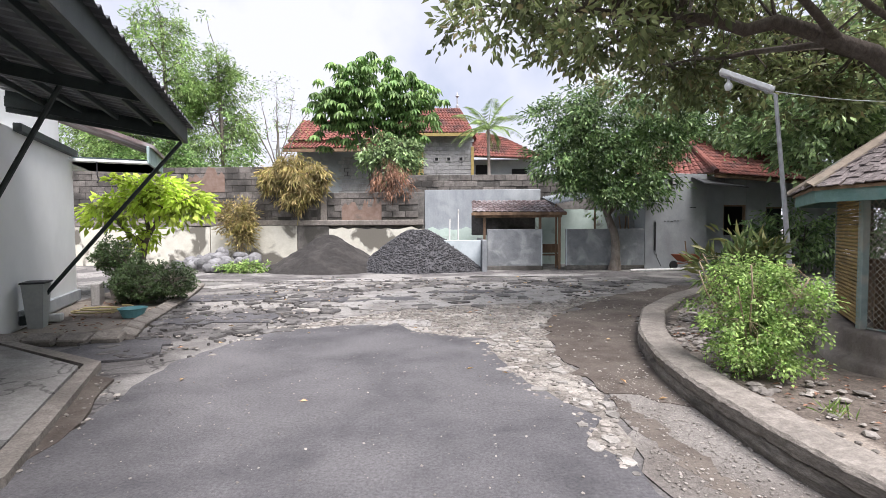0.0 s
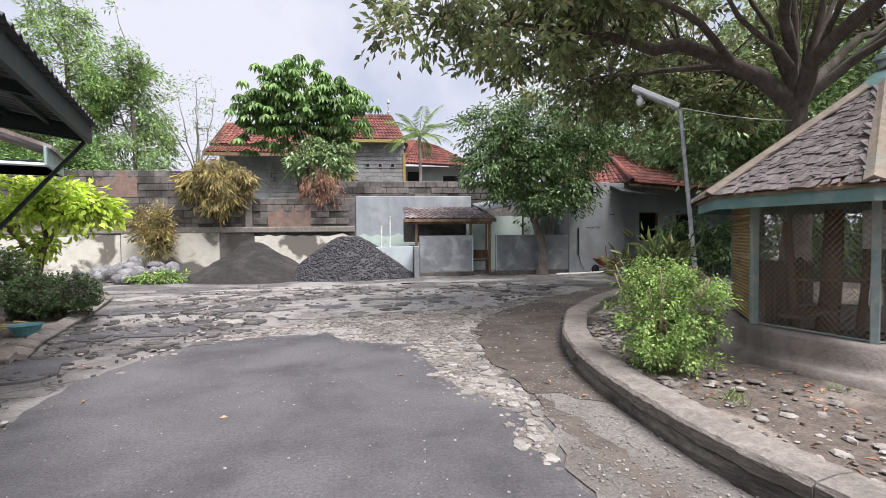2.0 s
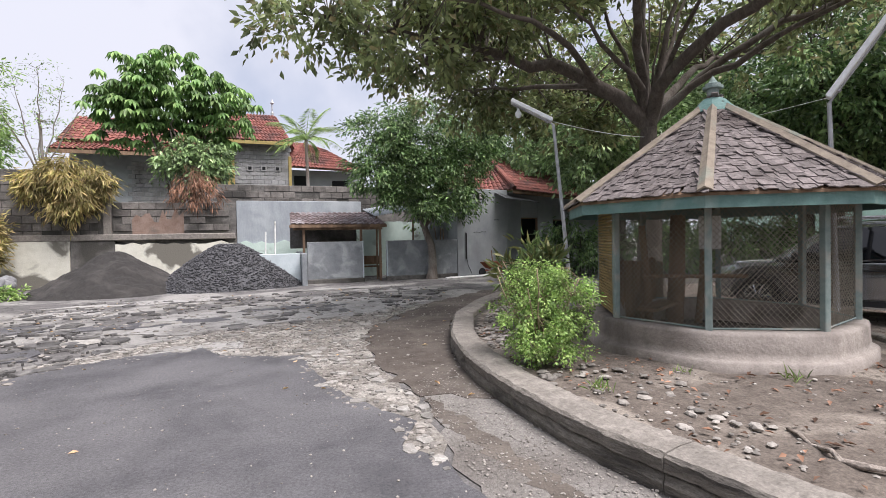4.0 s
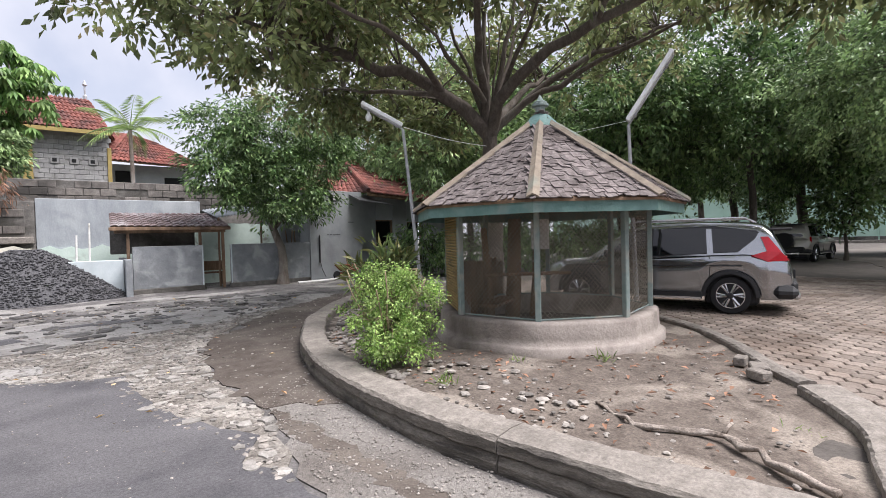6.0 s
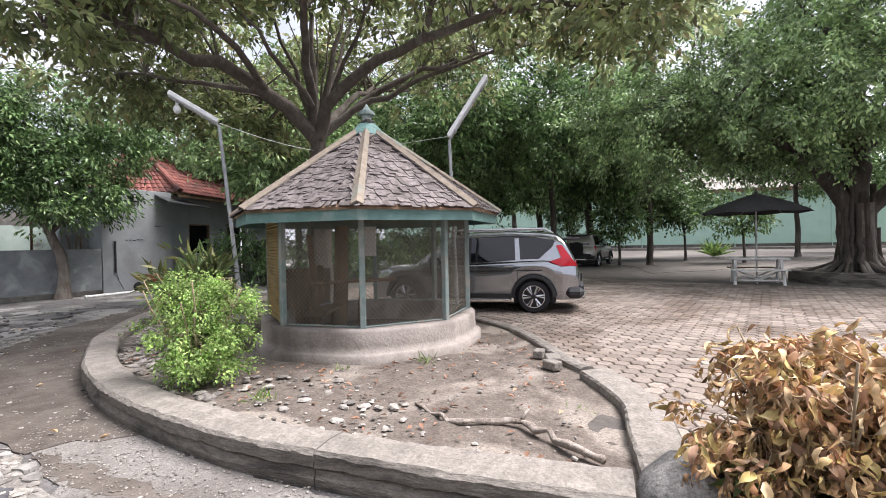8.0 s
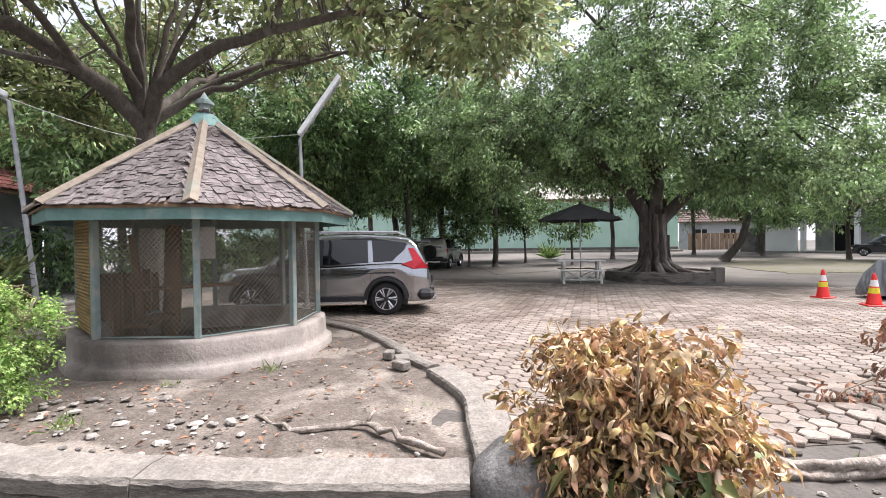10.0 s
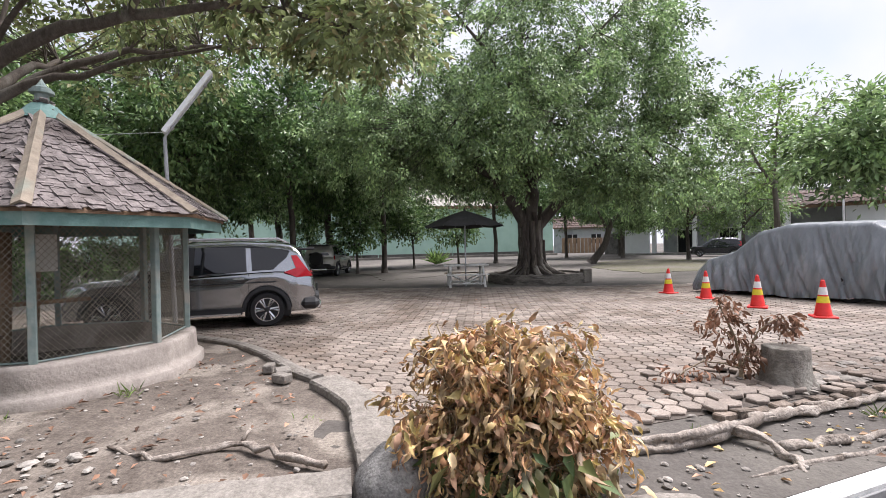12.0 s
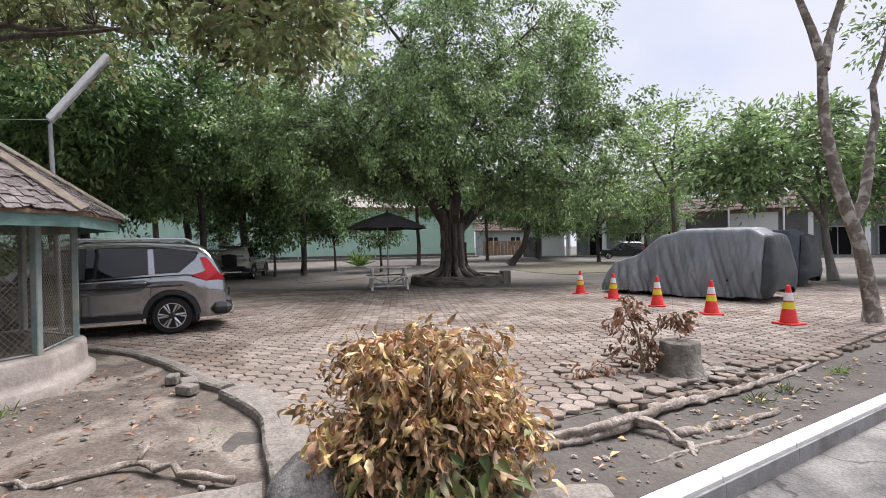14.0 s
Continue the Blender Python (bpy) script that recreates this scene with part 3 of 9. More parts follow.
def scabs(name, label, poly, n, lo, hi, z, material, seed, thick=0.014):
    """Flat broken-off plates of road crust, each with a torn outline."""
    rnd, b, k = random.Random(seed), Build(), 0
    xs, ys = [p[0] for p in poly], [p[1] for p in poly]
    while k < n:
        x, y = rnd.uniform(min(xs), max(xs)), rnd.uniform(min(ys), max(ys))
        if not inside(x, y, poly):
            continue
        s, m, a0 = lo + (hi - lo) * rnd.random() ** 2, rnd.randint(7, 11), rnd.uniform(0, 6.28)
        st, t = rnd.uniform(0.8, 1.25), thick * rnd.uniform(0.5, 1.4)
        ring = []
        for i in range(m):
            a, q = a0 + 6.283 * i / m, s * rnd.uniform(0.45, 1.1)
            ring.append((x + q * math.cos(a) * st, y + q * math.sin(a) / st ** 0.5))
        tz = z + rnd.uniform(0, 0.006)
        vs = [(p, q, z - 0.02) for p, q in ring] + [(x + (p - x) * 0.93, y + (q - y) * 0.93, tz + t) for p, q in ring]
        b.add(vs, [tuple(range(m, 2 * m))] + [(i, (i + 1) % m, m + (i + 1) % m, m + i) for i in range(m)])
        k += 1
    return tagged(part(name, b, material, fix=False), label, "road crust", kind="stuff")


M_SCAB = surf("asphalt_scab", (0.06, 0.057, 0.056), (0.13, 0.125, 0.12), 9, (0.19, 0.182, 0.17), 2.5, (0.5, 0.66), 0.92, 0.8, 40, vary=0.35, island=True, speck=0.3)
M_SLAB = surf("pale_slab", (0.2, 0.19, 0.172), (0.34, 0.325, 0.3), 8, (0.15, 0.14, 0.125), 2, (0.52, 0.66), 0.92, 0.7, 40, vary=0.3, island=True, speck=0.3)
scabs("road_crust", "dark plates of old asphalt crust", [(-6.6, 8.2), (-4.4, 6.0), (-3.4, 6.6), (-2.4, 9.2), (-2.8, 12.0), (-5.6, 13.2)], 240, 0.02, 0.22, 0.026, M_SCAB, 71, 0.012)
scabs("road_crust", "dark plates of old asphalt crust", [(-6, 13), (-2.6, 9.4), (1.4, 11), (5.2, 13.5), (5.5, 16.5), (-6, 17.4)], 200, 0.03, 0.3, 0.03, M_SCAB, 72, 0.01)
scabs("road_crust", "pale broken plates of cement and asphalt", RUBBLE, 420, 0.015, 0.13, 0.016, M_SLAB, 73, 0.02)
scabs("road_crust", "pale broken plates of cement and asphalt", [(-5, 10), (-2, 9), (2, 10.4), (5, 13.6), (3, 16), (-5, 15)], 40, 0.05, 0.4, 0.03, M_SLAB, 74, 0.01)

# the raised yard behind the kerbs
KERB_OUT = [(7.2, 13.0), (6.0, 12.2), (4.6, 10.75), (3.43, 9.1), (2.7, 7.45), (2.38, 6.3), (2.24, 5.2), (2.22, 4.35), (2.28, 3.4), (2.45, 2.6), (2.65, 1.7), (2.93, 0.72)]
YARD = [(7.4, 12.9), (6.2, 12.0), (4.8, 10.5), (3.63, 8.95), (2.9, 7.35), (2.58, 6.2), (2.44, 5.2), (2.42, 4.35), (2.48, 3.45), (2.65, 2.65), (2.85, 1.75), (3.1, 0.6),
        (3.0, -0.4), (2.98, -1.4), (4.66, -4.9), (8.8, -13.6), (22, -42), (90, -190), (300, -190), (300, 120), (60, 22), (20, 15.2)]
setting("yard_ground", Build().prism(YARD, -0.04, 0.165), M_YARD, "raised earth yard of dark packed dirt")


def bed_mesh():
    poly = [(7.0, 12.6), (4.9, 10.3), (3.75, 8.8), (3.0, 7.2), (2.7, 6.1), (2.56, 5.2), (2.55, 4.35), (2.6, 3.5), (2.75, 2.8), (2.95, 1.8), (3.15, 0.6),
            (3.33, 0.6), (3.88, 0.78), (4.58, 1.03), (5.04, 1.34), (5.42, 1.68), (5.56, 1.81), (5.94, 2.21), (6.64, 2.81), (7.23, 3.4), (7.72, 4.04), (8.02, 4.63), (8.42, 5.63), (8.82, 7.03), (9.7, 9.0), (9.8, 12.8)]
    b, step, idx = Build(), 0.08, {}
    for i in range(int(8.2 / step)):
        for j in range(int(12.6 / step)):
            x, y = 2.4 + i * step, 0.6 + j * step
            if inside(x, y, poly):
                idx[i, j] = len(b.v)
                p = Vector((x, y, 0))
                near = min(math.dist((x, y), q) for q in ((3.7, 0.9), (4.3, 1.2), (4.9, 1.6), (5.4, 2.1), (5.9, 2.6), (6.5, 3.1), (7.1, 3.7), (7.6, 4.4)))
                b.v.append((x, y, 0.205 - 0.03 * max(0.0, 1 - near / 1.1) + 0.025 * noise.noise(p * 1.3) + 0.012 * noise.noise(p * 5)))
    for i, j in list(idx):
        q = [idx.get(k) for k in ((i, j), (i + 1, j), (i + 1, j + 1), (i, j + 1))]
        if None not in q:
            b.f.append(tuple(q))
    return b


setting("bed_soil", bed_mesh(), M_SOIL, "bare trodden soil of the planting bed", smooth=True, fix=False)


def kerb(name, line, width, top, face_mat, label, seed, inner_drop=0.1, group_tag=True, low=-0.03):
    """A cast kerb swept along a line; width is to the left of the line's way."""
    pts = spline([(x, y, 0) for x, y in line], 0.06)
    b, rows = Build(), []
    sec = [(0.0, low), (-0.015, top * 0.28), (0.012, top * 0.5), (0.03, top * 0.54), (-0.012, top * 0.58), (-0.015, top * 0.9), (0.02, top), (width * 0.5, top + 0.012), (width - 0.02, top), (width, top - 0.02), (width, top - inner_drop - 0.08)]
    if low > 0:
        sec = [(0.0, low), (0.0, top * 0.5), (0.0, top * 0.6), (0.0, top * 0.7), (0.0, top * 0.8), (0.004, top * 0.95), (0.02, top), (width * 0.5, top + 0.01), (width - 0.02, top), (width, top - 0.02), (width, top - inner_drop - 0.08)]
    for i, p in enumerate(pts):
        d = (pts[min(i + 1, len(pts) - 1)] - pts[max(i - 1, 0)]).normalized()
        nrm = Vector((-d.y, d.x, 0))
        row = []
        for k, (o, z) in enumerate(sec):
            w = noise.noise(Vector((p.x * 2.2, p.y * 2.2, k * 1.7 + seed))) * 0.007 + noise.noise(Vector((p.x * 13, p.y * 13, k * 3.1 + seed))) * 0.012
            row.append(p + nrm * (o + (w if k not in (0, 10) else 0)) + Vector((0, 0, z + (w * 0.8 if 1 < k < 10 else 0))))
        rows.append(row)
    n = len(sec)
    b.add([v for r in rows for v in r], [(i * n + k, i * n + k + 1, (i + 1) * n + k + 1, (i + 1) * n + k) for i in range(len(rows) - 1) for k in range(n - 1)]
          + [tuple(range(n)), tuple(range((len(rows) - 1) * n, len(rows) * n))])
    # outer faces get the darker cement, with that side's shade in its colour
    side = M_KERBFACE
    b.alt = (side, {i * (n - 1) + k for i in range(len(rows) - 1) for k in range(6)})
    return setting(name, b, face_mat, label)


def cut(line, a, b):
    """The stretch of a line between two shares of its length."""
    pts = [Vector((x, y)) for x, y in line]
    run = [0]
    for p, q in zip(pts, pts[1:]):
        run.append(run[-1] + (q - p).length)
    out = []
    for s in np.linspace(a * run[-1], b * run[-1], max(3, int((b - a) * 26))):
        i = max(k for k in range(len(run)) if run[k] <= s + 1e-9)
        i = min(i, len(pts) - 2)
        u = (s - run[i]) / (run[i + 1] - run[i])
        p = pts[i].lerp(pts[i + 1], u)
        out.append((p.x, p.y))
    return out


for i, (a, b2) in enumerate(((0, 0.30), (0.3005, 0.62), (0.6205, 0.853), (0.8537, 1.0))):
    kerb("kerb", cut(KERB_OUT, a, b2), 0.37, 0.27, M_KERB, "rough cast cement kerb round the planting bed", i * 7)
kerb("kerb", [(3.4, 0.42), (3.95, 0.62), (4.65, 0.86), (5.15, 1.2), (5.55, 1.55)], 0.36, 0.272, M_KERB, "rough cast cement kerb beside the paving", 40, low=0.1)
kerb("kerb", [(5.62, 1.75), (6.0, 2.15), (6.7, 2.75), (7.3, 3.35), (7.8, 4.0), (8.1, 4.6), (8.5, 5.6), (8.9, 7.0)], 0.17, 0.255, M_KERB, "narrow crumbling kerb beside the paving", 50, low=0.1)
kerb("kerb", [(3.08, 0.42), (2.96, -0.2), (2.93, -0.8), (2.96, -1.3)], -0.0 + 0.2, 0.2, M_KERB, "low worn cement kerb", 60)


def white_kerb():
    th = thing("white_kerb", (2.86, -1.2, 0), math.atan2(-3.6, 1.75), "white painted kerb with dark grey side", "kerb")
    th["kind"] = "structure"
    L = 16.0
    for i in range(16):
        x0 = i * 1.0
        part("kerb_stone", Build().box((x0 + 0.5, 0.045, 0.06), (0.998, 0.29, 0.2), 0, 0.012), M_WHITEKERB, th)
        part("kerb_side", Build().box((x0 + 0.5, -0.108, 0.035), (0.998, 0.02, 0.17), 0, 0.004), M_GREYPAINT, th, "dark grey painted side")


white_kerb()


def brick_edging():
    """Tilted and sunken bricks along the paving towards the white kerb."""
    rnd = random.Random(17)
    th = thing("brick_edging", (4.1, -1.2, 0.1), 0, "worn crooked brick edging of the paving", "edging")
    th["kind"] = "structure"
    shapes = [Build().box((0, 0, 0), (0.22 * q, 0.11, 0.13), 0, 0.012).mesh("brick", M_EDGEBRICK) for q in (1.0, 0.8, 0.6, 0.9)]
    line = spline([(4.13, -1.2, 0), (4.45, -2.02, 0), (4.9, -3.12, 0), (5.8, -5.12, 0), (6.9, -7.29, 0), (8.9, -11.5, 0)], 0.23)
    for p, q in zip(line, line[1:]):
        if rnd.random() < 0.14:
            continue
        ob = new("brick", rnd.choice(shapes))
        ob.parent = th
        m = (p + q) / 2
        ob.matrix_basis = Matrix.Translation((m.x - 4.1 + rnd.uniform(-0.02, 0.02), m.y + 1.2, 0.05 + rnd.uniform(-0.02, 0.02))) \
            @ Euler((rnd.uniform(-0.22, 0.22), rnd.uniform(-0.1, 0.1), math.atan2(q.y - p.y, q.x - p.x) + rnd.uniform(-0.15, 0.15))).to_matrix().to_4x4()


M_EDGEBRICK = surf("edge_brick", (0.15, 0.115, 0.09), (0.27, 0.22, 0.18), 12, (0.1, 0.085, 0.07), 3, (0.5, 0.66), 0.95, 0.9, 30, vary=0.3, speck=0.3)
brick_edging()


# ---- long boundary wall ----
def blocks(parent, x0, x1, z0, z1, y, w, h, seed, skip=0.0, mesh_name="wall_block", t=0.05):
    """Courses of blocks, each an object of its own on shared meshes, proud of the wall behind."""
    rnd = random.Random(seed)
    shapes = []
    for k in range(4):
        shapes.append(Build().box((0, 0, 0), (w - 0.025, t, h - 0.022), 0, 0.012).mesh(mesh_name, M_BLOCK))
    rows = int(round((z1 - z0) / h))
    for r in range(rows):
        x = x0 + (w / 2 if r % 2 else 0)
        while x + w <= x1 + 0.01:
            if rnd.random() >= skip:
                ob = new("block", rnd.choice(shapes))
                ob.parent = parent
                ob.location = (x + w / 2, y + rnd.uniform(-0.012, 0.006), z0 + (r + 0.5) * h)
            x += w


def box_setting(name, x0, x1, y0, y1, z0, z1, material, label, ch=0.015):
    return setting(name, Build().box(((x0 + x1) / 2, (y0 + y1) / 2, (z0 + z1) / 2), (x1 - x0, y1 - y0, z1 - z0), 0, ch), material, label)


def rough_band(name, x0, x1, z0, z1, y, thick, material, label, seed=0, top_rag=0.06, step=0.3):
    """A wall face with an uneven upper edge."""
    rnd = random.Random(seed)
    n = max(2, int((x1 - x0) / step))
    xs = [x0 + (x1 - x0) * i / n for i in range(n + 1)]
    tops = [z1 + rnd.uniform(-top_rag, top_rag * 0.4) for _ in xs]
    front = [(x, y, z0) for x in xs] + [(x, y, t) for x, t in zip(xs[::-1], tops[::-1])]
    back = [(p[0], y + thick, p[2]) for p in front]
    return setting(name, Build().hull(front, back), material, label)


wall = box_setting("wall_north", -40, -6.15, 23.36, 23.6, 0, 4.62, M_BLOCKBACK, "old dark blockwork boundary wall")
blocks(wall, -22.0, -6.3, 2.0, 4.6, 23.345, 0.62, 0.3, 5, 0.12)
box_setting("wall_pillar", -6.3, -6.02, 23.22, 23.5, 1.9, 4.7, M_KERB, "cement pillar of the boundary wall")
low = box_setting("wall_low", -6.02, -1.36, 23.36, 23.6, 0, 3.45, M_BLOCKBACK, "lower stretch of old dark boundary wall")
blocks(low, -5.98, -1.5, 2.25, 3.45, 23.345, 0.62, 0.3, 6, 0.15)
rough_band("wall_render", -5.3, -3.4, 2.14, 3.05, 23.305, 0.03, M_REDRENDER, "patch of reddish old render", 3, 0.45, 0.15)
rough_band("wall_render", -12.6, -10.9, 3.5, 4.6, 23.305, 0.03, M_REDRENDER, "patch of reddish old render", 4, 0.5, 0.15)
box_setting("wall_ledge", -22, -1.4, 23.12, 23.4, 1.88, 2.14, M_KERB, "rough cement ledge along the boundary wall", 0.03)
rough_band("wall_paint", -40, -11.6, -0.02, 1.88, 23.16, 0.2, M_CREAM, "cream wall base with stained peeling paint", 5, 0.05)
rough_band("wall_paint", -11.55, -7.42, -0.02, 1.9, 23.14, 0.2, M_CREAM, "cream wall base with stained peeling paint", 6, 0.05)
rough_band("wall_bricks", -7.4, -5.9, -0.02, 1.95, 23.17, 0.2, M_BLOCKBACK, "bared dark brick stretch of the wall base", 6, 0.03)
rough_band("wall_paint", -5.88, -1.36, -0.02, 1.8, 23.13, 0.2, M_CREAM, "cream wall base with stained peeling paint", 7, 0.12)
back = box_setting("wall_back", -2.2, 9.0, 24.2, 24.4, 0, 4.35, M_BLOCKBACK, "old dark blockwork wall behind the cement wall")
blocks(back, -2.1, 6.0, 3.15, 4.35, 24.185, 0.55, 0.3, 8, 0.1)
box_setting("wall_cement", -1.34, 4.15, 23.34, 23.62, 0, 3.55, M_STUCCO, "blue-grey cement rendered wall")
rough_band("wall_mint", -1.3, 1.6, -0.02, 1.75, 23.26, 0.07, M_MINT, "mint painted wall base with peeling top", 8, 0.12)
rough_band("wall_mint", 1.62, 7.9, -0.02, 2.6, 23.24, 0.1, M_MINT, "mint painted back wall of the shed", 9, 0.05)
box_setting("wall_pale", -1.2, 1.12, 19.85, 20.05, -0.02, 1.24, M_PALEBLUE, "low pale blue painted wall")
box_setting("wall_return", 1.14, 1.34, 19.3, 23.2, -0.02, 1.25, M_GATE, "grey return wall beside the gate panel")


def gate_panel(x0, x1, y, label):
    th = thing("wall_panel", ((x0 + x1) / 2, y, 0), 0, label, "wall panel", "cement panels at the passage")
    w = x1 - x0
    part("panel", Build().box((0, 0, 0.92), (w, 0.13, 1.5), 0, 0.012), M_GATE, th)
    part("foot", Build().box((0, 0, 0.08), (w + 0.05, 0.2, 0.2), 0, 0.03), M_BLOCKBACK, th, "dark crumbling footing")
    part("edge", Build().box((-w / 2 + 0.03 if x0 > 4 else w / 2 - 0.03, -0.005, 0.92), (0.05, 0.15, 1.5), 0, 0.01), M_PALEBLUE, th, "pale cement edge")


gate_panel(1.4, 3.65, 20.15, "free-standing grey cement wall panel beside the passage")
gate_panel(4.62, 7.8, 20.25, "free-standing grey cement wall panel beside the tree")


def tile_roof(name, parent, p0, p1, p2, p3, material, cols, rows, label="", lift=0.05):
    """Rows of curved tiles over the slope p0 p1 (eave) to p3 p2 (ridge)."""
    p0, p1, p2, p3 = (Vector(p) for p in (p0, p1, p2, p3))
    b = Build()
    nrm = (p1 - p0).cross(p3 - p0).normalized()
    if nrm.z < 0:
        nrm = -nrm
    for r in range(rows):
        v0, v1 = r / rows, min(1.0, (r + 1.12) / rows)
        for c in range(cols):
            prof = []
            for k in range(4):
                u = (c + k / 3.0 * 1.02) / cols
                h = (0.0, 0.8, 0.9, 0.0)[k] * lift
                lo = p0.lerp(p1, min(u, 1)).lerp(p3.lerp(p2, min(u, 1)), v0) + nrm * (h + lift * 0.55)
                hi = p0.lerp(p1, min(u, 1)).lerp(p3.lerp(p2, min(u, 1)), v1) + nrm * h
                prof.append((lo, hi))
            vs = [a for a, _ in prof] + [c2 for _, c2 in prof] + [a - nrm * lift * 0.5 for a, _ in prof]
            b.add(vs, [(k, k + 1, k + 5, k + 4) for k in range(3)] + [(k, k + 1, k + 9, k + 8) for k in range(3)])
    b2 = Build().hull([p0, p1, p2, p3], [p - nrm * 0.06 for p in (p0, p1, p2, p3)])
    ob = part(name, b2, M_WOOD, parent, label)
    tl = part("roof_tiles", b, material, ob, kind="stuff", fix=False)
    return ob


def shed():
    th = thing("shed", (2.7, 21.3, 0), 0, "small open lean-to shed with weathered tile roof", "shed")
    tile_roof("roof", th, (-1.9, -1.1, 2.38), (1.95, -1.1, 2.34), (1.75, 1.0, 2.95), (-1.85, 1.0, 2.95), M_TILEDARK, 16, 7)
    part("eave_board", Build().box((0, -1.12, 2.3), (3.9, 0.05, 0.12), 0, 0.01), M_WOOD, th)
    for x in (-1.4, 0.9, 1.7):
        part("post", Build().box((x, -0.9, 1.17), (0.1, 0.1, 2.36), 0, 0.01), M_WOOD, th)
    part("beam", Build().box((0, -0.92, 2.2), (3.6, 0.08, 0.1), 0, 0.01), M_WOOD, th)
    part("side_wall", Build().box((-0.4, 1.15, 1.85), (2.9, 0.12, 0.9), 0, 0.02), M_BLOCKBACK, th, "mossy dark blockwork under the roof")
    be = thing("bench", (4.2, 22.4, 0), 0, "dark wooden bench in the shed", "bench")
    part("seat", Build().box((0, 0, 0.5), (1.3, 0.4, 0.06), 0, 0.01), M_WOOD, be)
    part("backrest", Build().box((0, 0.2, 0.78), (1.3, 0.05, 0.4), 0, 0.01), M_WOOD, be)
    for x in (-0.55, 0.55):
        part("leg", Build().box((x, 0, 0.235), (0.07, 0.36, 0.47), 0, 0.005), M_WOOD, be)


shed()
awning = Build()
vs = []
for i in range(57):
    x, z = 4.3 + i * 0.03, 2.75 + 0.005 * i + 0.03 * math.cos(i * math.pi / 2)
    vs += [(x, 21.0, z), (x - 0.2, 23.0, z + 0.4), (x, 21.0, z - 0.01), (x - 0.2, 23.0, z + 0.39)]
awning.add(vs, [(4 * i, 4 * i + 4, 4 * i + 5, 4 * i + 1) for i in range(56)] + [(4 * i + 2, 4 * i + 3, 4 * i + 7, 4 * i + 6) for i in range(56)] + [(4 * i, 4 * i + 2, 4 * i + 6, 4 * i + 4) for i in range(56)])
solid("corrugated_awning", awning, M_STUCCO, "blue-grey corrugated sheet awning over the passage", "awning")
for x in (6.05, 4.4):
    solid("awning_post", Build().box((x, 21.05, 1.37), (0.07, 0.07, 2.76), 0, 0.01), M_WOOD, "thin dark timber post under the awning", "post")
for x, h in ((-0.15, 2.1), (0.2, 2.5)):
    solid("pipe", Build().tube([(x, 20.0, 1.2), (x + 0.02, 20.02, h)], 0.03, 8), M_WHITE, "upright white plastic pipe by the mint wall", "pipe")


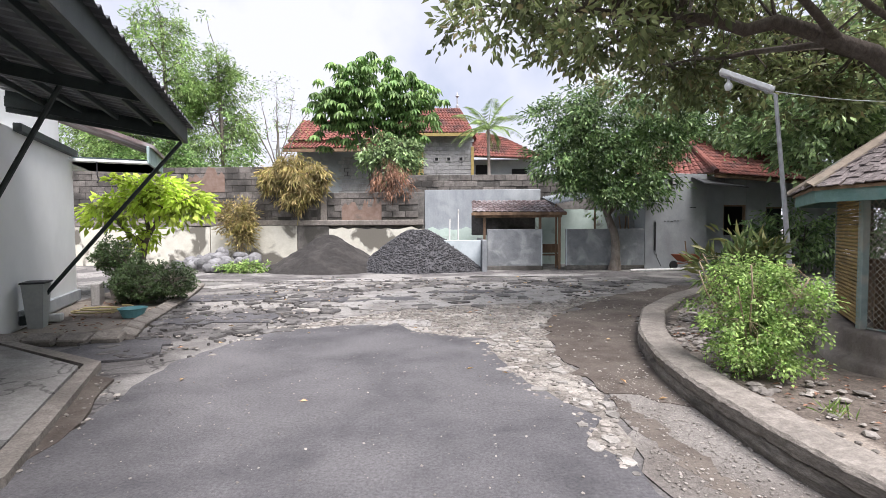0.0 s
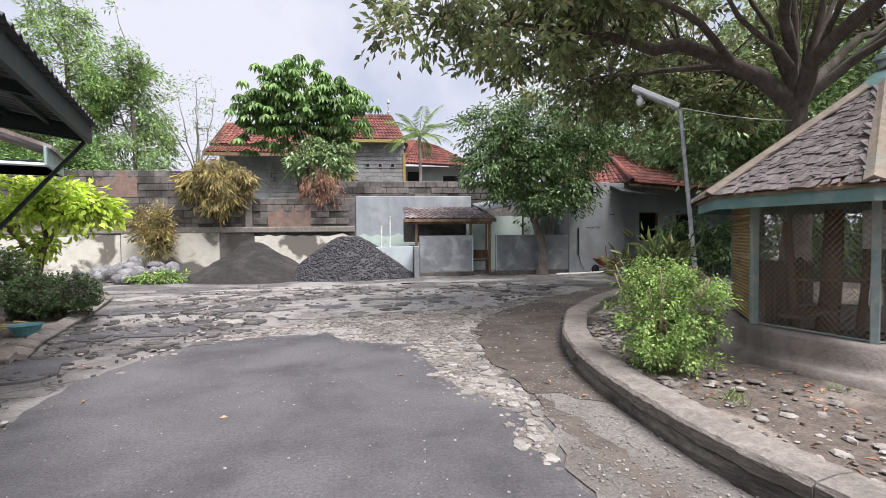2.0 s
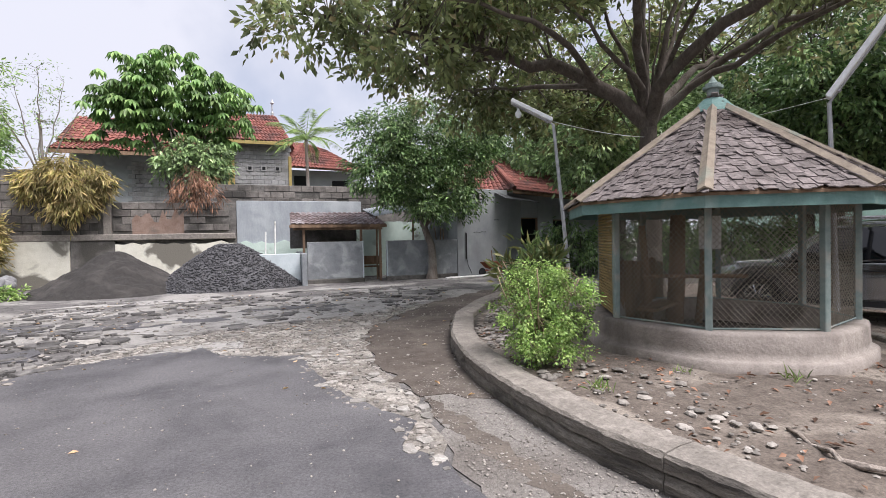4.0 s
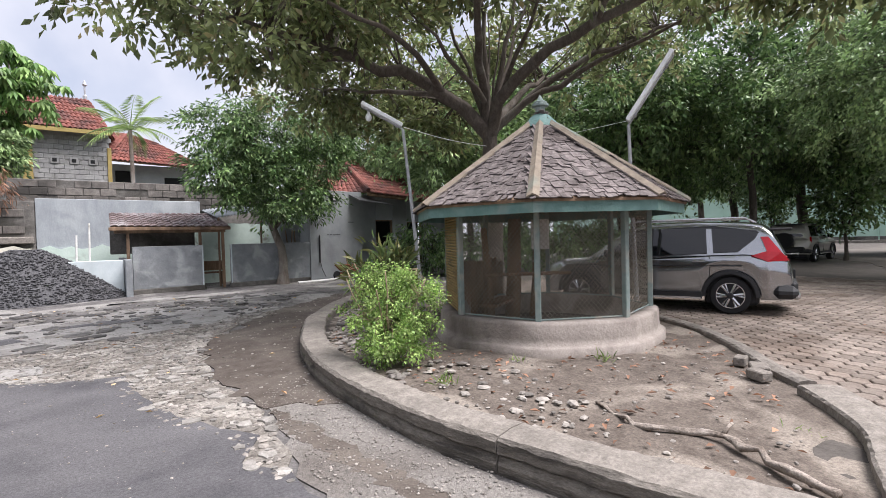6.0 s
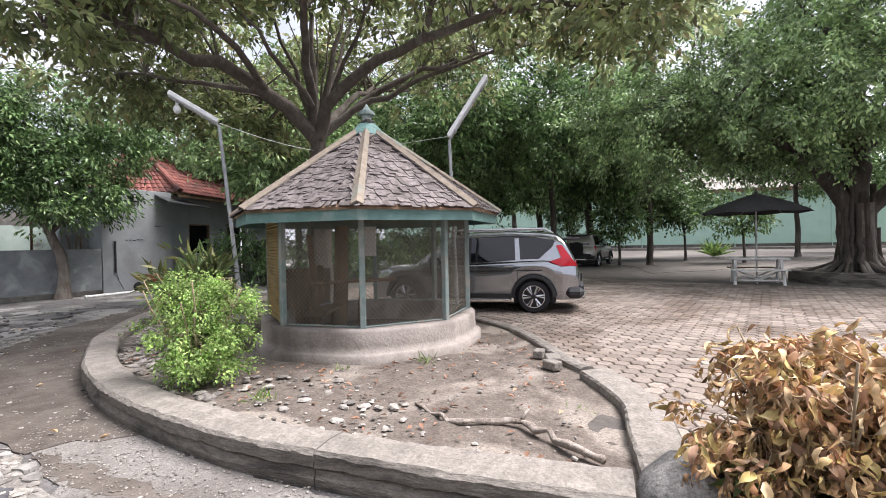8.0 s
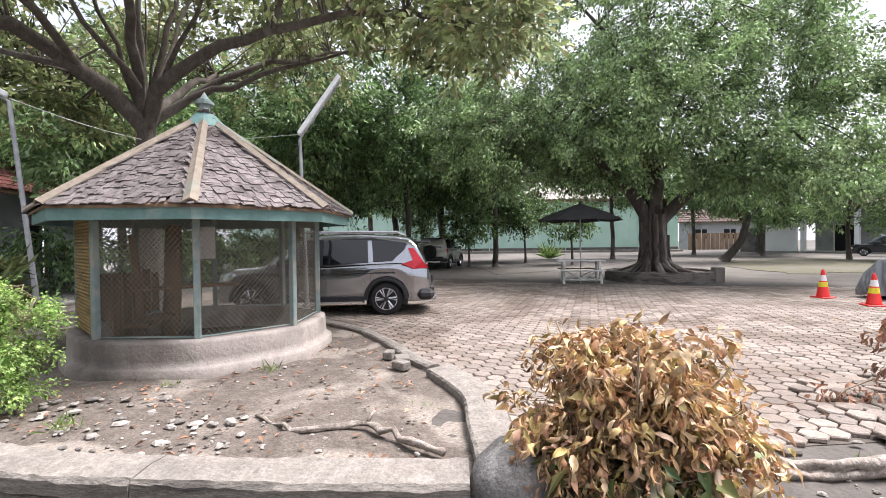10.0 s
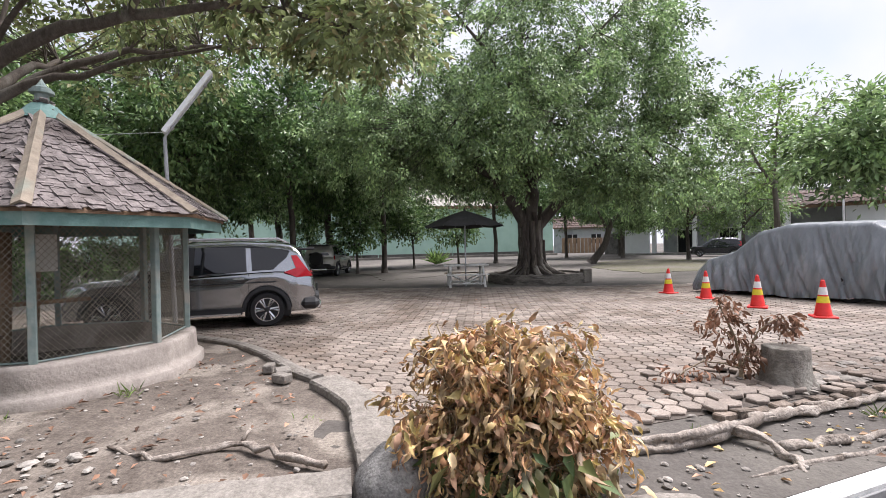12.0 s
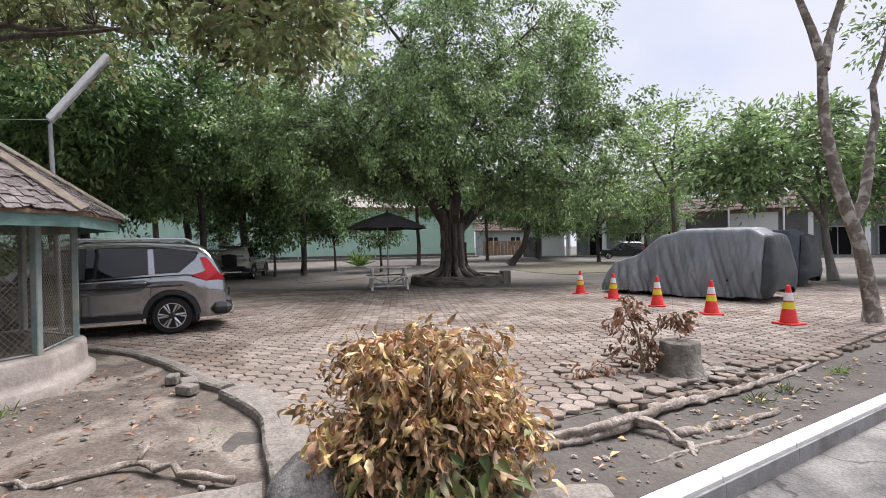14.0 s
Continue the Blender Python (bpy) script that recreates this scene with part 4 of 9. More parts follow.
# ---- grey house ----
def house_grey():
    th = thing("grey_house", (7.95, 20.5, 0), math.atan2(0.75, 2.95), "grey cement house with red tile roof", "house")
    def wl(name, x0, x1, y0, y1, z0, z1, m=M_HOUSE, label=""):
        return part(name, Build().box(((x0 + x1) / 2, (y0 + y1) / 2, (z0 + z1) / 2), (x1 - x0, y1 - y0, z1 - z0), 0, 0.012), m, th, label)
    wl("wall", 0, 3.0, 0, 0.2, 0, 3.98)
    wl("wall", 0, 0.2, 0.2, 6, 0, 3.98)
    # recessed front with two openings
    y = 0.45
    for x0, x1, z0, z1 in ((3.0, 4.3, 0, 3.95), (4.3, 5.5, 0, 1.36), (4.3, 5.5, 2.7, 3.95), (5.5, 6.6, 0, 3.95), (6.6, 7.8, 0, 0.3), (6.6, 7.8, 2.62, 3.95), (7.8, 11, 0, 3.95)):
        wl("wall", x0, x1, y, y + 0.2, z0, z1)
    # black panels close the room off; its shade is in their colour
    wl("room", 4.0, 10.5, 3.2, 3.3, 0, 3.6, M_INSHADE, "near-black panel for the shade of the room")
    wl("room", 3.0, 10.9, 0.66, 3.3, 3.56, 3.6, M_INSHADE, "near-black panel for the shade of the room")
    wl("room", 3.9, 4.0, 0.66, 3.3, 0, 3.5, M_INSHADE, "near-black panel for the shade of the room")
    for x0, x1, z0, z1 in ((4.3, 5.5, 1.36, 2.7), (6.6, 7.8, 0.3, 2.62)):
        wf = part("window_frame", Build().box(((x0 + x1) / 2, y + 0.1, z1 - 0.03), (x1 - x0, 0.12, 0.06)).box((x0 + 0.03, y + 0.1, (z0 + z1) / 2), (0.06, 0.12, z1 - z0)).box((x1 - 0.03, y + 0.1, (z0 + z1) / 2), (0.06, 0.12, z1 - z0)), M_WOOD, th)
    wl("porch_wall", 3.9, 6.4, -0.5, -0.38, 0, 1.3, M_HOUSE, "low porch wall")
    tile_roof("roof", th, (3.2, -0.3, 3.98), (11.5, -0.3, 3.62), (11.5, 4.6, 6.5), (4.6, 3.6, 6.3), M_TILE, 34, 12)
    tile_roof("roof", th, (1.6, 4.6, 4.1), (3.2, -0.3, 4.0), (4.6, 3.6, 6.32), (4.5, 4.6, 6.3), M_TILE, 18, 11)
    part("hip_cap", Build().tube([(3.15, -0.35, 4.08), (4.62, 3.6, 6.42)], 0.11, 8), M_TILE, th)
    part("eave_board", Build().box((7.3, -0.25, 3.72), (8.3, 0.04, 0.16), 0, 0.01, Matrix.Rotation(0.043, 4, "Y")), M_WOOD, th)
    part("canopy", Build().hull([(2.2, -0.75, 3.55), (4.4, -0.75, 3.4), (4.4, 0.4, 3.7), (2.2, -0.02, 3.85)], [(2.2, -0.75, 3.5), (4.4, -0.75, 3.35), (4.4, 0.4, 3.65), (2.2, -0.02, 3.8)]), M_SHEET, th, "small dark sheet canopy")
    lamp = part("wall_lamp", Build().box((1.25, -0.09, 3.62), (0.26, 0.16, 0.3), 0, 0.02), M_BLACK, th, "square black wall lamp")
    part("lens", Build().box((1.25, -0.18, 3.62), (0.18, 0.02, 0.2), 0, 0.004), M_WHITE, lamp)
    rnd = random.Random(4)
    for k in range(5):
        part("wall_mark", Build().box((0.95 + k * 0.16, -0.012, 1.98 + rnd.uniform(-0.01, 0.01)), (rnd.uniform(0.06, 0.14), 0.02, 0.03)), M_BLACK, th, "dark scratch mark")
    part("wall_mark", Build().box((2.3, -0.012, 2.55), (0.3, 0.02, 0.03)), M_BLACK, th, "dark scratch mark")
    part("downpipe", Build().tube([(0.45, -0.06, 0.75), (0.45, -0.06, 1.95)], 0.035, 8), M_BLACK, th)
    part("cable", Build().tube([(0.47, -0.05, 0.8), (0.55, -0.06, 0.45), (0.75, -0.05, 0.1)], 0.012, 5), M_BLACK, th)


house_grey()
box_setting("wall_side", 6.9, 7.85, 21.2, 21.4, 0, 2.7, M_GATE, "dark grey side wall beside the house")


# ---- red-roofed house behind the wall ----
def house_red():
    th = thing("red_roofed_house", (-3, 34, 0), 0, "block-walled house with red clay tile roofs", "house")
    def wl(name, x0, x1, y0, y1, z0, z1, m=M_BRICK, label=""):
        return part(name, Build().box(((x0 + x1) / 2, (y0 + y1) / 2, (z0 + z1) / 2), (x1 - x0, y1 - y0, z1 - z0), 0, 0.012), m, th, label)
    wl("wall", -8.2, 1.0, 1.2, 1.5, 0, 8.0, M_HOUSE)
    wl("wall", 0.9, 4.4, 0.3, 0.6, 0, 8.2)
    wl("wall", 4.4, 9.2, 1.6, 1.9, 0, 6.7, M_HOUSE)
    wl("column", 0.55, 0.98, 0.2, 0.62, 0, 8.2, M_YELLOW, "ochre painted column")
    wl("column", 4.3, 4.5, 0.2, 0.62, 0, 7.4, M_YELLOW, "ochre painted column")
    bl = Build()
    for r in range(11):
        x = 1.0 + (0.22 if r % 2 else 0)
        while x < 4.2:
            bl.box((x + 0.21, 0.28, 5.0 + r * 0.27 + 0.13), (0.42, 0.05, 0.25), 0, 0.012)
            x += 0.44
    part("blockwork", bl, M_BRICK, th, "bare grey blockwork", kind="stuff")
    for z in (6.55, 5.2):
        for x in (1.9, 2.75, 3.6):
            v = part("vent", Build().box((x, 0.23, z), (0.36, 0.06, 0.36), 0, 0.01), M_BRICK, th, "square ventilation block")
            part("vent_hole", Build().box((x, 0.195, z), (0.2, 0.01, 0.2), math.pi / 4 * 0), M_INSHADE, v)
    # flat near-black panels on the walls paint the shade of openings
    wl("door", 4.7, 5.6, 1.56, 1.6, 4.0, 6.3, M_INSHADE, "near-black panel for the shaded doorway")
    wl("window", 7.3, 8.4, 1.56, 1.6, 5.4, 6.0, M_INSHADE, "near-black panel for the shaded window")
    wl("block_window", -4.8, -4.4, 1.16, 1.2, 5.5, 6.1, M_INSHADE, "small near-black panel for a shaded opening")
    bl = Build()
    for r in range(10):
        x = -5.2 + (0.22 if r % 2 else 0)
        while x < 0.3:
            bl.box((x + 0.21, 1.18, 4.2 + r * 0.27 + 0.13), (0.42, 0.05, 0.25), 0, 0.012)
            x += 0.44
    part("blockwork", bl, M_BRICK, th, "bare grey blockwork", kind="stuff")
    tile_roof("roof", th, (-8.75, -0.4, 7.25), (0.3, -0.4, 7.25), (0.3, 1.5, 8.05), (-8.75, 1.5, 8.05), M_TILE, 36, 6, lift=0.09)
    tile_roof("roof", th, (-8.75, 0.9, 8.0), (0.5, 0.9, 8.0), (0.5, 4.4, 10.2), (-8.75, 4.4, 10.2), M_TILE, 28, 9, lift=0.09)
    tile_roof("roof", th, (0.2, -0.4, 8.25), (4.4, -0.4, 8.2), (3.5, 3.6, 10.85), (-0.2, 3.6, 10.85), M_TILE, 18, 9, lift=0.09)
    tile_roof("roof", th, (4.4, -0.4, 8.2), (4.9, 4.0, 8.4), (3.5, 3.8, 10.85), (3.5, 3.6, 10.85), M_TILE, 14, 9, lift=0.09)
    tile_roof("roof", th, (4.3, 0.4, 6.75), (9.7, 0.4, 6.5), (7.0, 3.8, 8.6), (5.6, 3.8, 9.0), M_TILE, 22, 9, lift=0.09)
    tile_roof("roof", th, (4.3, 0.4, 6.75), (5.6, 3.8, 9.0), (4.2, 3.8, 9.0), (4.2, 2.0, 7.8), M_TILE, 8, 6, lift=0.09)
    part("fascia", Build().box((2.4, -0.42, 8.12), (4.2, 0.06, 0.22), 0, 0.01), M_YELLOW, th, "pale timber fascia")
    part("fascia", Build().box((-4.2, -0.42, 7.12), (9.0, 0.06, 0.2), 0, 0.01), M_WOOD, th)
    part("finial", Build().lathe([(0.12, 0), (0.12, 0.3), (0.05, 0.4), (0.05, 0.9), (0.14, 1.0), (0.02, 1.3)], 8, (3.4, 3.7, 10.8)), M_STEEL, th)


house_red()


# ---- white building with the awning ----
WB_AT, WB_RZ = (-8.55, 11.04, 0), math.atan2(-3.56, 1.6)


def house_white():
    th = thing("white_building", WB_AT, WB_RZ, "white plastered building with teal eaves", "building")
    part("wall", Build().box((8, -0.12, 1.7), (16, 0.24, 3.4), 0, 0.01), M_WHITEWALL, th)
    part("wall", Build().box((0.12, -4.2, 1.7), (0.24, 7.9, 3.4), 0, 0.01), M_WHITEWALL, th)
    part("plinth", Build().box((1.6, 0.03, 0.26), (3.3, 0.06, 0.24), 0, 0.01), M_STUCCO, th, "grey-blue painted plinth")
    part("upper_wall", Build().box((8, -0.35, 3.9), (16, 0.24, 1.1), 0, 0.01), M_WHITEWALL, th)
    part("beam", Build().box((1.6, 0.06, 3.42), (3.1, 0.12, 0.14), 0, 0.01), M_DARKSTEEL, th, "dark steel wall beam")
    part("soffit", Build().box((-0.9, -3.0, 3.28), (1.9, 9.0, 0.08), 0, 0.01), M_WHITEWALL, th, "pale soffit of the eave")
    part("fascia", Build().box((-1.86, -3.0, 3.42), (0.05, 9.1, 0.36), 0, 0.01), M_TEALTRIM, th, "faded teal fascia board")
    part("fascia", Build().box((-0.8, 1.5, 3.45), (2.1, 0.05, 0.4), 0, 0.01), M_TEALTRIM, th, "faded teal fascia board")
    part("eave", Build().box((-0.8, 0.7, 3.27), (2.1, 1.6, 0.06), 0, 0.01), M_WHITEWALL, th)
    part("roof", Build().hull([(-2.0, 1.6, 3.62), (0.1, 1.6, 3.62), (0.1, -4, 5.6), (-2.0, -4, 5.6)], [(-2.0, 1.6, 3.7), (0.1, 1.6, 3.7), (0.1, -4, 5.7), (-2.0, -4, 5.7)]), M_TILEDARK, th)
    part("hanging_cord", Build().tube([(0.2, 0.5, 3.24), (0.22, 0.5, 2.95), (0.17, 0.52, 2.85), (0.24, 0.5, 2.78)], 0.012, 5), M_BLACK, th)


house_white()


def awning_big():
    # local x runs along the wall, y out from it
    turn = radians(-3.7)
    tip = Matrix.Rotation(WB_RZ, 3, "Z") @ Vector((3.55, 2.55, 0)) - Matrix.Rotation(WB_RZ + turn, 3, "Z") @ Vector((3.55, 2.55, 0))
    th = thing("steel_awning", (WB_AT[0] + tip.x, WB_AT[1] + tip.y, 0), WB_RZ + turn, "dark corrugated steel awning on diagonal braces", "awning")
    X0, X1, Y0, Y1, Z0, Z1 = 3.55, 14.5, 0.02, 2.55, 3.74, 3.36
    b = Build()
    vs, fs = [], []
    # the waves run down the slope
    nx = 150
    for i in range(nx + 1):
        x = X0 - 0.15 + (X1 - X0) * i / nx
        z = 0.034 * math.cos(i * math.pi / 1.5)
        vs += [(x, Y0, Z0 + 0.2 + z), (x, Y1 + 0.12, Z1 + 0.17 + z)]
    fs = [(2 * i, 2 * i + 1, 2 * i + 3, 2 * i + 2) for i in range(nx)]
    b.add(vs, fs)
    b.add([(p[0], p[1], p[2] + 0.012) for p in vs], fs)
    part("roof_sheet", b, M_SHEET, th, "corrugated sheet with rusty overlaps", fix=False)
    part("edge_beam", Build().box(((X0 + X1) / 2, Y1, Z1 + 0.03), (X1 - X0, 0.07, 0.3), 0, 0.012), M_DARKSTEEL, th)
    part("end_beam", Build().hull([(X0, Y0, Z0 - 0.14), (X0, Y1, Z1 - 0.1), (X0, Y1, Z1 + 0.14), (X0, Y0, Z0 + 0.2)], [(X0 + 0.06, Y0, Z0 - 0.14), (X0 + 0.06, Y1, Z1 - 0.1), (X0 + 0.06, Y1, Z1 + 0.14), (X0 + 0.06, Y0, Z0 + 0.2)]), M_DARKSTEEL, th)
    for k in range(1, 5):
        y = Y0 + (Y1 - Y0) * k / 5
        part("purlin", Build().box(((X0 + X1) / 2, y, Z0 + (Z1 - Z0) * k / 5 + 0.1), (X1 - X0, 0.05, 0.09), 0, 0.005), M_DARKSTEEL, th)
    for x in (X0 + 0.05, X0 + 2.6, X0 + 5.4, X0 + 8.2):
        part("brace", Build().tube([(x - 0.25 if x < X0 + 1 else x, 0.05, 0.25), (x, (Y1 - 0.06) if x < X0 + 1 else 1.6, (Z1 - 0.1) if x < X0 + 1 else 3.45)], 0.032, 8), M_DARKSTEEL, th)
        part("rafter", Build().hull([(x, Y0, Z0 - 0.06), (x, Y1, Z1 - 0.06), (x, Y1, Z1 + 0.08), (x, Y0, Z0 + 0.1)], [(x + 0.05, Y0, Z0 - 0.06), (x + 0.05, Y1, Z1 - 0.06), (x + 0.05, Y1, Z1 + 0.08), (x + 0.05, Y0, Z0 + 0.1)]), M_DARKSTEEL, th)
        part("brace_foot", Build().box((x - 0.25 if x < X0 + 1 else x, 0.06, 0.22), (0.14, 0.12, 0.16), 0, 0.01), M_DARKSTEEL, th)


awning_big()
setting("planter_bed", Build().prism(ragged([(-6.75, 7.2), (-5.05, 7.5), (-5.5, 8.5), (-6.4, 11.5), (-7.6, 14.5), (-9.5, 14.5), (-8.55, 11.0)], 0.4, 0.03, 2), -0.03, 0.1), M_SOIL, "narrow planting bed beside the white building")
setting("pavement", Build().prism([(-6.75, 7.12), (-4.55, 5.95), (-3.2, 3.3), (-2.6, -4), (-4, -6), (-7.5, -6)], -0.03, 0.085), M_CONC_LIGHT, "cement pavement in front of the white building")


def edge_stones():
    """Slanted kerb stones round the planter."""
    rnd = random.Random(8)
    th = thing("planter_edge", (-5.0, 7.45, 0), 0, "row of slanted grey edging stones round the planter", "edging")
    th["kind"] = "structure"
    mesh = Build().box((0, 0, 0), (0.42, 0.24, 0.12), 0, 0.02).mesh("edge_stone", M_KERB)
    line = [(-6.9, 7.25), (-5.0, 7.45), (-5.5, 8.5), (-6.45, 11.55), (-7.6, 14.6)]
    for p, q in zip(line, line[1:]):
        d = math.dist(p, q)
        n = int(d / 0.43)
        for i in range(n):
            u = (i + 0.5) / n
            ob = new("edge_stone", mesh)
            ob.parent = th
            x, y = p[0] + (q[0] - p[0]) * u + 5.0, p[1] + (q[1] - p[1]) * u - 7.45
            a = math.atan2(q[1] - p[1], q[0] - p[0])
            ob.matrix_basis = Matrix.Translation((x, y, 0.085 + rnd.uniform(-0.012, 0.012))) @ Matrix.Rotation(a + rnd.uniform(-0.04, 0.04), 4, "Z") @ Matrix.Rotation(0.35, 4, "X")
    return th


edge_stones()
setting("trim", Build().prism([(-3.15, 3.25), (-4.5, 5.98), (-6.75, 7.15), (-6.75, 7.32), (-4.38, 6.1), (-3.0, 3.35), (-2.45, -4), (-2.6, -4)], -0.03, 0.10), M_KERB, "cement edge of the pavement")


# ---- mint hall and far houses ----
def hall():
    th = thing("mint_hall", (61, 8, 0.16), math.atan2(-26.5, 7.9), "long mint green hall with grey sheet roof", "hall")
    part("wall", Build().box((-9, 0.15, 3.3), (56, 0.3, 6.6), 0, 0.02), M_HALL, th)
    part("plinth", Build().box((-9, -0.06, 0.3), (56, 0.12, 0.6), 0, 0.02), M_BLOCKBACK, th, "stained dark plinth")
    part("step", Build().box((-9, -0.7, 0.12), (56, 1.2, 0.3), 0, 0.03), M_KERB, th, "low cement apron")
    tile_roof("roof", th, (-37.5, -0.9, 6.5), (19.6, -0.9, 6.5), (19.6, 7, 10.2), (-37.5, 7, 10.2), M_HALLROOF, 90, 4, lift=0.12)
    part("eave_board", Build().box((-9, -0.85, 6.4), (56.6, 0.08, 0.35), 0, 0.02), M_WOOD, th)
    for x in (-24, -14, -4.5, 5, 14):
        part("downpipe", Build().tube([(x, -0.08, 0.1), (x, -0.08, 6.3)], 0.06, 8), M_HALL, th)
    part("end_wall", Build().box((18.85, 4, 3.3), (0.3, 7.6, 6.6), 0, 0.02), M_HALL, th)


hall()


def houses_right():
    th = thing("garage_house", (52, -27.5, 0.16), math.atan2(-16, -15), "white house with dark tile roof and sheet awning", "house")
    def wl(name, x0, x1, y0, y1, z0, z1, m=M_WHITEWALL, label=""):
        return part(name, Build().box(((x0 + x1) / 2, (y0 + y1) / 2, (z0 + z1) / 2), (x1 - x0, y1 - y0, z1 - z0), 0, 0.012), m, th, label)
    wl("wall", -13, -10, 0, 0.3, 0, 4.2)
    wl("wall", -16, -13, 0.6, 0.9, 0, 2.6, M_BLOCKBACK, "low dark side wall")
    wl("wall", 8, 12.0, 0, 0.3, 0, 4.4)
    wl("wall", -10, 32, 4, 4.3, 0, 5.0, M_HOUSE, "grey wall deep under the roof")
    for x in (-9.5, -5.0, -0.5, 3.6, 14.5, 18.5, 22.5, 26.5, 30.5):
        wl("column", x - 0.2, x + 0.2, 0.1, 0.5, 0, 4.2, M_WHITEWALL)
    for x in (-8.2, -3.6, 1.2, 5.0, 15.5, 19.5, 23.5, 27.5):
        # the near-black panel paints the shade of an opening
        d = wl("door", x, x + 2.0, 3.9, 4.0, 0, 2.8, M_INSHADE, "near-black panel for the shaded door opening")
        part("door_frame", Build().box((x + 1, 3.88, 2.86), (2.2, 0.1, 0.12)).box((x - 0.06, 3.88, 1.4), (0.12, 0.1, 2.8)).box((x + 2.06, 3.88, 1.4), (0.12, 0.1, 2.8)).box((x + 1, 3.88, 1.4), (0.08, 0.1, 2.8)), M_WHITE, d)
    tile_roof("roof", th, (-10.2, -0.5, 4.6), (32, -0.5, 4.6), (32, 6.5, 8.0), (-6.5, 6.5, 8.0), M_TILEBROWN, 60, 8, lift=0.1)
    part("fascia", Build().box((11, -0.45, 4.5), (42, 0.06, 0.3), 0, 0.01), M_WOOD, th)
    part("awning_sheet", Build().hull([(4, -5, 5.9), (13, -5, 5.6), (13, 0.5, 6.6), (4, 0.5, 6.9)], [(4, -5, 5.75), (13, -5, 5.45), (13, 0.5, 6.45), (4, 0.5, 6.75)]), M_SHEET, th, "dark blue-green sheet awning")
    for x in (4.3, 8.5, 12.7):
        part("awning_post", Build().tube([(x, -4.7, 0), (x, -4.7, 5.6)], 0.08, 8), M_WHITE, th)
    wl("floor_slab", -13, 32, -1.0, 5, -0.1, 0.14, M_CONC_LIGHT)


houses_right()


def far_house():
    th = thing("far_house", (78, -19.5, 0.16), math.atan2(-10, 2), "far house with brown tile roof and timber fence", "house")
    # grey instead of white: the shade of the trees is in the wall colour
    part("wall", Build().box((0, 2, 2), (14, 0.3, 4), 0, 0.02), M_HOUSE, th)
    tile_roof("roof", th, (-7.5, 1.0, 3.9), (7.5, 1.0, 3.9), (7.5, 6, 6.0), (-7.5, 6, 6.0), M_TILEBROWN, 30, 6, lift=0.12)
    for x in (-4, 0, 4):
        w = part("window", Build().box((x, 1.8, 2.2), (1.6, 0.1, 1.4), 0, 0.02), M_INSHADE, th)
        part("frame", Build().box((x, 1.74, 2.2), (0.08, 0.06, 1.4)).box((x, 1.74, 2.2), (1.6, 0.06, 0.08)), M_WHITE, w)
    for k in range(20):
        part("fence_board", Build().box((-7 + k * 0.6, -2, 1.15), (0.5, 0.06, 2.3), 0, 0.02), M_WOOD, th)


far_house()
# closing walls behind the camera
box_setting("wall_south", -30, 60, -48, -47.6, 0, 3.0, M_WHITEWALL, "plain white boundary wall")
box_setting("wall_west", -30.4, -30, -48, 23.3, 0, 3.0, M_WHITEWALL, "plain white boundary wall")
sheet("grass_patch", [(24, -8), (30, -7), (40, -10), (44, -16), (34, -17), (26, -13)], 0.185, M_TURF, "thin dull grass on the yard", 12, 1.0, 0.4)
sheet("dirt_patch", [(22, 4), (30, 8), (40, 2), (44, -4), (30, -1)], 0.18, M_YARD, "packed dirt of the yard ground", 13, 1.0, 0.4)


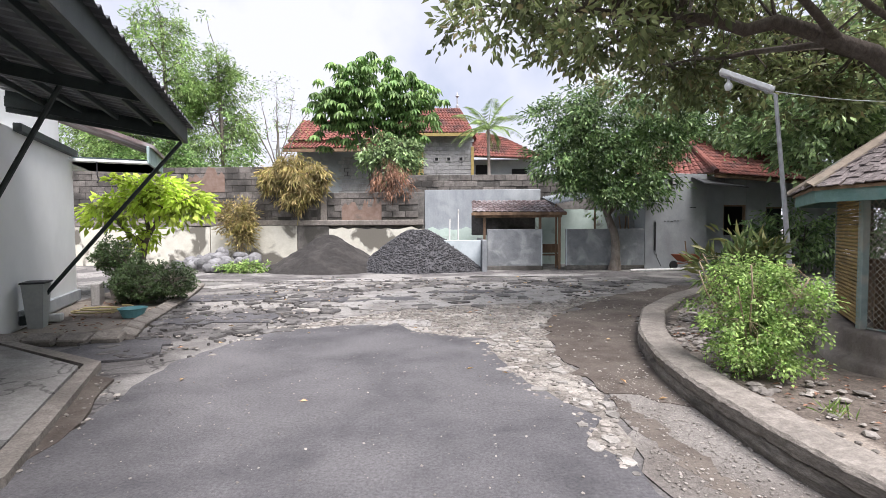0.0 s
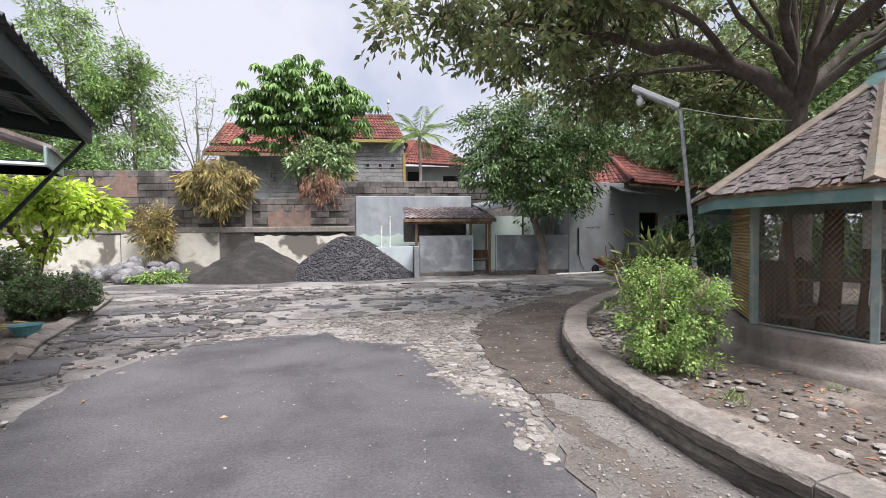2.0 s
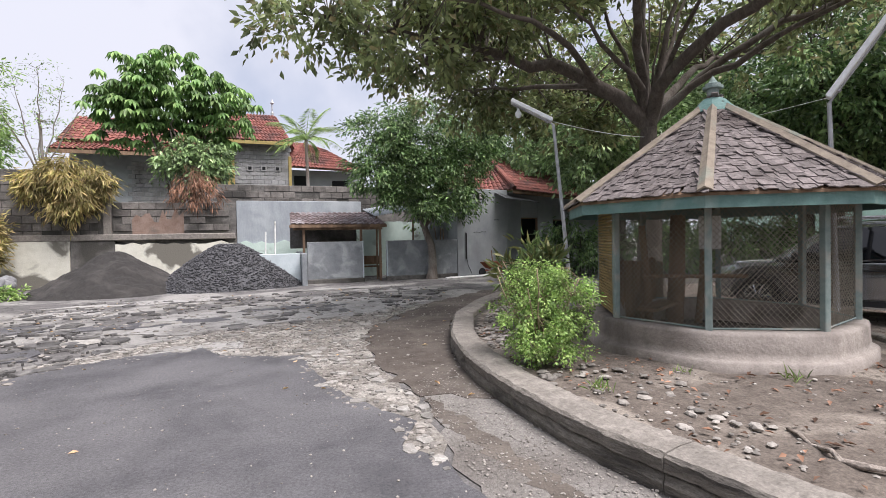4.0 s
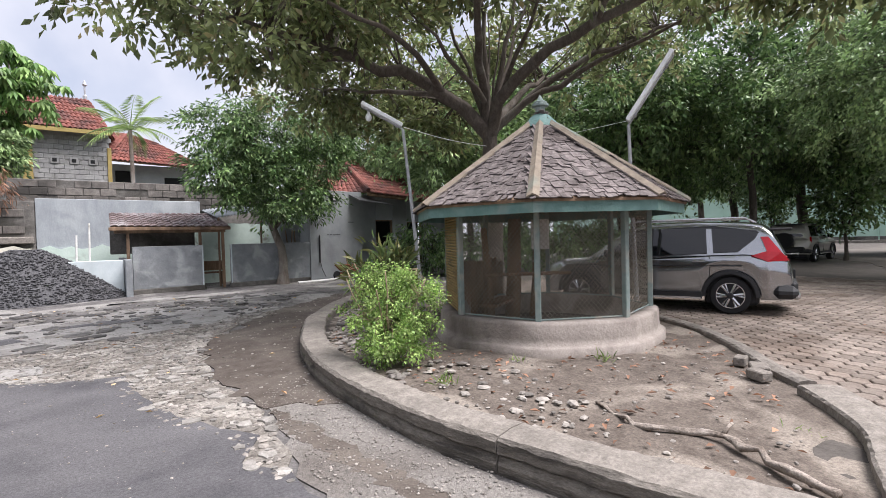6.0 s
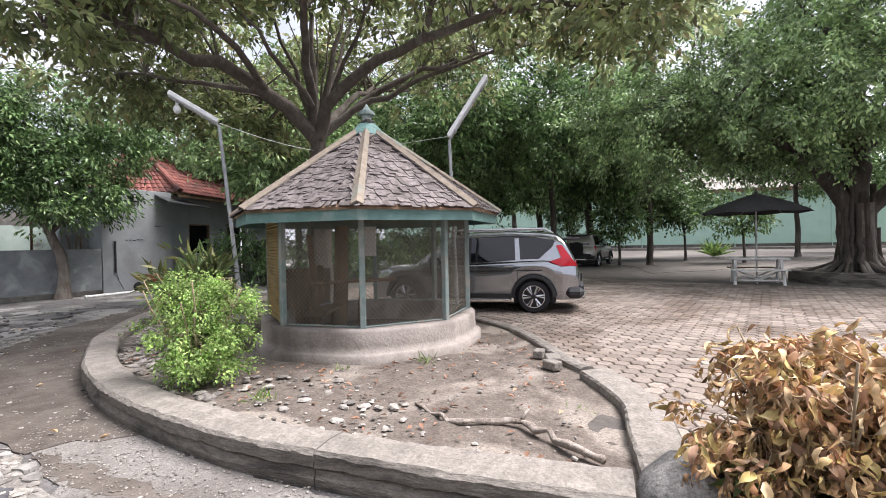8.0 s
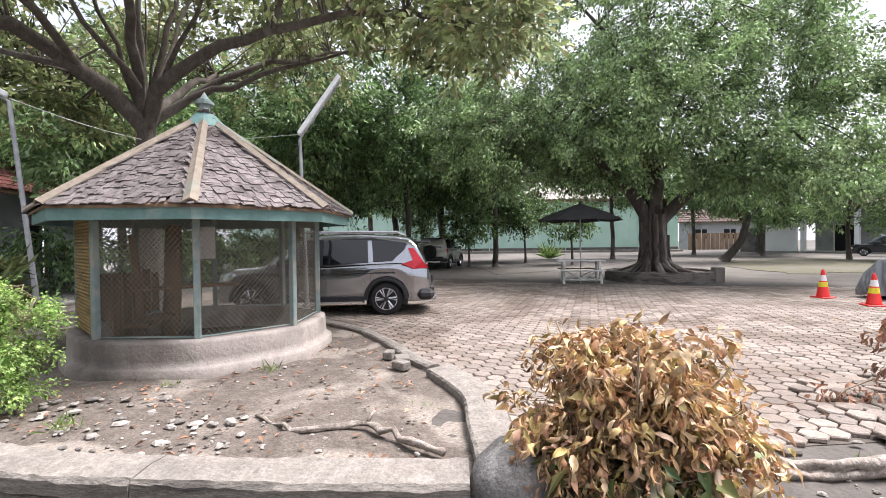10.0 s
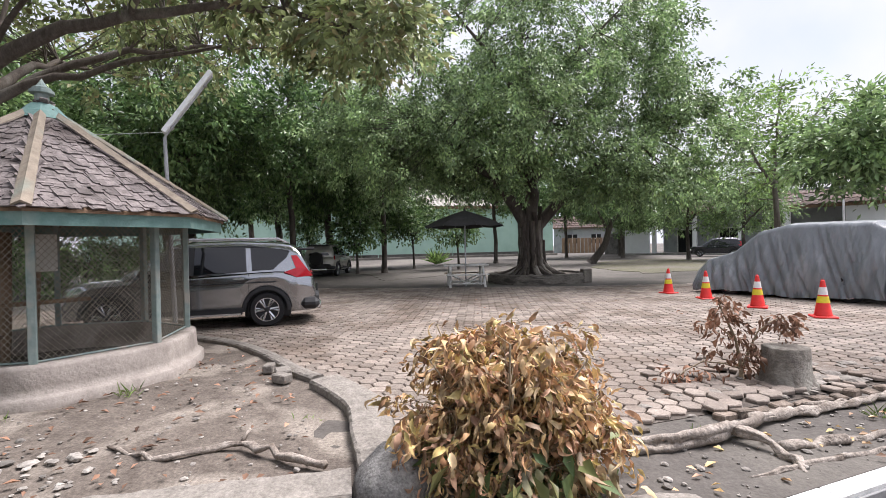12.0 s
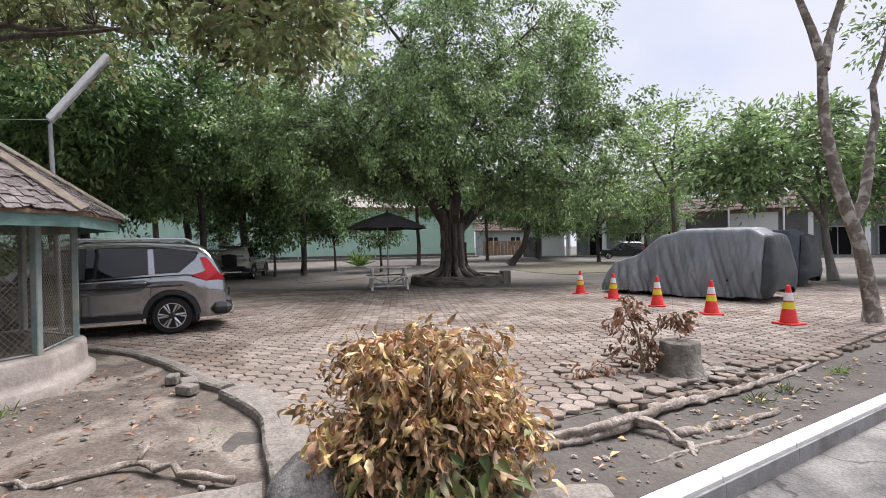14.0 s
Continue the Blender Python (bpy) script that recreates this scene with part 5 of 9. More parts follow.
# ---- the aviary ----
def aviary():
    th = thing("aviary", (5.862, 5.34, 0.2), radians(-141.03), "octagonal wire-mesh aviary with shingle roof on a cement plinth", "aviary")
    oct_ = [(math.cos(k * math.pi / 4), math.sin(k * math.pi / 4)) for k in range(8)]
    R, ZB, ZE, RE, ZA = 1.543, 0.416, 1.935, 2.06, 3.3

    def rim(theta, r):
        t = theta % (math.pi / 4) - math.pi / 8
        return r * (0.6 + 0.4 * math.cos(math.pi / 8) / math.cos(t) * 1.03)
    prof = [(1.74, -0.08), (1.735, 0.0), (1.73, 0.09), (1.705, 0.115), (1.655, 0.13), (1.65, 0.2), (1.645, 0.37), (1.63, 0.405), (1.60, 0.418), (1.42, 0.416), (1.40, 0.06)]
    n, vs, fs = 144, [], []
    for r, z in prof:
        for k in range(n):
            a = 2 * math.pi * k / n
            w = noise.noise(Vector((math.cos(a) * 3, math.sin(a) * 3, z * 4))) * 0.012 + noise.noise(Vector((math.cos(a) * 14, math.sin(a) * 14, z * 12))) * 0.006
            q = rim(a, r) + w
            vs.append((q * math.cos(a), q * math.sin(a), z + w * 0.5))
    for i in range(len(prof) - 1):
        for k in range(n):
            fs.append((i * n + k, i * n + (k + 1) % n, (i + 1) * n + (k + 1) % n, (i + 1) * n + k))
    fs.append(tuple(range((len(prof) - 1) * n, len(prof) * n)))
    part("plinth", Build().add(vs, fs), M_CAGEBASE, th, "chipped beige cement plinth", smooth=True)
    for k, (c, s) in enumerate(oct_):
        part("post", Build().box((c * R, s * R, (ZB + ZE) / 2 - 0.01), (0.075, 0.075, ZE - ZB), k * math.pi / 4, 0.008), M_POST, th)
    for k in range(8):
        a, b = Vector((*oct_[k], 0)) * (R - 0.015), Vector((*oct_[(k + 1) % 8], 0)) * (R - 0.015)
        d = (b - a)
        L = d.length
        d.normalize()
        nrm = Vector((d.y, -d.x, 0))
        H, sx, sz = ZE - ZB, 0.062, 0.07
        w = Build()
        slope = sz / sx
        for fam in (0, 1):
            for i in range(-int(H / slope / sx) - 1, int(L / sx) + 2):
                x0 = i * sx
                u0, u1 = max(0.0, -x0 / (H / slope) if x0 < 0 else 0), min(1.0, (L - x0) / (H / slope))
                if u1 <= u0:
                    continue
                P = []
                for u in (u0, u1):
                    x = x0 + u * H / slope
                    z = u * H
                    if fam:
                        x = L - x
                    P.append(a + d * x + nrm * (0.003 if fam else -0.003) + Vector((0, 0, ZB + z)))
                w.tube(P, 0.0027, 3, caps=False)
        part("mesh_panel", w, M_WIRE, th, "diamond wire mesh", fix=False)
        part("rail", Build().tube([a + Vector((0, 0, ZB + 0.015)), b + Vector((0, 0, ZB + 0.015))], 0.012, 6), M_POST, th)
        # fascia board under the shingles
        a2, b2 = Vector((*oct_[k], 0)) * (RE - 0.03), Vector((*oct_[(k + 1) % 8], 0)) * (RE - 0.03)
        i2, j2 = Vector((*oct_[k], 0)) * (RE - 0.07), Vector((*oct_[(k + 1) % 8], 0)) * (RE - 0.07)
        part("fascia", Build().hull([a2 + Vector((0, 0, ZE - 0.165)), b2 + Vector((0, 0, ZE - 0.165)), b2 + Vector((0, 0, ZE - 0.01)), a2 + Vector((0, 0, ZE - 0.01))],
                                    [i2 + Vector((0, 0, ZE - 0.165)), j2 + Vector((0, 0, ZE - 0.165)), j2 + Vector((0, 0, ZE - 0.01)), i2 + Vector((0, 0, ZE - 0.01))]), M_TEAL, th)
    apex = Vector((0, 0, ZA))
    ring = [Vector((c * RE, q * RE, ZE - 0.01)) for c, q in oct_]
    deck = Build().add(ring + [apex] + [v - Vector((0, 0, 0.03)) for v in ring] + [apex - Vector((0, 0, 0.05))],
                       [(k, (k + 1) % 8, 8) for k in range(8)] + [(9 + k, 9 + (k + 1) % 8, 17) for k in range(8)] + [(k, (k + 1) % 8, 9 + (k + 1) % 8, 9 + k) for k in range(8)])
    roof = part("roof", deck, M_WOOD, th, "dark roof boards", fix=False)
    rnd = random.Random(11)
    shapes = []
    for i in range(10):
        w, l = rnd.uniform(0.055, 0.11), rnd.uniform(0.22, 0.32)
        sk = rnd.uniform(-0.03, 0.03)
        t = rnd.uniform(0.008, 0.013)
        lo = [(-w / 2 + sk, 0, 0.0), (-w * 0.1 + sk, rnd.uniform(-0.02, 0.01), 0), (w / 2 + sk, rnd.uniform(-0.02, 0.02), 0), (w / 2, l, 0), (-w / 2, l, 0)]
        shapes.append(Build().hull(lo, [(p[0], p[1], p[2] + t) for p in lo]).mesh("shingle", M_SHINGLE))
    rest = Build()
    count = 0
    for k in (0, 7, 1, 6, 2, 3, 4, 5):
        a, b = Vector((*oct_[k], 0)) * RE + Vector((0, 0, ZE)), Vector((*oct_[(k + 1) % 8], 0)) * RE + Vector((0, 0, ZE))
        mid = (a + b) / 2
        up = (apex - mid)
        SL = up.length
        up.normalize()
        along = (b - a).normalized()
        nrm = along.cross(up).normalized()
        rows = 22
        for r in range(rows):
            v = r / rows
            half = (b - a).length / 2 * (1 - v * 0.985)
            x = -half + rnd.uniform(-0.03, 0.02)
            while x < half - 0.02:
                wdt = rnd.uniform(0.055, 0.095)
                p = mid + up * (v * SL - 0.035 + rnd.uniform(-0.05, 0.045) * (1 if r else 0.4)) + along * (x + wdt / 2) + nrm * (0.018 + rnd.uniform(0, 0.014))
                tilt = Matrix.Rotation(-0.055 - rnd.uniform(0, 0.05), 4, "X") @ Matrix.Rotation(rnd.uniform(-0.06, 0.2), 4, "Z")
                mtx = Matrix.Translation(p) @ Matrix((along, up, nrm)).transposed().to_4x4() @ tilt
                me = rnd.choice(shapes)
                if k in (0, 7) and count < 300 and r < 10:
                    ob = new("shingle", me)
                    ob.parent = roof
                    ob.matrix_basis = mtx
                    count += 1
                else:
                    rest.add([mtx @ q.co for q in me.vertices], [tuple(f.vertices) for f in me.polygons])
                x += wdt
    m2 = M_SHINGLE.copy()
    m2.name = "wood_shingle_far"
    nd = m2.node_tree
    geo = next(q for q in nd.nodes if q.type == "NEW_GEOMETRY")
    mr = next(q for q in nd.nodes if q.type == "MAP_RANGE")
    nd.links.new(geo.outputs["Random Per Island"], mr.inputs["Value"])
    part("shingles", rest, m2, roof, kind="stuff", fix=False)
    for k, (c, s) in enumerate(oct_):
        e0 = Vector((c * (RE + 0.03), s * (RE + 0.03), ZE - 0.0))
        e1 = Vector((c * 0.08, s * 0.08, ZA - 0.02))
        d = (e1 - e0).normalized()
        sd = Vector((-s, c, 0))
        up = sd.cross(d)
        up = up if up.z > 0 else -up
        w = 0.075
        rows = []
        for p in (e0, e1):
            wid = w if p is e0 else w * 0.75
            rows.append([p + sd * wid - up * 0.0 + up * 0.02, p + up * 0.065, p - sd * wid + up * 0.02, p - sd * wid - up * 0.0, p + up * 0.04, p + sd * wid])
        part("ridge_board", Build().hull(rows[0], rows[1]), M_RIDGE, th, "faded beige ridge board with teal remains")
    part("roof_cap", Build().lathe([(0.30, -0.16), (0.24, -0.07), (0.15, 0.03), (0.09, 0.06), (0.075, 0.1)], 8, (0, 0, ZA + 0.02)), M_TEAL, th)
    part("finial", Build().lathe([(0.075, 0.1), (0.075, 0.17), (0.13, 0.18), (0.13, 0.215), (0.10, 0.225), (0.10, 0.25), (0.06, 0.27), (0.0, 0.37)], 12, (0, 0, ZA + 0.02)), M_POST, th, "grey turned finial")
    # bamboo blind on one side
    a, b = Vector((*oct_[6], 0)) * (R + 0.025), Vector((*oct_[7], 0)) * (R + 0.025)
    blind = part("bamboo_blind", Build().tube([a + Vector((0, 0, ZB + 1.48)), b + Vector((0, 0, ZB + 1.48))], 0.02, 6), M_BAMBOO, th, "ochre bamboo slat blind")
    for i in range(34):
        z = ZB + 0.05 + i * 0.042
        part("slat", Build().tube([a + Vector((0, 0, z)), b + Vector((0, 0, z))], 0.019, 5), M_BAMBOO, blind)
    part("perch", Build().tube([(-0.9, 0.4, 0.85), (0.2, -0.9, 0.9)], 0.03, 7), M_WOOD, th)
    part("floor", Build().lathe([(1.42, 0.0), (1.42, 0.07)], 24), M_DIRT, th)


aviary()
for x, y, h, r, lean in ((6.15, 6.35, 1.75, 0.13, 0.15), (5.75, 6.45, 1.6, 0.06, -0.1), (6.5, 6.2, 1.7, 0.05, 0.2)):
    solid("tree_post", Build().tube([(x, y, 0.25), (x + lean * 0.4, y, 0.9), (x + lean, y + 0.05, 0.25 + h)], [r * 1.1, r, r * 0.9], 10), M_WOOD, "brown timber post inside the aviary", "post", smooth=True)
for i in range(7):
    solid("board", Build().box((5.15 + i * 0.19, 6.62 + i * 0.03, 0.75 + 0.02 * (i % 3)), (0.17, 0.03, 1.0 + 0.06 * (i % 2)), 0.16, 0.005), M_WOOD, "brown upright board of the inner screen", "board", "boards of the inner screen")
solid("plank", Build().box((5.6, 6.1, 0.62), (1.1, 0.3, 0.05), 0.5, 0.006), M_WOOD, "brown plank perch in the aviary", "plank")
solid("hanging_board", Build().box((6.25, 5.75, 1.72), (0.3, 0.03, 0.5), -0.7, 0.01), M_WHITE, "pale board hung in the aviary", "board")


# ---- cars ----
def lerp_tab(tab, x):
    xs = [p[0] for p in tab]
    return float(np.interp(x, xs, [p[1] for p in tab]))


def wheel(parent, x, y, r, side, spokes=6):
    w = part("wheel", Build().lathe([(0.04, -0.1), (r * 0.66, -0.1), (r * 0.66, 0.07), (0.04, 0.07)], 24), M_BLACK, parent)
    w.matrix_basis = Matrix.Translation((x, y, r)) @ Matrix.Rotation(-side * math.pi / 2, 4, "X")
    part("tyre", Build().lathe([(r * 0.68, -0.105), (r * 0.93, -0.105), (r, -0.07), (r, 0.07), (r * 0.93, 0.105), (r * 0.70, 0.105), (r * 0.66, 0.08)], 36), M_TYRE, w, smooth=False)
    sp = Build()
    for k in range(spokes):
        a = 2 * math.pi * k / spokes
        for da in (-0.14, 0.14):
            sp.hull([(0.045 * math.cos(a + da * 2), 0.045 * math.sin(a + da * 2), 0.075), (0.045 * math.cos(a + da * 2 + 0.5), 0.045 * math.sin(a + da * 2 + 0.5), 0.075), (0.045 * math.cos(a), 0.045 * math.sin(a), 0.095)],
                    [(r * 0.67 * math.cos(a + da - 0.09), r * 0.67 * math.sin(a + da - 0.09), 0.085), (r * 0.67 * math.cos(a + da + 0.09), r * 0.67 * math.sin(a + da + 0.09), 0.085), (r * 0.67 * math.cos(a + da), r * 0.67 * math.sin(a + da), 0.1)])
    sp.lathe([(r * 0.70, 0.07), (r * 0.70, 0.1), (r * 0.655, 0.1), (r * 0.655, 0.07)], 36)
    part("rim", sp, M_CHROME, w, "machined alloy rim")
    part("hub", Build().lathe([(0.055, 0.07), (0.055, 0.1), (0.03, 0.108)], 12), M_BLACK, w)


def car(name, at, heading, label, paint, S, roof_rails=True, spare=False):
    """A car lofted from tables of heights; x runs forward from the rear axle, y to the left."""
    th = thing(name, at, heading, label, "car")
    wb, x0, x1, hw, r = S["wb"], S["x0"], S["x1"], S["hw"], S["r"]
    belt, roof, plan, low = S["belt"], S["roof"], S["plan"], S.get("low", 0.26)
    xs = sorted(set(np.round(np.linspace(x0, x1, 96), 4)))

    def arch(x):
        z = low
        for ax in (0.0, wb):
            d = abs(x - ax)
            if d < r + 0.09:
                z = max(z, r + math.sqrt((r + 0.09) ** 2 - d * d) * 0.98)
        return z
    rows = []
    for x in xs:
        w, zb, za = lerp_tab(plan, x), lerp_tab(belt, x), arch(x)
        za = min(za, zb - 0.12)
        row = []
        for f, wy in ((0.0, 0.94), (0.1, 0.965), (0.28, 0.975), (0.48, 0.97), (0.62, 1.0), (0.72, 1.0), (0.82, 0.975), (0.93, 0.955), (1.0, 0.93)):
            row.append((x, w * wy, za + (zb - za) * f))
        row.append((x, w * 0.80, zb + 0.015))
        row.append((x, 0.0, zb + 0.03))
        rows.append(row)
    n = len(rows[0])
    b = Build()
    vs = [p for row in rows for p in row] + [(p[0], -p[1], p[2]) for row in rows for p in row]
    off = n * len(rows)
    fs = []
    for i in range(len(rows) - 1):
        for k in range(n - 1):
            q = (i * n + k, (i + 1) * n + k, (i + 1) * n + k + 1, i * n + k + 1)
            fs += [q, tuple(off + j for j in q[::-1])]
    for i in (0, len(rows) - 1):
        fs.append(tuple([i * n + k for k in range(n)] + [off + i * n + k for k in range(n - 2, -1, -1)]))
    b.add(vs, fs)
    me = b.mesh("body", paint, True)
    body = part("body", me, paint, th)
    # greenhouse
    g0, g1 = S["glass"]
    gx = list(np.linspace(g0, g1, 60))

    def side(x, f, out=0.0):
        zb, zr, w = lerp_tab(belt, x), lerp_tab(roof, x), lerp_tab(plan, x)
        z = zb + (zr - zb) * f
        y = w * 0.955 - (w * S.get("tumble", 0.22)) * (max(f, 0.0) ** 1.15) * min(1, (zr - zb) / 0.5)
        return (x, y + out, z)
    rows = []
    for x in gx:
        zr = lerp_tab(roof, x)
        row = [side(x, f) for f in (0, 0.25, 0.5, 0.75, 0.92)]
        top = side(x, 1.0)
        row += [(x, top[1] - 0.05, zr), (x, top[1] * 0.5, zr + 0.03), (x, 0, zr + 0.04)]
        rows.append(row)
    n = len(rows[0])
    vs = [p for row in rows for p in row] + [(p[0], -p[1], p[2]) for row in rows for p in row]
    off, fs = n * len(rows), []
    for i in range(len(rows) - 1):
        for k in range(n - 1):
            q = (i * n + k, (i + 1) * n + k, (i + 1) * n + k + 1, i * n + k + 1)
            fs += [q, tuple(off + j for j in q[::-1])]
    for i in (0, len(rows) - 1):
        fs.append(tuple([i * n + k for k in range(n)] + [off + i * n + k for k in range(n - 2, -1, -1)]))
    part("cabin", Build().add(vs, fs).mesh("cabin", paint, True), paint, th)
    for sg in (1, -1):
        def patch(nm, poly, mat, parent, out=0.006, lab=""):
            """A panel laid on the side: poly is (x, share of height) corners."""
            bb = Build()
            a, c = [], []
            for x, f in poly:
                p = side(x, f, out)
                a.append((p[0], sg * p[1], p[2]))
                p = side(x, f, out - 0.025)
                c.append((p[0], sg * p[1], p[2]))
            bb.hull(a, c)
            return part(nm, bb, mat, parent, lab)
        for poly in S["windows"]:
            patch("window", poly, M_GLASS, th, 0.02, "dark tinted window")
        for poly in S.get("pillars", ()):
            patch("pillar", poly, M_BLACK, th, 0.014, "gloss black pillar")
        for poly in S.get("lamps", ()):
            rim = [(x, sg * (lerp_tab(plan, x) * 0.965 - 0.36 * max(0.0, z - 1.05) + 0.022), z) for x, z in poly]
            part("tail_light", Build().hull(rim, [(p[0] + 0.02, p[1] - sg * 0.09, p[2]) for p in rim]), M_TAIL, th, "red tail light")
        for poly in S.get("lights", ()):
            patch("tail_light", poly, M_TAIL, th, 0.035, "red tail light")

        def strip(nm, pts, mat, h, out, lab=""):
            """A thin strip along the body side."""
            bb = Build()
            up, lo2 = [], []
            for x, z in pts:
                w = lerp_tab(plan, x)
                up.append((x, sg * (w + out), z + h / 2))
                lo2.append((x, sg * (w + out), z - h / 2))
            a = up + lo2[::-1]
            bb.hull(a, [(p[0], p[1] - sg * 0.05, p[2]) for p in a])
            return part(nm, bb, mat, th, lab)
        # added black strip that draws the shade of the body crease
        strip("body_line", [(x, 0.86) for x in np.linspace(x0 + 0.75, x1 - 0.6, 12)], M_BLACK, 0.014, 0.004, "thin black strip for the shade of the body crease")
        strip("sill", [(x, low + 0.05) for x in np.linspace(r + 0.12, wb - r - 0.12, 8)], M_BLACK, 0.12, 0.01, "black plastic sill")
        strip("sill_trim", [(x, low - 0.0) for x in np.linspace(r + 0.14, wb - r - 0.14, 8)], M_CHROME, 0.035, 0.015, "bright sill strip")
        for ax in (0.0, wb):
            pts = [(ax + (r + 0.12) * math.cos(a), r + (r + 0.12) * math.sin(a)) for a in np.linspace(-0.05, math.pi + 0.05, 16)]
            pin = [(ax + (r + 0.055) * math.cos(a), r + (r + 0.055) * math.sin(a)) for a in np.linspace(-0.05, math.pi + 0.05, 16)]
            w = lerp_tab(plan, ax)
            ring = Build()
            vv, ff = [], []
            for (xa, za), (xb2, zb2) in zip(pts, pin):
                vv += [(xa, sg * (w - 0.03), za), (xa, sg * (w + 0.012), za), (xb2, sg * (w + 0.016), zb2), (xb2, sg * (w - 0.14), zb2)]
            for i in range(15):
                for k in range(3):
                    ff.append((4 * i + k, 4 * i + k + 1, 4 * i + 5 + k, 4 * i + 4 + k))
            part("wheel_arch", ring.add(vv, ff), M_BLACK, th, "black wheel arch trim")
            wheel(th, ax, sg * (w - 0.115), r, sg)
        for x in S["handles"]:
            w = lerp_tab(plan, x)
            zb = lerp_tab(belt, x)
            part("door_handle", Build().box((x, sg * (w * 0.985 + 0.018), zb - 0.10), (0.2, 0.03, 0.032), 0, 0.008), M_CHROME, th)
        for x in S["seams"]:
            w = lerp_tab(plan, x)
            zb = lerp_tab(belt, x)
            part("door_seam", Build().hull([(x, sg * (w * 0.99 - 0.01), arch(x) + 0.06), (x + 0.008, sg * (w * 0.99 - 0.01), arch(x) + 0.06), (x + 0.008, sg * (w * 0.955 - 0.01), zb), (x, sg * (w * 0.955 - 0.01), zb)],
                                           [(x, sg * (w + 0.004), arch(x) + 0.06), (x + 0.008, sg * (w + 0.004), arch(x) + 0.06), (x + 0.008, sg * (w * 0.955 + 0.004), zb), (x, sg * (w * 0.955 + 0.004), zb)]), M_BLACK, th)
        if roof_rails:
            zr = lerp_tab(roof, 0.7)
            part("roof_rail", Build().tube([(g0 + 0.45, sg * hw * 0.70, zr - 0.02), (g0 + 0.6, sg * hw * 0.70, zr + 0.065), (1.6, sg * hw * 0.70, zr + 0.07), (1.8, sg * hw * 0.70, zr)], 0.02, 8), M_CHROME, th)
        part("mirror", Build().box((S["windows"][-1][1][0] - 0.1, sg * (hw + 0.1), lerp_tab(belt, 2) + 0.1), (0.12, 0.22, 0.16), 0, 0.04), M_BLACK, th)
        part("bumper_corner", Build().box((x0 + 0.12, sg * (hw - 0.25), low + 0.14), (0.36, 0.5, 0.22), 0, 0.08), M_BLACK, th, "black lower bumper")
    zr0 = lerp_tab(roof, g0)
    zb0 = lerp_tab(belt, g0)
    part("rear_window", Build().hull([(g0 - 0.01, -0.58, zb0 + 0.1), (g0 - 0.01, 0.58, zb0 + 0.1), (g0 + 0.0, 0.5, zr0 - 0.02), (g0 + 0.0, -0.5, zr0 - 0.02)], [(g0 + 0.08, -0.58, zb0 + 0.1), (g0 + 0.08, 0.58, zb0 + 0.1), (g0 + 0.1, 0.5, zr0 - 0.02), (g0 + 0.1, -0.5, zr0 - 0.02)]), M_GLASS, th, "dark rear window")
    part("spoiler", Build().box((g0 + 0.08, 0, lerp_tab(roof, g0 + 0.25) + 0.0), (0.36, 1.1, 0.05), 0, 0.02), S.get("spoiler", M_BLACK), th)
    part("rear_bumper", Build().box((x0 + 0.02, 0, low + 0.2), (0.16, hw * 1.5, 0.26), 0, 0.06), M_BLACK, th)
    part("number_plate", Build().box((x0 - 0.02, 0, zb0 - 0.28), (0.03, 0.46, 0.16), 0, 0.005), M_BLACK, th, "plain dark plate")
    part("skid_plate", Build().box((x0 - 0.05, 0, low + 0.04), (0.1, 0.9, 0.12), 0, 0.03), M_CHROME, th)
    part("underbody", Build().box(((x0 + x1) / 2, 0, low + 0.12), (x1 - x0 - 0.3, hw * 1.35, 0.2), 0, 0.05), M_BLACK, th)
    part("wheel_well", Build().box((0, 0, r + 0.12), (2 * r + 0.2, hw * 1.6, 0.6), 0, 0.05), M_BLACK, th)
    part("wheel_well", Build().box((wb, 0, r + 0.12), (2 * r + 0.2, hw * 1.6, 0.5), 0, 0.05), M_BLACK, th)
    part("windscreen", Build().hull([(g1 - 0.02, -0.66, lerp_tab(belt, g1) + 0.05), (g1 - 0.02, 0.66, lerp_tab(belt, g1) + 0.05), (S["ws"], 0.5, lerp_tab(roof, S["ws"]) + 0.045), (S["ws"], -0.5, lerp_tab(roof, S["ws"]) + 0.045)],
                                    [(g1 - 0.06, -0.66, lerp_tab(belt, g1) + 0.02), (g1 - 0.06, 0.66, lerp_tab(belt, g1) + 0.02), (S["ws"] - 0.03, 0.5, lerp_tab(roof, S["ws"])), (S["ws"] - 0.03, -0.5, lerp_tab(roof, S["ws"]))]), M_GLASS, th)
    for sg in (1, -1):
        part("headlight", Build().box((x1 - 0.1, sg * (hw - 0.27), lerp_tab(belt, x1 - 0.1) - 0.16), (0.16, 0.34, 0.14), 0, 0.04), M_WHITE, th)
    part("grille", Build().box((x1 - 0.01, 0, lerp_tab(belt, x1) - 0.22), (0.05, 0.8, 0.2), 0, 0.02), M_BLACK, th)
    if spare:
        sp = part("spare_wheel", Build().lathe([(0.05, 0), (0.33, 0.0), (0.36, 0.04), (0.36, 0.16), (0.32, 0.2), (0.05, 0.21)], 28), M_TYRE, th, "spare wheel in black cover")
        sp.matrix_basis = Matrix.Translation((x0 - 0.0, 0.12, 0.98)) @ Matrix.Rotation(-math.pi / 2, 4, "Y")
    return th


M_TAIL = plain("tail_light_red", (0.5, 0.008, 0.02), 0.12, 0.0, 0.3)
M_SILVERGREY = surf("grey_metallic_paint", (0.33, 0.34, 0.36), (0.36, 0.37, 0.39), 40, rough=0.18, bump=0, metal=0.92, coat=1.0)
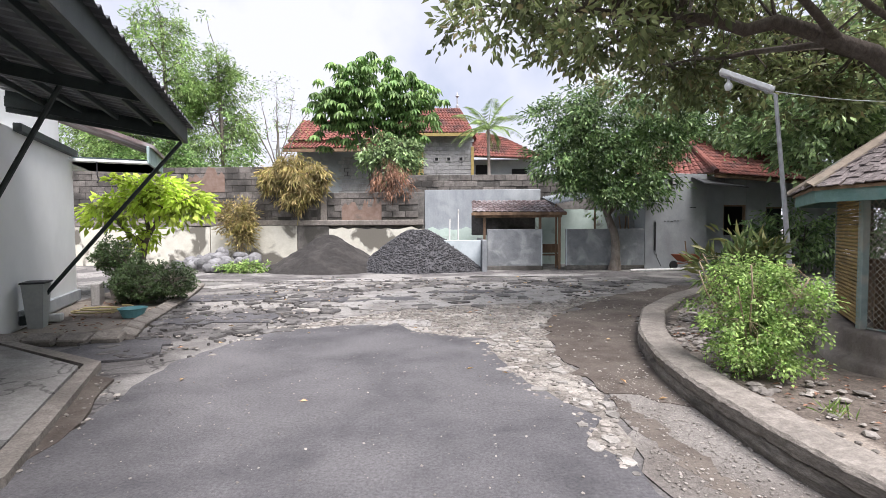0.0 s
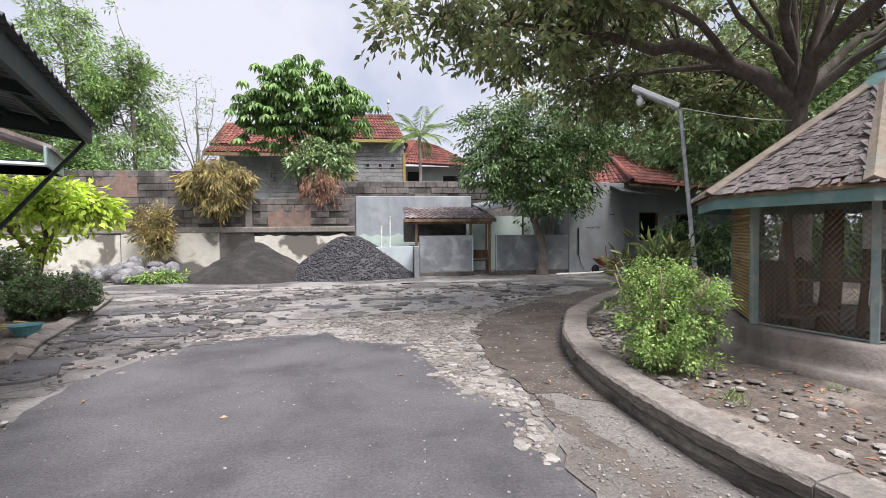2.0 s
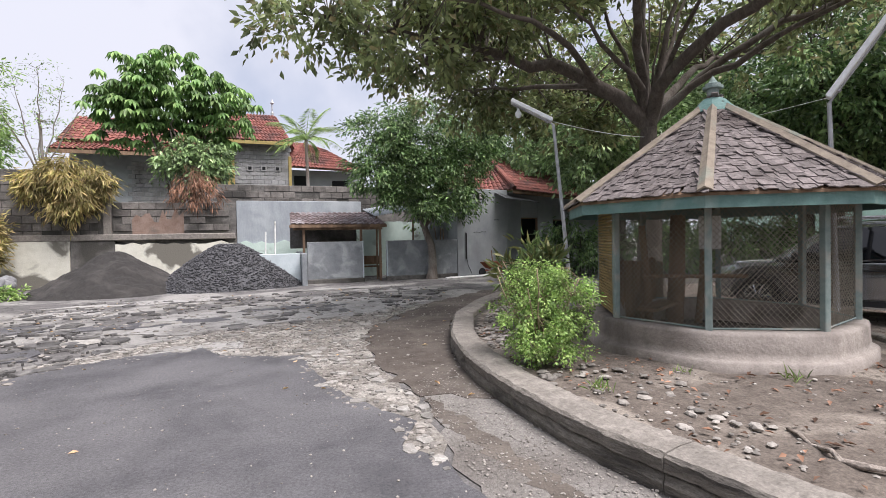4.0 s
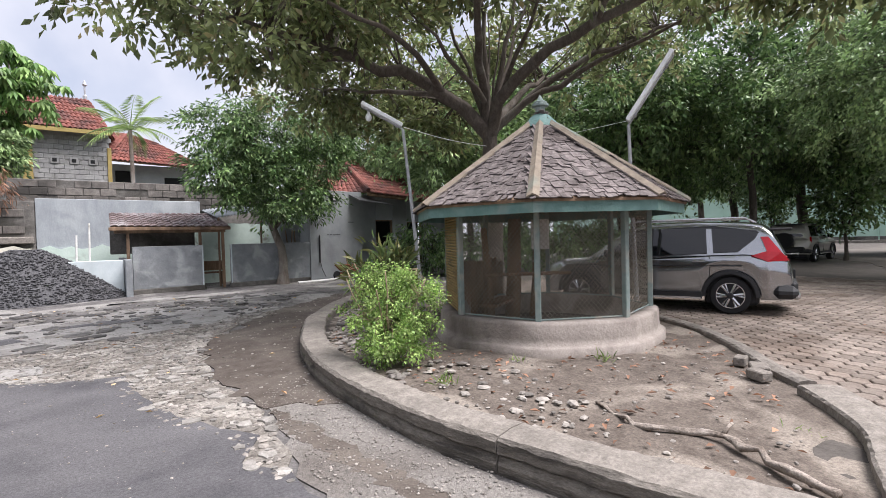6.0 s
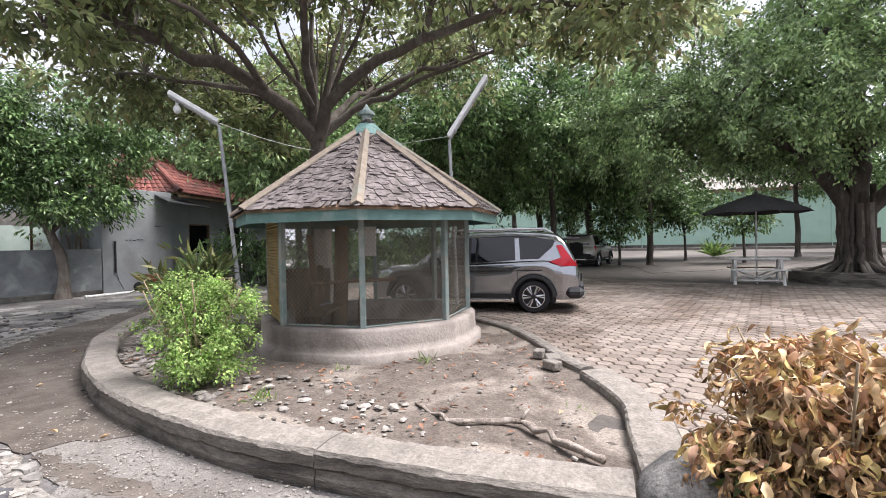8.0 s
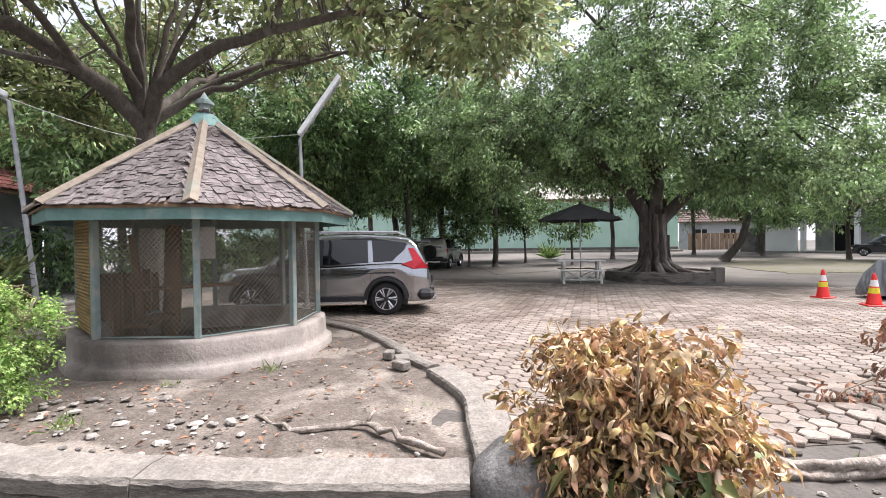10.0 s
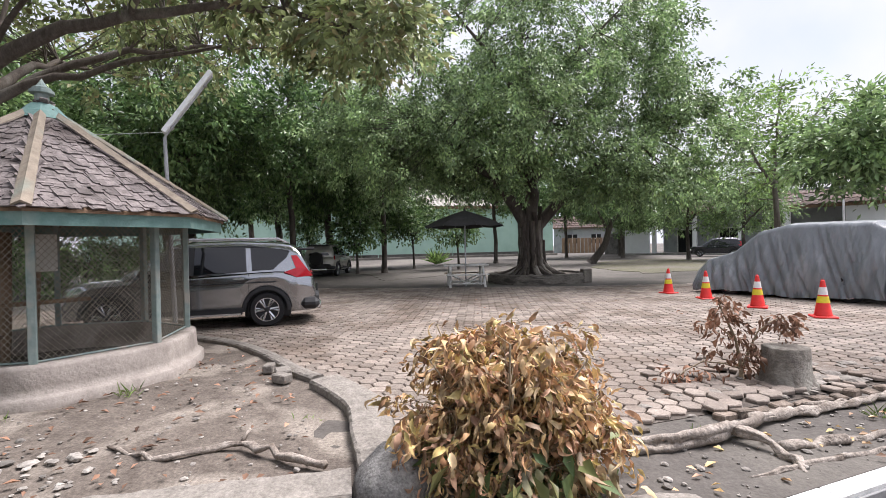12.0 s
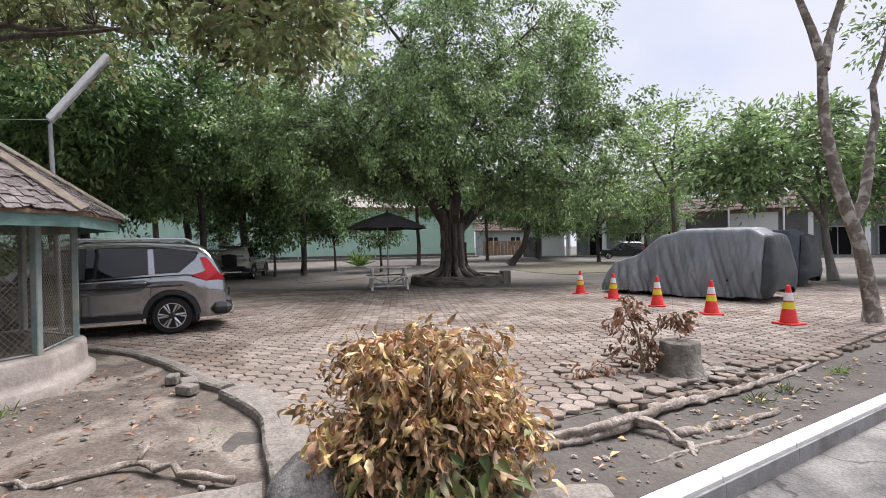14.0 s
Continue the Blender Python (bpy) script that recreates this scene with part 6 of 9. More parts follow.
M_BEIGE = surf("champagne_paint", (0.36, 0.345, 0.315), (0.39, 0.375, 0.34), 30, rough=0.32, bump=0, metal=0.4, coat=0.6)
M_DARKCAR = surf("dark_car_paint", (0.025, 0.028, 0.034), (0.03, 0.033, 0.04), 30, rough=0.25, bump=0, metal=0.4, coat=0.6)
MPV = dict(wb=2.74, x0=-0.93, x1=3.62, hw=0.885, r=0.33, low=0.27, tumble=0.25,
           belt=[(-0.93, 0.62), (-0.90, 0.82), (-0.84, 0.96), (-0.6, 1.04), (-0.2, 1.065), (0.3, 1.05), (1.3, 1.0), (2.4, 0.98), (3.2, 0.93), (3.5, 0.82), (3.62, 0.62)],
           roof=[(-0.82, 1.04), (-0.72, 1.26), (-0.62, 1.46), (-0.48, 1.56), (-0.2, 1.605), (0.6, 1.65), (1.3, 1.64), (1.7, 1.58), (2.0, 1.41), (2.5, 1.04)],
           plan=[(-0.93, 0.62), (-0.86, 0.76), (-0.6, 0.85), (0, 0.885), (2.4, 0.885), (3.1, 0.84), (3.45, 0.72), (3.62, 0.5)],
           glass=(-0.82, 2.5), ws=1.75,
           windows=[[(-0.12, 0.09), (0.26, 0.08), (0.3, 0.84), (-0.2, 0.82), (-0.42, 0.74), (-0.38, 0.56)], [(0.36, 0.07), (1.29, 0.06), (1.29, 0.86), (0.39, 0.85)], [(1.39, 0.06), (2.2, 0.06), (1.72, 0.84), (1.39, 0.86)]],
           pillars=[[(1.29, 0.05), (1.39, 0.05), (1.39, 0.88), (1.29, 0.88)], [(-0.44, 0.76), (0.3, 0.86), (1.72, 0.86), (1.66, 0.93), (0.3, 0.92), (-0.4, 0.82)]],
           lamps=[[(-0.46, 1.37), (-0.57, 1.37), (-0.76, 1.1), (-0.875, 0.955), (-0.56, 0.94), (-0.33, 1.045), (-0.55, 1.12)]],
           handles=(0.5, 1.5), seams=(0.32, 1.34, 2.3))
SUV = dict(wb=2.48, x0=-0.75, x1=3.2, hw=0.87, r=0.35, low=0.36, tumble=0.18,
           belt=[(-0.75, 0.95), (-0.7, 1.08), (0, 1.08), (2.0, 1.06), (2.9, 1.0), (3.15, 0.85), (3.2, 0.7)],
           roof=[(-0.72, 1.2), (-0.68, 1.62), (-0.5, 1.7), (0.8, 1.72), (1.3, 1.68), (1.95, 1.1)],
           plan=[(-0.75, 0.82), (-0.6, 0.86), (0, 0.87), (2.4, 0.87), (2.9, 0.84), (3.2, 0.7)],
           glass=(-0.71, 1.95), ws=1.4,
           windows=[[(-0.55, 0.12), (0.2, 0.12), (0.2, 0.88), (-0.5, 0.88)], [(0.32, 0.1), (0.95, 0.1), (0.95, 0.88), (0.32, 0.88)], [(1.05, 0.1), (1.7, 0.1), (1.3, 0.85), (1.05, 0.88)]],
           lights=[[(-0.7, -0.35), (-0.6, -0.35), (-0.6, 0.1), (-0.7, 0.1)]], handles=(0.45, 1.15), seams=(0.26, 1.0))
car("parked_car", (10.14, 4.36, 0.205), math.atan2(0.943, -0.33), "grey metallic people carrier parked on the hexagonal paving", M_SILVERGREY, MPV)
car("parked_car", (26.5, 8.55, 0.17), math.atan2(0.02, 1), "champagne off-road car with a spare wheel on its back", M_BEIGE, SUV, spare=True)
car("parked_car", (46.5, -23.5, 0.17), math.atan2(0.8, 0.35), "dark car parked before the white house", M_DARKCAR, MPV)


def covered_car(at, heading, label, mat_side, mat_end, seed):
    """A car under a loose cloth: the outline of a car, hanging folds, an uneven hem."""
    th = thing("covered_car", at, heading, label, "covered car", "covered cars")
    top = [(0, 1.15), (0.08, 1.7), (0.35, 1.88), (2.0, 1.9), (2.7, 1.74), (3.35, 1.22), (4.1, 1.0), (4.45, 0.68)]
    NX, NV = 190, 56

    def pt(x, v):
        s = abs(v)
        zt = lerp_tab(top, x)
        w = 0.93 - 0.16 * max(0, (x - 3.6) / 0.85) ** 2 - (0.1 if x < 0.05 else 0)
        z0 = 0.1 + 0.04 * math.sin(x * 2.1 + seed) + 0.04 * noise.noise(Vector((x * 3, v, seed)))
        if s < 0.42:
            y, z = w * 0.66 * s / 0.42, zt - 0.06 * (s / 0.42) ** 2
        else:
            u = (s - 0.42) / 0.58
            y, z = w * (0.66 + 0.34 * math.sin(min(1, u * 1.1) * math.pi / 2)) - 0.04 * u * u, zt - 0.06 - (zt - 0.06 - z0) * u
            f = noise.noise(Vector((x * 3.2 + z * 0.9, seed, z * 0.5))) * 0.12 + (0.35 - abs(noise.noise(Vector((x * 6.5 - z * 2.2, seed + 4, z * 0.5))))) * 0.2 + (0.3 - abs(noise.noise(Vector((x * 11 + z * 3.0, seed + 9, z * 0.7))))) * 0.08
            y += f * min(1, u * 1.6)
        z += 0.012 * noise.noise(Vector((x * 5, y * 5, seed)))
        return (x, math.copysign(y, v), z)
    xs = np.linspace(0.0, 4.45, NX)
    vsn = np.linspace(-1, 1, NV)
    b = Build()
    b.add([pt(float(x), float(v)) for x in xs for v in vsn], [(i * NV + k, i * NV + k + 1, (i + 1) * NV + k + 1, (i + 1) * NV + k) for i in range(NX - 1) for k in range(NV - 1)])
    b.f.append(tuple((NX - 1) * NV + k for k in range(NV)))
    part("cover", b, mat_side, th, "grey cloth with hanging folds", smooth=True)
    # end panel of darker cloth
    e = Build()
    rings = []
    for d, sc in ((0.03, 1.012), (-0.03, 1.0), (-0.09, 0.93), (-0.12, 0.7)):
        ring = []
        for v in vsn:
            p = pt(0.1, float(v))
            f = 0.03 * noise.noise(Vector((p[1] * 5, p[2] * 1.2, seed)))
            ring.append((d + (f if d < 0 else 0) - 0.12 * max(0, 1 - abs(p[2] - 0.7)) * (1 if d < 0 else 0), p[1] * sc, 0.75 + (p[2] - 0.75) * sc))
        rings.append(ring)
    e.add([p for r in rings for p in r], [(i * NV + k, i * NV + k + 1, (i + 1) * NV + k + 1, (i + 1) * NV + k) for i in range(3) for k in range(NV - 1)] + [tuple(3 * NV + k for k in range(NV))])
    part("end_panel", e, mat_end, th, "darker cloth end panel", smooth=True)
    for x in (0.75, 3.4):
        for sg in (1, -1):
            wheel(th, x, sg * 0.74, 0.31, sg)


# the paler upright streaks paint light on the creases of the folds
M_CLOTH = surf("grey_car_cover", (0.17, 0.188, 0.205), (0.22, 0.24, 0.258), 3.5, (0.3, 0.32, 0.338), 1.6, (0.54, 0.7), 0.36, 0.5, 9, stretch=(2.2, 2.2, 0.35))
M_CLOTH2 = surf("dark_car_cover", (0.028, 0.034, 0.038), (0.045, 0.052, 0.058), 5, rough=0.55, bump=0.15, bump_scale=25)
M_CLOTH3 = surf("blue_grey_car_cover", (0.06, 0.072, 0.09), (0.085, 0.1, 0.12), 5, rough=0.55, bump=0.15, bump_scale=25)
CC = Vector((0.82, 0.572))
CR = Vector((0.572, -0.82))
T0 = Vector((11.1, -8.75)) + CR * 0.9
covered_car((T0.x, T0.y, 0.19), math.atan2(CC.y, CC.x), "car under a loose grey cloth cover", M_CLOTH, M_CLOTH2, 1.0)
T1 = Vector((15.6, -14.2)) - CR * 0.9
covered_car((T1.x, T1.y, 0.19), math.atan2(CC.y, CC.x), "car under a dark blue-grey cloth cover", M_CLOTH3, M_CLOTH2, 7.0)

# ---- traffic cones ----
M_CONERED = plain("cone_red", (0.72, 0.035, 0.03), 0.45)
M_CONEYEL = plain("cone_yellow", (0.75, 0.62, 0.04), 0.4)
M_CONEWHT = plain("cone_white", (0.78, 0.78, 0.78), 0.4)


def cone():
    th = thing("traffic_cone", (14.41, -5.44, 0.2), 0, "red traffic cone with white and yellow bands", "traffic cone", "traffic cones")
    part("base", Build().box((0, 0, 0.02), (0.38, 0.38, 0.04), 0.4, 0.012), M_CONERED, th)
    part("body", Build().lathe([(0.155, 0.035), (0.14, 0.06), (0.035, 0.68), (0.03, 0.695), (0.016, 0.7)], 24), M_CONERED, th, smooth=True)
    for z0, z1, m, lab in ((0.28, 0.40, M_CONEYEL, "yellow band"), (0.43, 0.57, M_CONEWHT, "white reflective band")):
        rr = lambda z: 0.1400 - (z - 0.06) * 0.1694 + 0.0035
        part("band", Build().lathe([(rr(z0) - 0.006, z0), (rr(z0), z0), (rr(z1), z1), (rr(z1) - 0.006, z1)], 24), m, th, lab, smooth=False)
    part("loop", Build().tube([(-0.018, 0, 0.69), (-0.012, 0, 0.72), (0.012, 0, 0.72), (0.018, 0, 0.69)], 0.006, 6), M_CONERED, th)
    return th


first = cone()
for x, y in ((12.95, -5.81), (11.2, -6.1), (9.71, -6.45), (8.3, -6.96)):
    copy_thing(first, Matrix.Translation((x, y, 0.2)) @ Matrix.Rotation(x * 3, 4, "Z"))


# ---- picnic table and umbrella ----
def picnic():
    th = thing("picnic_table", (17.9, 0.42, 0.2), radians(97), "white painted picnic table with attached benches", "table")
    for i in range(5):
        part("top_board", Build().box((0, -0.3 + i * 0.15, 0.78), (1.62, 0.14, 0.05), 0, 0.006), M_WHITE, th)
    for sg in (1, -1):
        part("bench", Build().box((0, sg * 0.72, 0.46), (1.5, 0.25, 0.035), 0, 0.006), M_WHITE if sg > 0 else M_WOOD, th, "attached bench board")
        for e in (-0.62, 0.62):
            part("leg", Build().tube([(e, sg * 0.66, 0), (e * 0.94, sg * 0.3, 0.77)], 0.045, 6), M_WHITE, th)
        part("diagonal", Build().tube([(-0.55, sg * 0.42, 0.45), (0.0, sg * 0.55, 0.15)], 0.032, 6), M_WHITE, th)
        part("diagonal", Build().tube([(0.55, sg * 0.42, 0.45), (0.0, sg * 0.55, 0.15)], 0.032, 6), M_WHITE, th)
        part("rail", Build().tube([(-0.62, sg * 0.6, 0.14), (0.62, sg * 0.6, 0.14)], 0.03, 6), M_WHITE, th)
    for e in (-0.6, 0.6):
        part("bearer", Build().box((e, 0, 0.42), (0.05, 1.6, 0.06), 0, 0.006), M_WHITE, th)
    um = thing("parasol", (17.9, 0.42, 0.2), 0.3, "black fabric parasol standing through the picnic table", "parasol")
    part("pole", Build().tube([(0, 0, 0), (0, 0, 2.75)], 0.025, 10), M_STEEL, um)
    n = 8
    vs, fs = [], []
    for r, z in ((0.03, 2.78), (0.5, 2.62), (1.0, 2.44), (1.5, 2.2)):
        for k in range(n * 2):
            a = math.pi * k / n
            q = r * (1.0 if k % 2 == 0 else 0.955)
            vs.append((q * math.cos(a), q * math.sin(a), z - (0.0 if k % 2 == 0 else 0.03 * r)))
    m = n * 2
    for i in range(3):
        for k in range(m):
            fs.append((i * m + k, i * m + (k + 1) % m, (i + 1) * m + (k + 1) % m, (i + 1) * m + k))
    top = [tuple(v) for v in vs]
    b = Build().add(top, fs).add([(v[0], v[1], v[2] - 0.012) for v in top], fs)
    part("canopy", b, M_PARASOL, um, "black fabric canopy", fix=False)
    for k in range(n):
        a = 2 * math.pi * k / n
        part("rib", Build().tube([(0.03, 0, 2.76), (1.5 * math.cos(a), 1.5 * math.sin(a), 2.19)], 0.008, 5), M_STEEL, um)
    part("hub", Build().lathe([(0.05, 2.74), (0.05, 2.8), (0.015, 2.88)], 10), M_BLACK, um)


M_PARASOL = surf("parasol_cloth", (0.028, 0.027, 0.028), (0.045, 0.044, 0.045), 6, rough=0.85, bump=0.1)
picnic()


# ---- lamp poles ----
def street_lamp(base, bend, tip, label, bulb):
    th = thing("street_lamp", base, 0, label, "street lamp")
    bx, tx = Vector(bend) - Vector(base), Vector(tip) - Vector(base)
    part("pole", Build().tube([(0, 0, 0), bx * 0.5, bx], [0.042, 0.036, 0.03], 10), M_STEEL, th)
    d = (tx - bx).normalized()
    part("arm", Build().tube([bx, tx], 0.018, 8), M_STEEL, th)
    side = d.cross(Vector((0, 0, 1))).normalized()
    up = side.cross(d)
    m = Matrix((d, side, up)).transposed().to_4x4()
    L = (tx - bx).length
    h = part("housing", Build().box((bx + tx) / 2 + up * 0.05 + d * 0.05, (L, 0.25, 0.08), 0, 0.012, m), M_LAMPWHITE, th, "white tube lamp housing")
    part("tube", Build().tube([bx * 0.9 + tx * 0.1 + up * 0.015, tx + up * 0.015], 0.016, 8), M_LAMPWHITE, h)
    for k in (0.15, 0.85):
        part("clamp", Build().box(bx.lerp(tx, k) + up * 0.025, (0.06, 0.13, 0.1), 0, 0.008, m), M_STEEL, th)
    if bulb:
        e = bx.lerp(tx, 0.86)
        part("bulb", Build().lathe([(0.02, 0), (0.025, -0.06), (0.06, -0.11), (0.065, -0.15), (0.045, -0.2), (0.01, -0.22)], 14, e), M_LAMPWHITE, th, "white bulb hanging from the arm", smooth=True)


street_lamp((5.58, 8.3, 0.2), (5.31, 8.48, 3.9), (4.63, 8.87, 4.34), "slanting steel pole with white tube lamp and bulb", True)
street_lamp((8.05, 5.1, 0.2), (7.95, 5.15, 3.62), (8.3, 4.5, 4.72), "bent steel pole with raised white tube lamp", False)
solid("cable", Build().tube(spline([(5.31, 8.48, 3.95), (6.4, 8.75, 3.9), (7.4, 9.05, 3.92), (8.4, 9.4, 4.0)], 0.3), 0.008, 5), M_LAMPWHITE, "pale cable strung from the lamp to the tree", "cable")
solid("cable", Build().tube(spline([(8.5, 9.45, 3.9), (8.2, 7.2, 3.78), (7.95, 5.15, 3.7)], 0.3), 0.005, 5), M_LAMPWHITE, "pale cable strung from the tree to the lamp", "cable")


# ---- heaps ----
def heap_mesh(cx, cy, rx, ry, h, seed, n=44, sharp=1.15, rough=0.06, skew=0.0):
    b, idx = Build(), {}
    for j in range(-n, n + 1):
        for i in range(-n, n + 1):
            u, v = i / n * 1.05, j / n * 1.05
            a = math.atan2(v, u)
            edge = 1 + 0.1 * noise.noise(Vector((math.cos(a) * 1.5, math.sin(a) * 1.5, seed)))
            r = math.hypot(u, v) / edge
            if r > 1.04:
                continue
            p = Vector((cx + u * rx + skew * (1 - min(r, 1)), cy + v * ry, 0))
            z = h * max(0, 1 - r ** sharp) ** 1.0 + rough * noise.noise(p * 1.6) * (1 - r * 0.7) + rough * 0.5 * noise.noise(p * 5)
            z = h * 0.93 - abs(h * 0.93 - z) * 0.35 if z > h * 0.93 else z
            idx[i, j] = len(b.v)
            b.v.append((p.x, p.y, max(-0.02, z - 0.01) if r < 1 else -0.02))
    for i, j in list(idx):
        q = [idx.get(k) for k in ((i, j), (i + 1, j), (i + 1, j + 1), (i, j + 1))]
        if None not in q:
            b.f.append(tuple(q))
    return b


solid("sand_heap", heap_mesh(-5.25, 20.6, 2.7, 2.3, 1.6, 3, rough=0.16, sharp=1.0), M_SAND, "heap of dark grey sand against the wall", "sand heap", smooth=True)


def gravel():
    b0 = heap_mesh(-1.45, 20.2, 2.6, 1.7, 1.78, 9, rough=0.04, sharp=1.35)
    core = solid("gravel_heap", b0, M_GRAVEL, "heap of dark crushed stone", "gravel heap")
    rnd = random.Random(5)
    st = Build()
    for _ in range(9000):
        p = b0.v[rnd.randrange(len(b0.v))]
        if p[1] > 20.9:
            continue
        vs, fs = stone_shape(rnd, rnd.uniform(0.05, 0.095), 0.75)
        ox, oy = rnd.uniform(-0.04, 0.04), rnd.uniform(-0.04, 0.04)
        st.add([(v[0] + p[0] + ox, v[1] + p[1] + oy, v[2] + p[2] + 0.015) for v in vs], fs)
    part("loose_stones", st, M_GRAVEL, core, kind="stuff", fix=False)


gravel()
rnd = random.Random(21)
rock_shapes = []
for i in range(6):
    vs, fs = stone_shape(rnd, 1.0, 0.75)
    bb = Build().add(vs, fs)
    me = bb.mesh("rock", M_ROCK)
    bm = bmesh.new()
    bm.from_mesh(me)
    bmesh.ops.subdivide_edges(bm, edges=bm.edges, cuts=1, smooth=0.7)
    bm.to_mesh(me)
    bm.free()
    rock_shapes.append(me)
for i in range(44):
    x, y = rnd.uniform(-11.6, -8.2), rnd.uniform(19.2, 21.6)
    h = max(0, (y - 19.0) * 0.26 * (1 - abs(x + 9.9) / 2.4))
    s = rnd.uniform(0.35, 0.62)
    ob = tagged(new("rock", rock_shapes[i % 6]), "grey river rock in the pile by the wall", "rock", "pile of rocks")
    ob.matrix_world = Matrix.Translation((x, y, h + s * 0.22)) @ Matrix.Rotation(rnd.uniform(0, 6), 4, "Z") @ Matrix.Scale(s, 4)
# boulder at the corner of the kerb
M_BOULDER = surf("boulder_stone", (0.15, 0.145, 0.138), (0.31, 0.3, 0.285), 9, (0.2, 0.19, 0.175), 3, (0.5, 0.66), 0.95, 0.8, 40, speck=0.45)
vs, fs = [], []
for i in range(19):
    for k in range(32):
        th_, ph = math.pi * i / 18, 2 * math.pi * k / 32
        d = Vector((math.sin(th_) * math.cos(ph), math.sin(th_) * math.sin(ph), math.cos(th_)))
        q = 1 + 0.1 * noise.noise(d * 1.6) + 0.03 * noise.noise(d * 6)
        vs.append((d.x * 0.3 * q, d.y * 0.27 * q, d.z * 0.29 * q))
for i in range(18):
    for k in range(32):
        fs.append((i * 32 + k, i * 32 + (k + 1) % 32, (i + 1) * 32 + (k + 1) % 32, (i + 1) * 32 + k))
ob = solid("boulder", Build().add(vs, fs), M_BOULDER, "rounded grey boulder at the corner of the kerb", "boulder", smooth=True)
ob.matrix_world = Matrix.Translation((3.2, 0.5, 0.16)) @ Matrix.Rotation(0.6, 4, "Z")


# ---- small things by the white building and the grey house ----
def bin_():
    th = thing("waste_bin", (-6.95, 8.15, 0.1), radians(-65), "tall grey plastic waste bin against the wall", "waste bin")
    part("body", Build().hull([(-0.13, -0.1, 0), (0.13, -0.1, 0), (0.13, 0.1, 0), (-0.13, 0.1, 0)], [(-0.2, -0.15, 0.74), (0.2, -0.15, 0.74), (0.2, 0.15, 0.74), (-0.2, 0.15, 0.74)]), M_GREYPLASTIC, th)
    part("lid", Build().box((0, 0, 0.755), (0.44, 0.34, 0.03), 0, 0.01), M_BLACK, th, "dark flat rim")


M_GREYPLASTIC = plain("grey_plastic", (0.34, 0.36, 0.35), 0.5)
M_TEALPLASTIC = plain("teal_plastic", (0.13, 0.33, 0.36), 0.4)
M_HOSE = plain("yellow_hose", (0.5, 0.42, 0.2), 0.5)
M_RUST = surf("rusty_red_paint", (0.26, 0.07, 0.035), (0.36, 0.12, 0.06), 12, (0.16, 0.07, 0.045), 4, rough=0.7)
bin_()
solid("basin", Build().lathe([(0.16, 0.0), (0.22, 0.14), (0.25, 0.17), (0.235, 0.17), (0.205, 0.13), (0.15, 0.03)], 20, (-5.95, 9.05, 0.11)), M_TEALPLASTIC, "teal plastic basin on the planter", "basin")
hose = [(-7.0 + 0.42 * math.cos(a) * (1 + 0.05 * math.sin(3 * a)) + 0.03 * a, 9.35 + 0.26 * math.sin(a), 0.135 + 0.008 * a) for a in np.linspace(0, 14, 70)]
solid("hose", Build().tube(hose, 0.018, 6), M_HOSE, "coiled yellow garden hose on the planter", "hose")
solid("box", Build().box((-7.05, 8.62, 0.18), (0.22, 0.16, 0.14), 0.4, 0.02), M_WHITE, "small white container by the wall", "box")
solid("kerb_post", Build().box((-7.75, 10.6, 0.33), (0.16, 0.5, 0.5), 0.45, 0.02), M_CONC_LIGHT, "short cement block in the planter", "block")


def barrow():
    th = thing("wheelbarrow", (9.5, 20.1, 0), 0.25, "rusty red wheelbarrow by the grey house", "wheelbarrow")
    part("tray", Build().hull([(-0.28, -0.22, 0.35), (0.3, -0.22, 0.35), (0.3, 0.22, 0.35), (-0.28, 0.22, 0.35)], [(-0.5, -0.34, 0.62), (0.52, -0.34, 0.62), (0.52, 0.34, 0.62), (-0.5, 0.34, 0.62)]), M_RUST, th)
    for sg in (1, -1):
        part("handle", Build().tube([(-0.55, sg * 0.12, 0.25), (0.2, sg * 0.25, 0.33), (0.95, sg * 0.3, 0.6)], 0.02, 6), M_RUST, th)
        part("leg", Build().tube([(0.25, sg * 0.25, 0.35), (0.35, sg * 0.25, 0.0)], 0.02, 6), M_RUST, th)
    w = part("wheel", Build().lathe([(0.03, -0.04), (0.17, -0.04), (0.19, 0), (0.17, 0.04), (0.03, 0.04)], 18), M_TYRE, th)
    w.matrix_basis = Matrix.Translation((-0.62, 0, 0.19)) @ Matrix.Rotation(math.pi / 2, 4, "X")
    part("tool", Build().tube([(0, 0, 0.5), (-0.05, 0.05, 1.15)], 0.025, 6), M_WOOD, th, "tool leaning in the tray")


barrow()
solid("pipe", Build().tube(spline([(6.9, 19.2, 0.05), (8.4, 19.5, 0.05), (10.0, 20.0, 0.06), (11.2, 20.3, 0.07)], 0.4), 0.055, 8), M_WHITE, "long white pipe lying on the ground", "pipe")
for x, t in ((7.05, 0.35), (7.35, 0.15), (7.2, -0.1)):
    solid("stick", Build().tube([(x, 20.6, 0), (x + t, 21.15, 2.2)], 0.025, 6), M_WOOD, "long pole leaning on the side wall", "pole")
for x, y, s, a in ((5.72, 2.28, 1.0, 0.5), (5.5, 2.2, 0.8, 1.1), (5.95, 2.55, 0.7, 0.2)):
    solid("brick", Build().box((x, y, 0.245), (0.26 * s, 0.17 * s, 0.1), a, 0.012), M_KERB, "loose broken brick beside the kerb", "brick", "loose bricks")


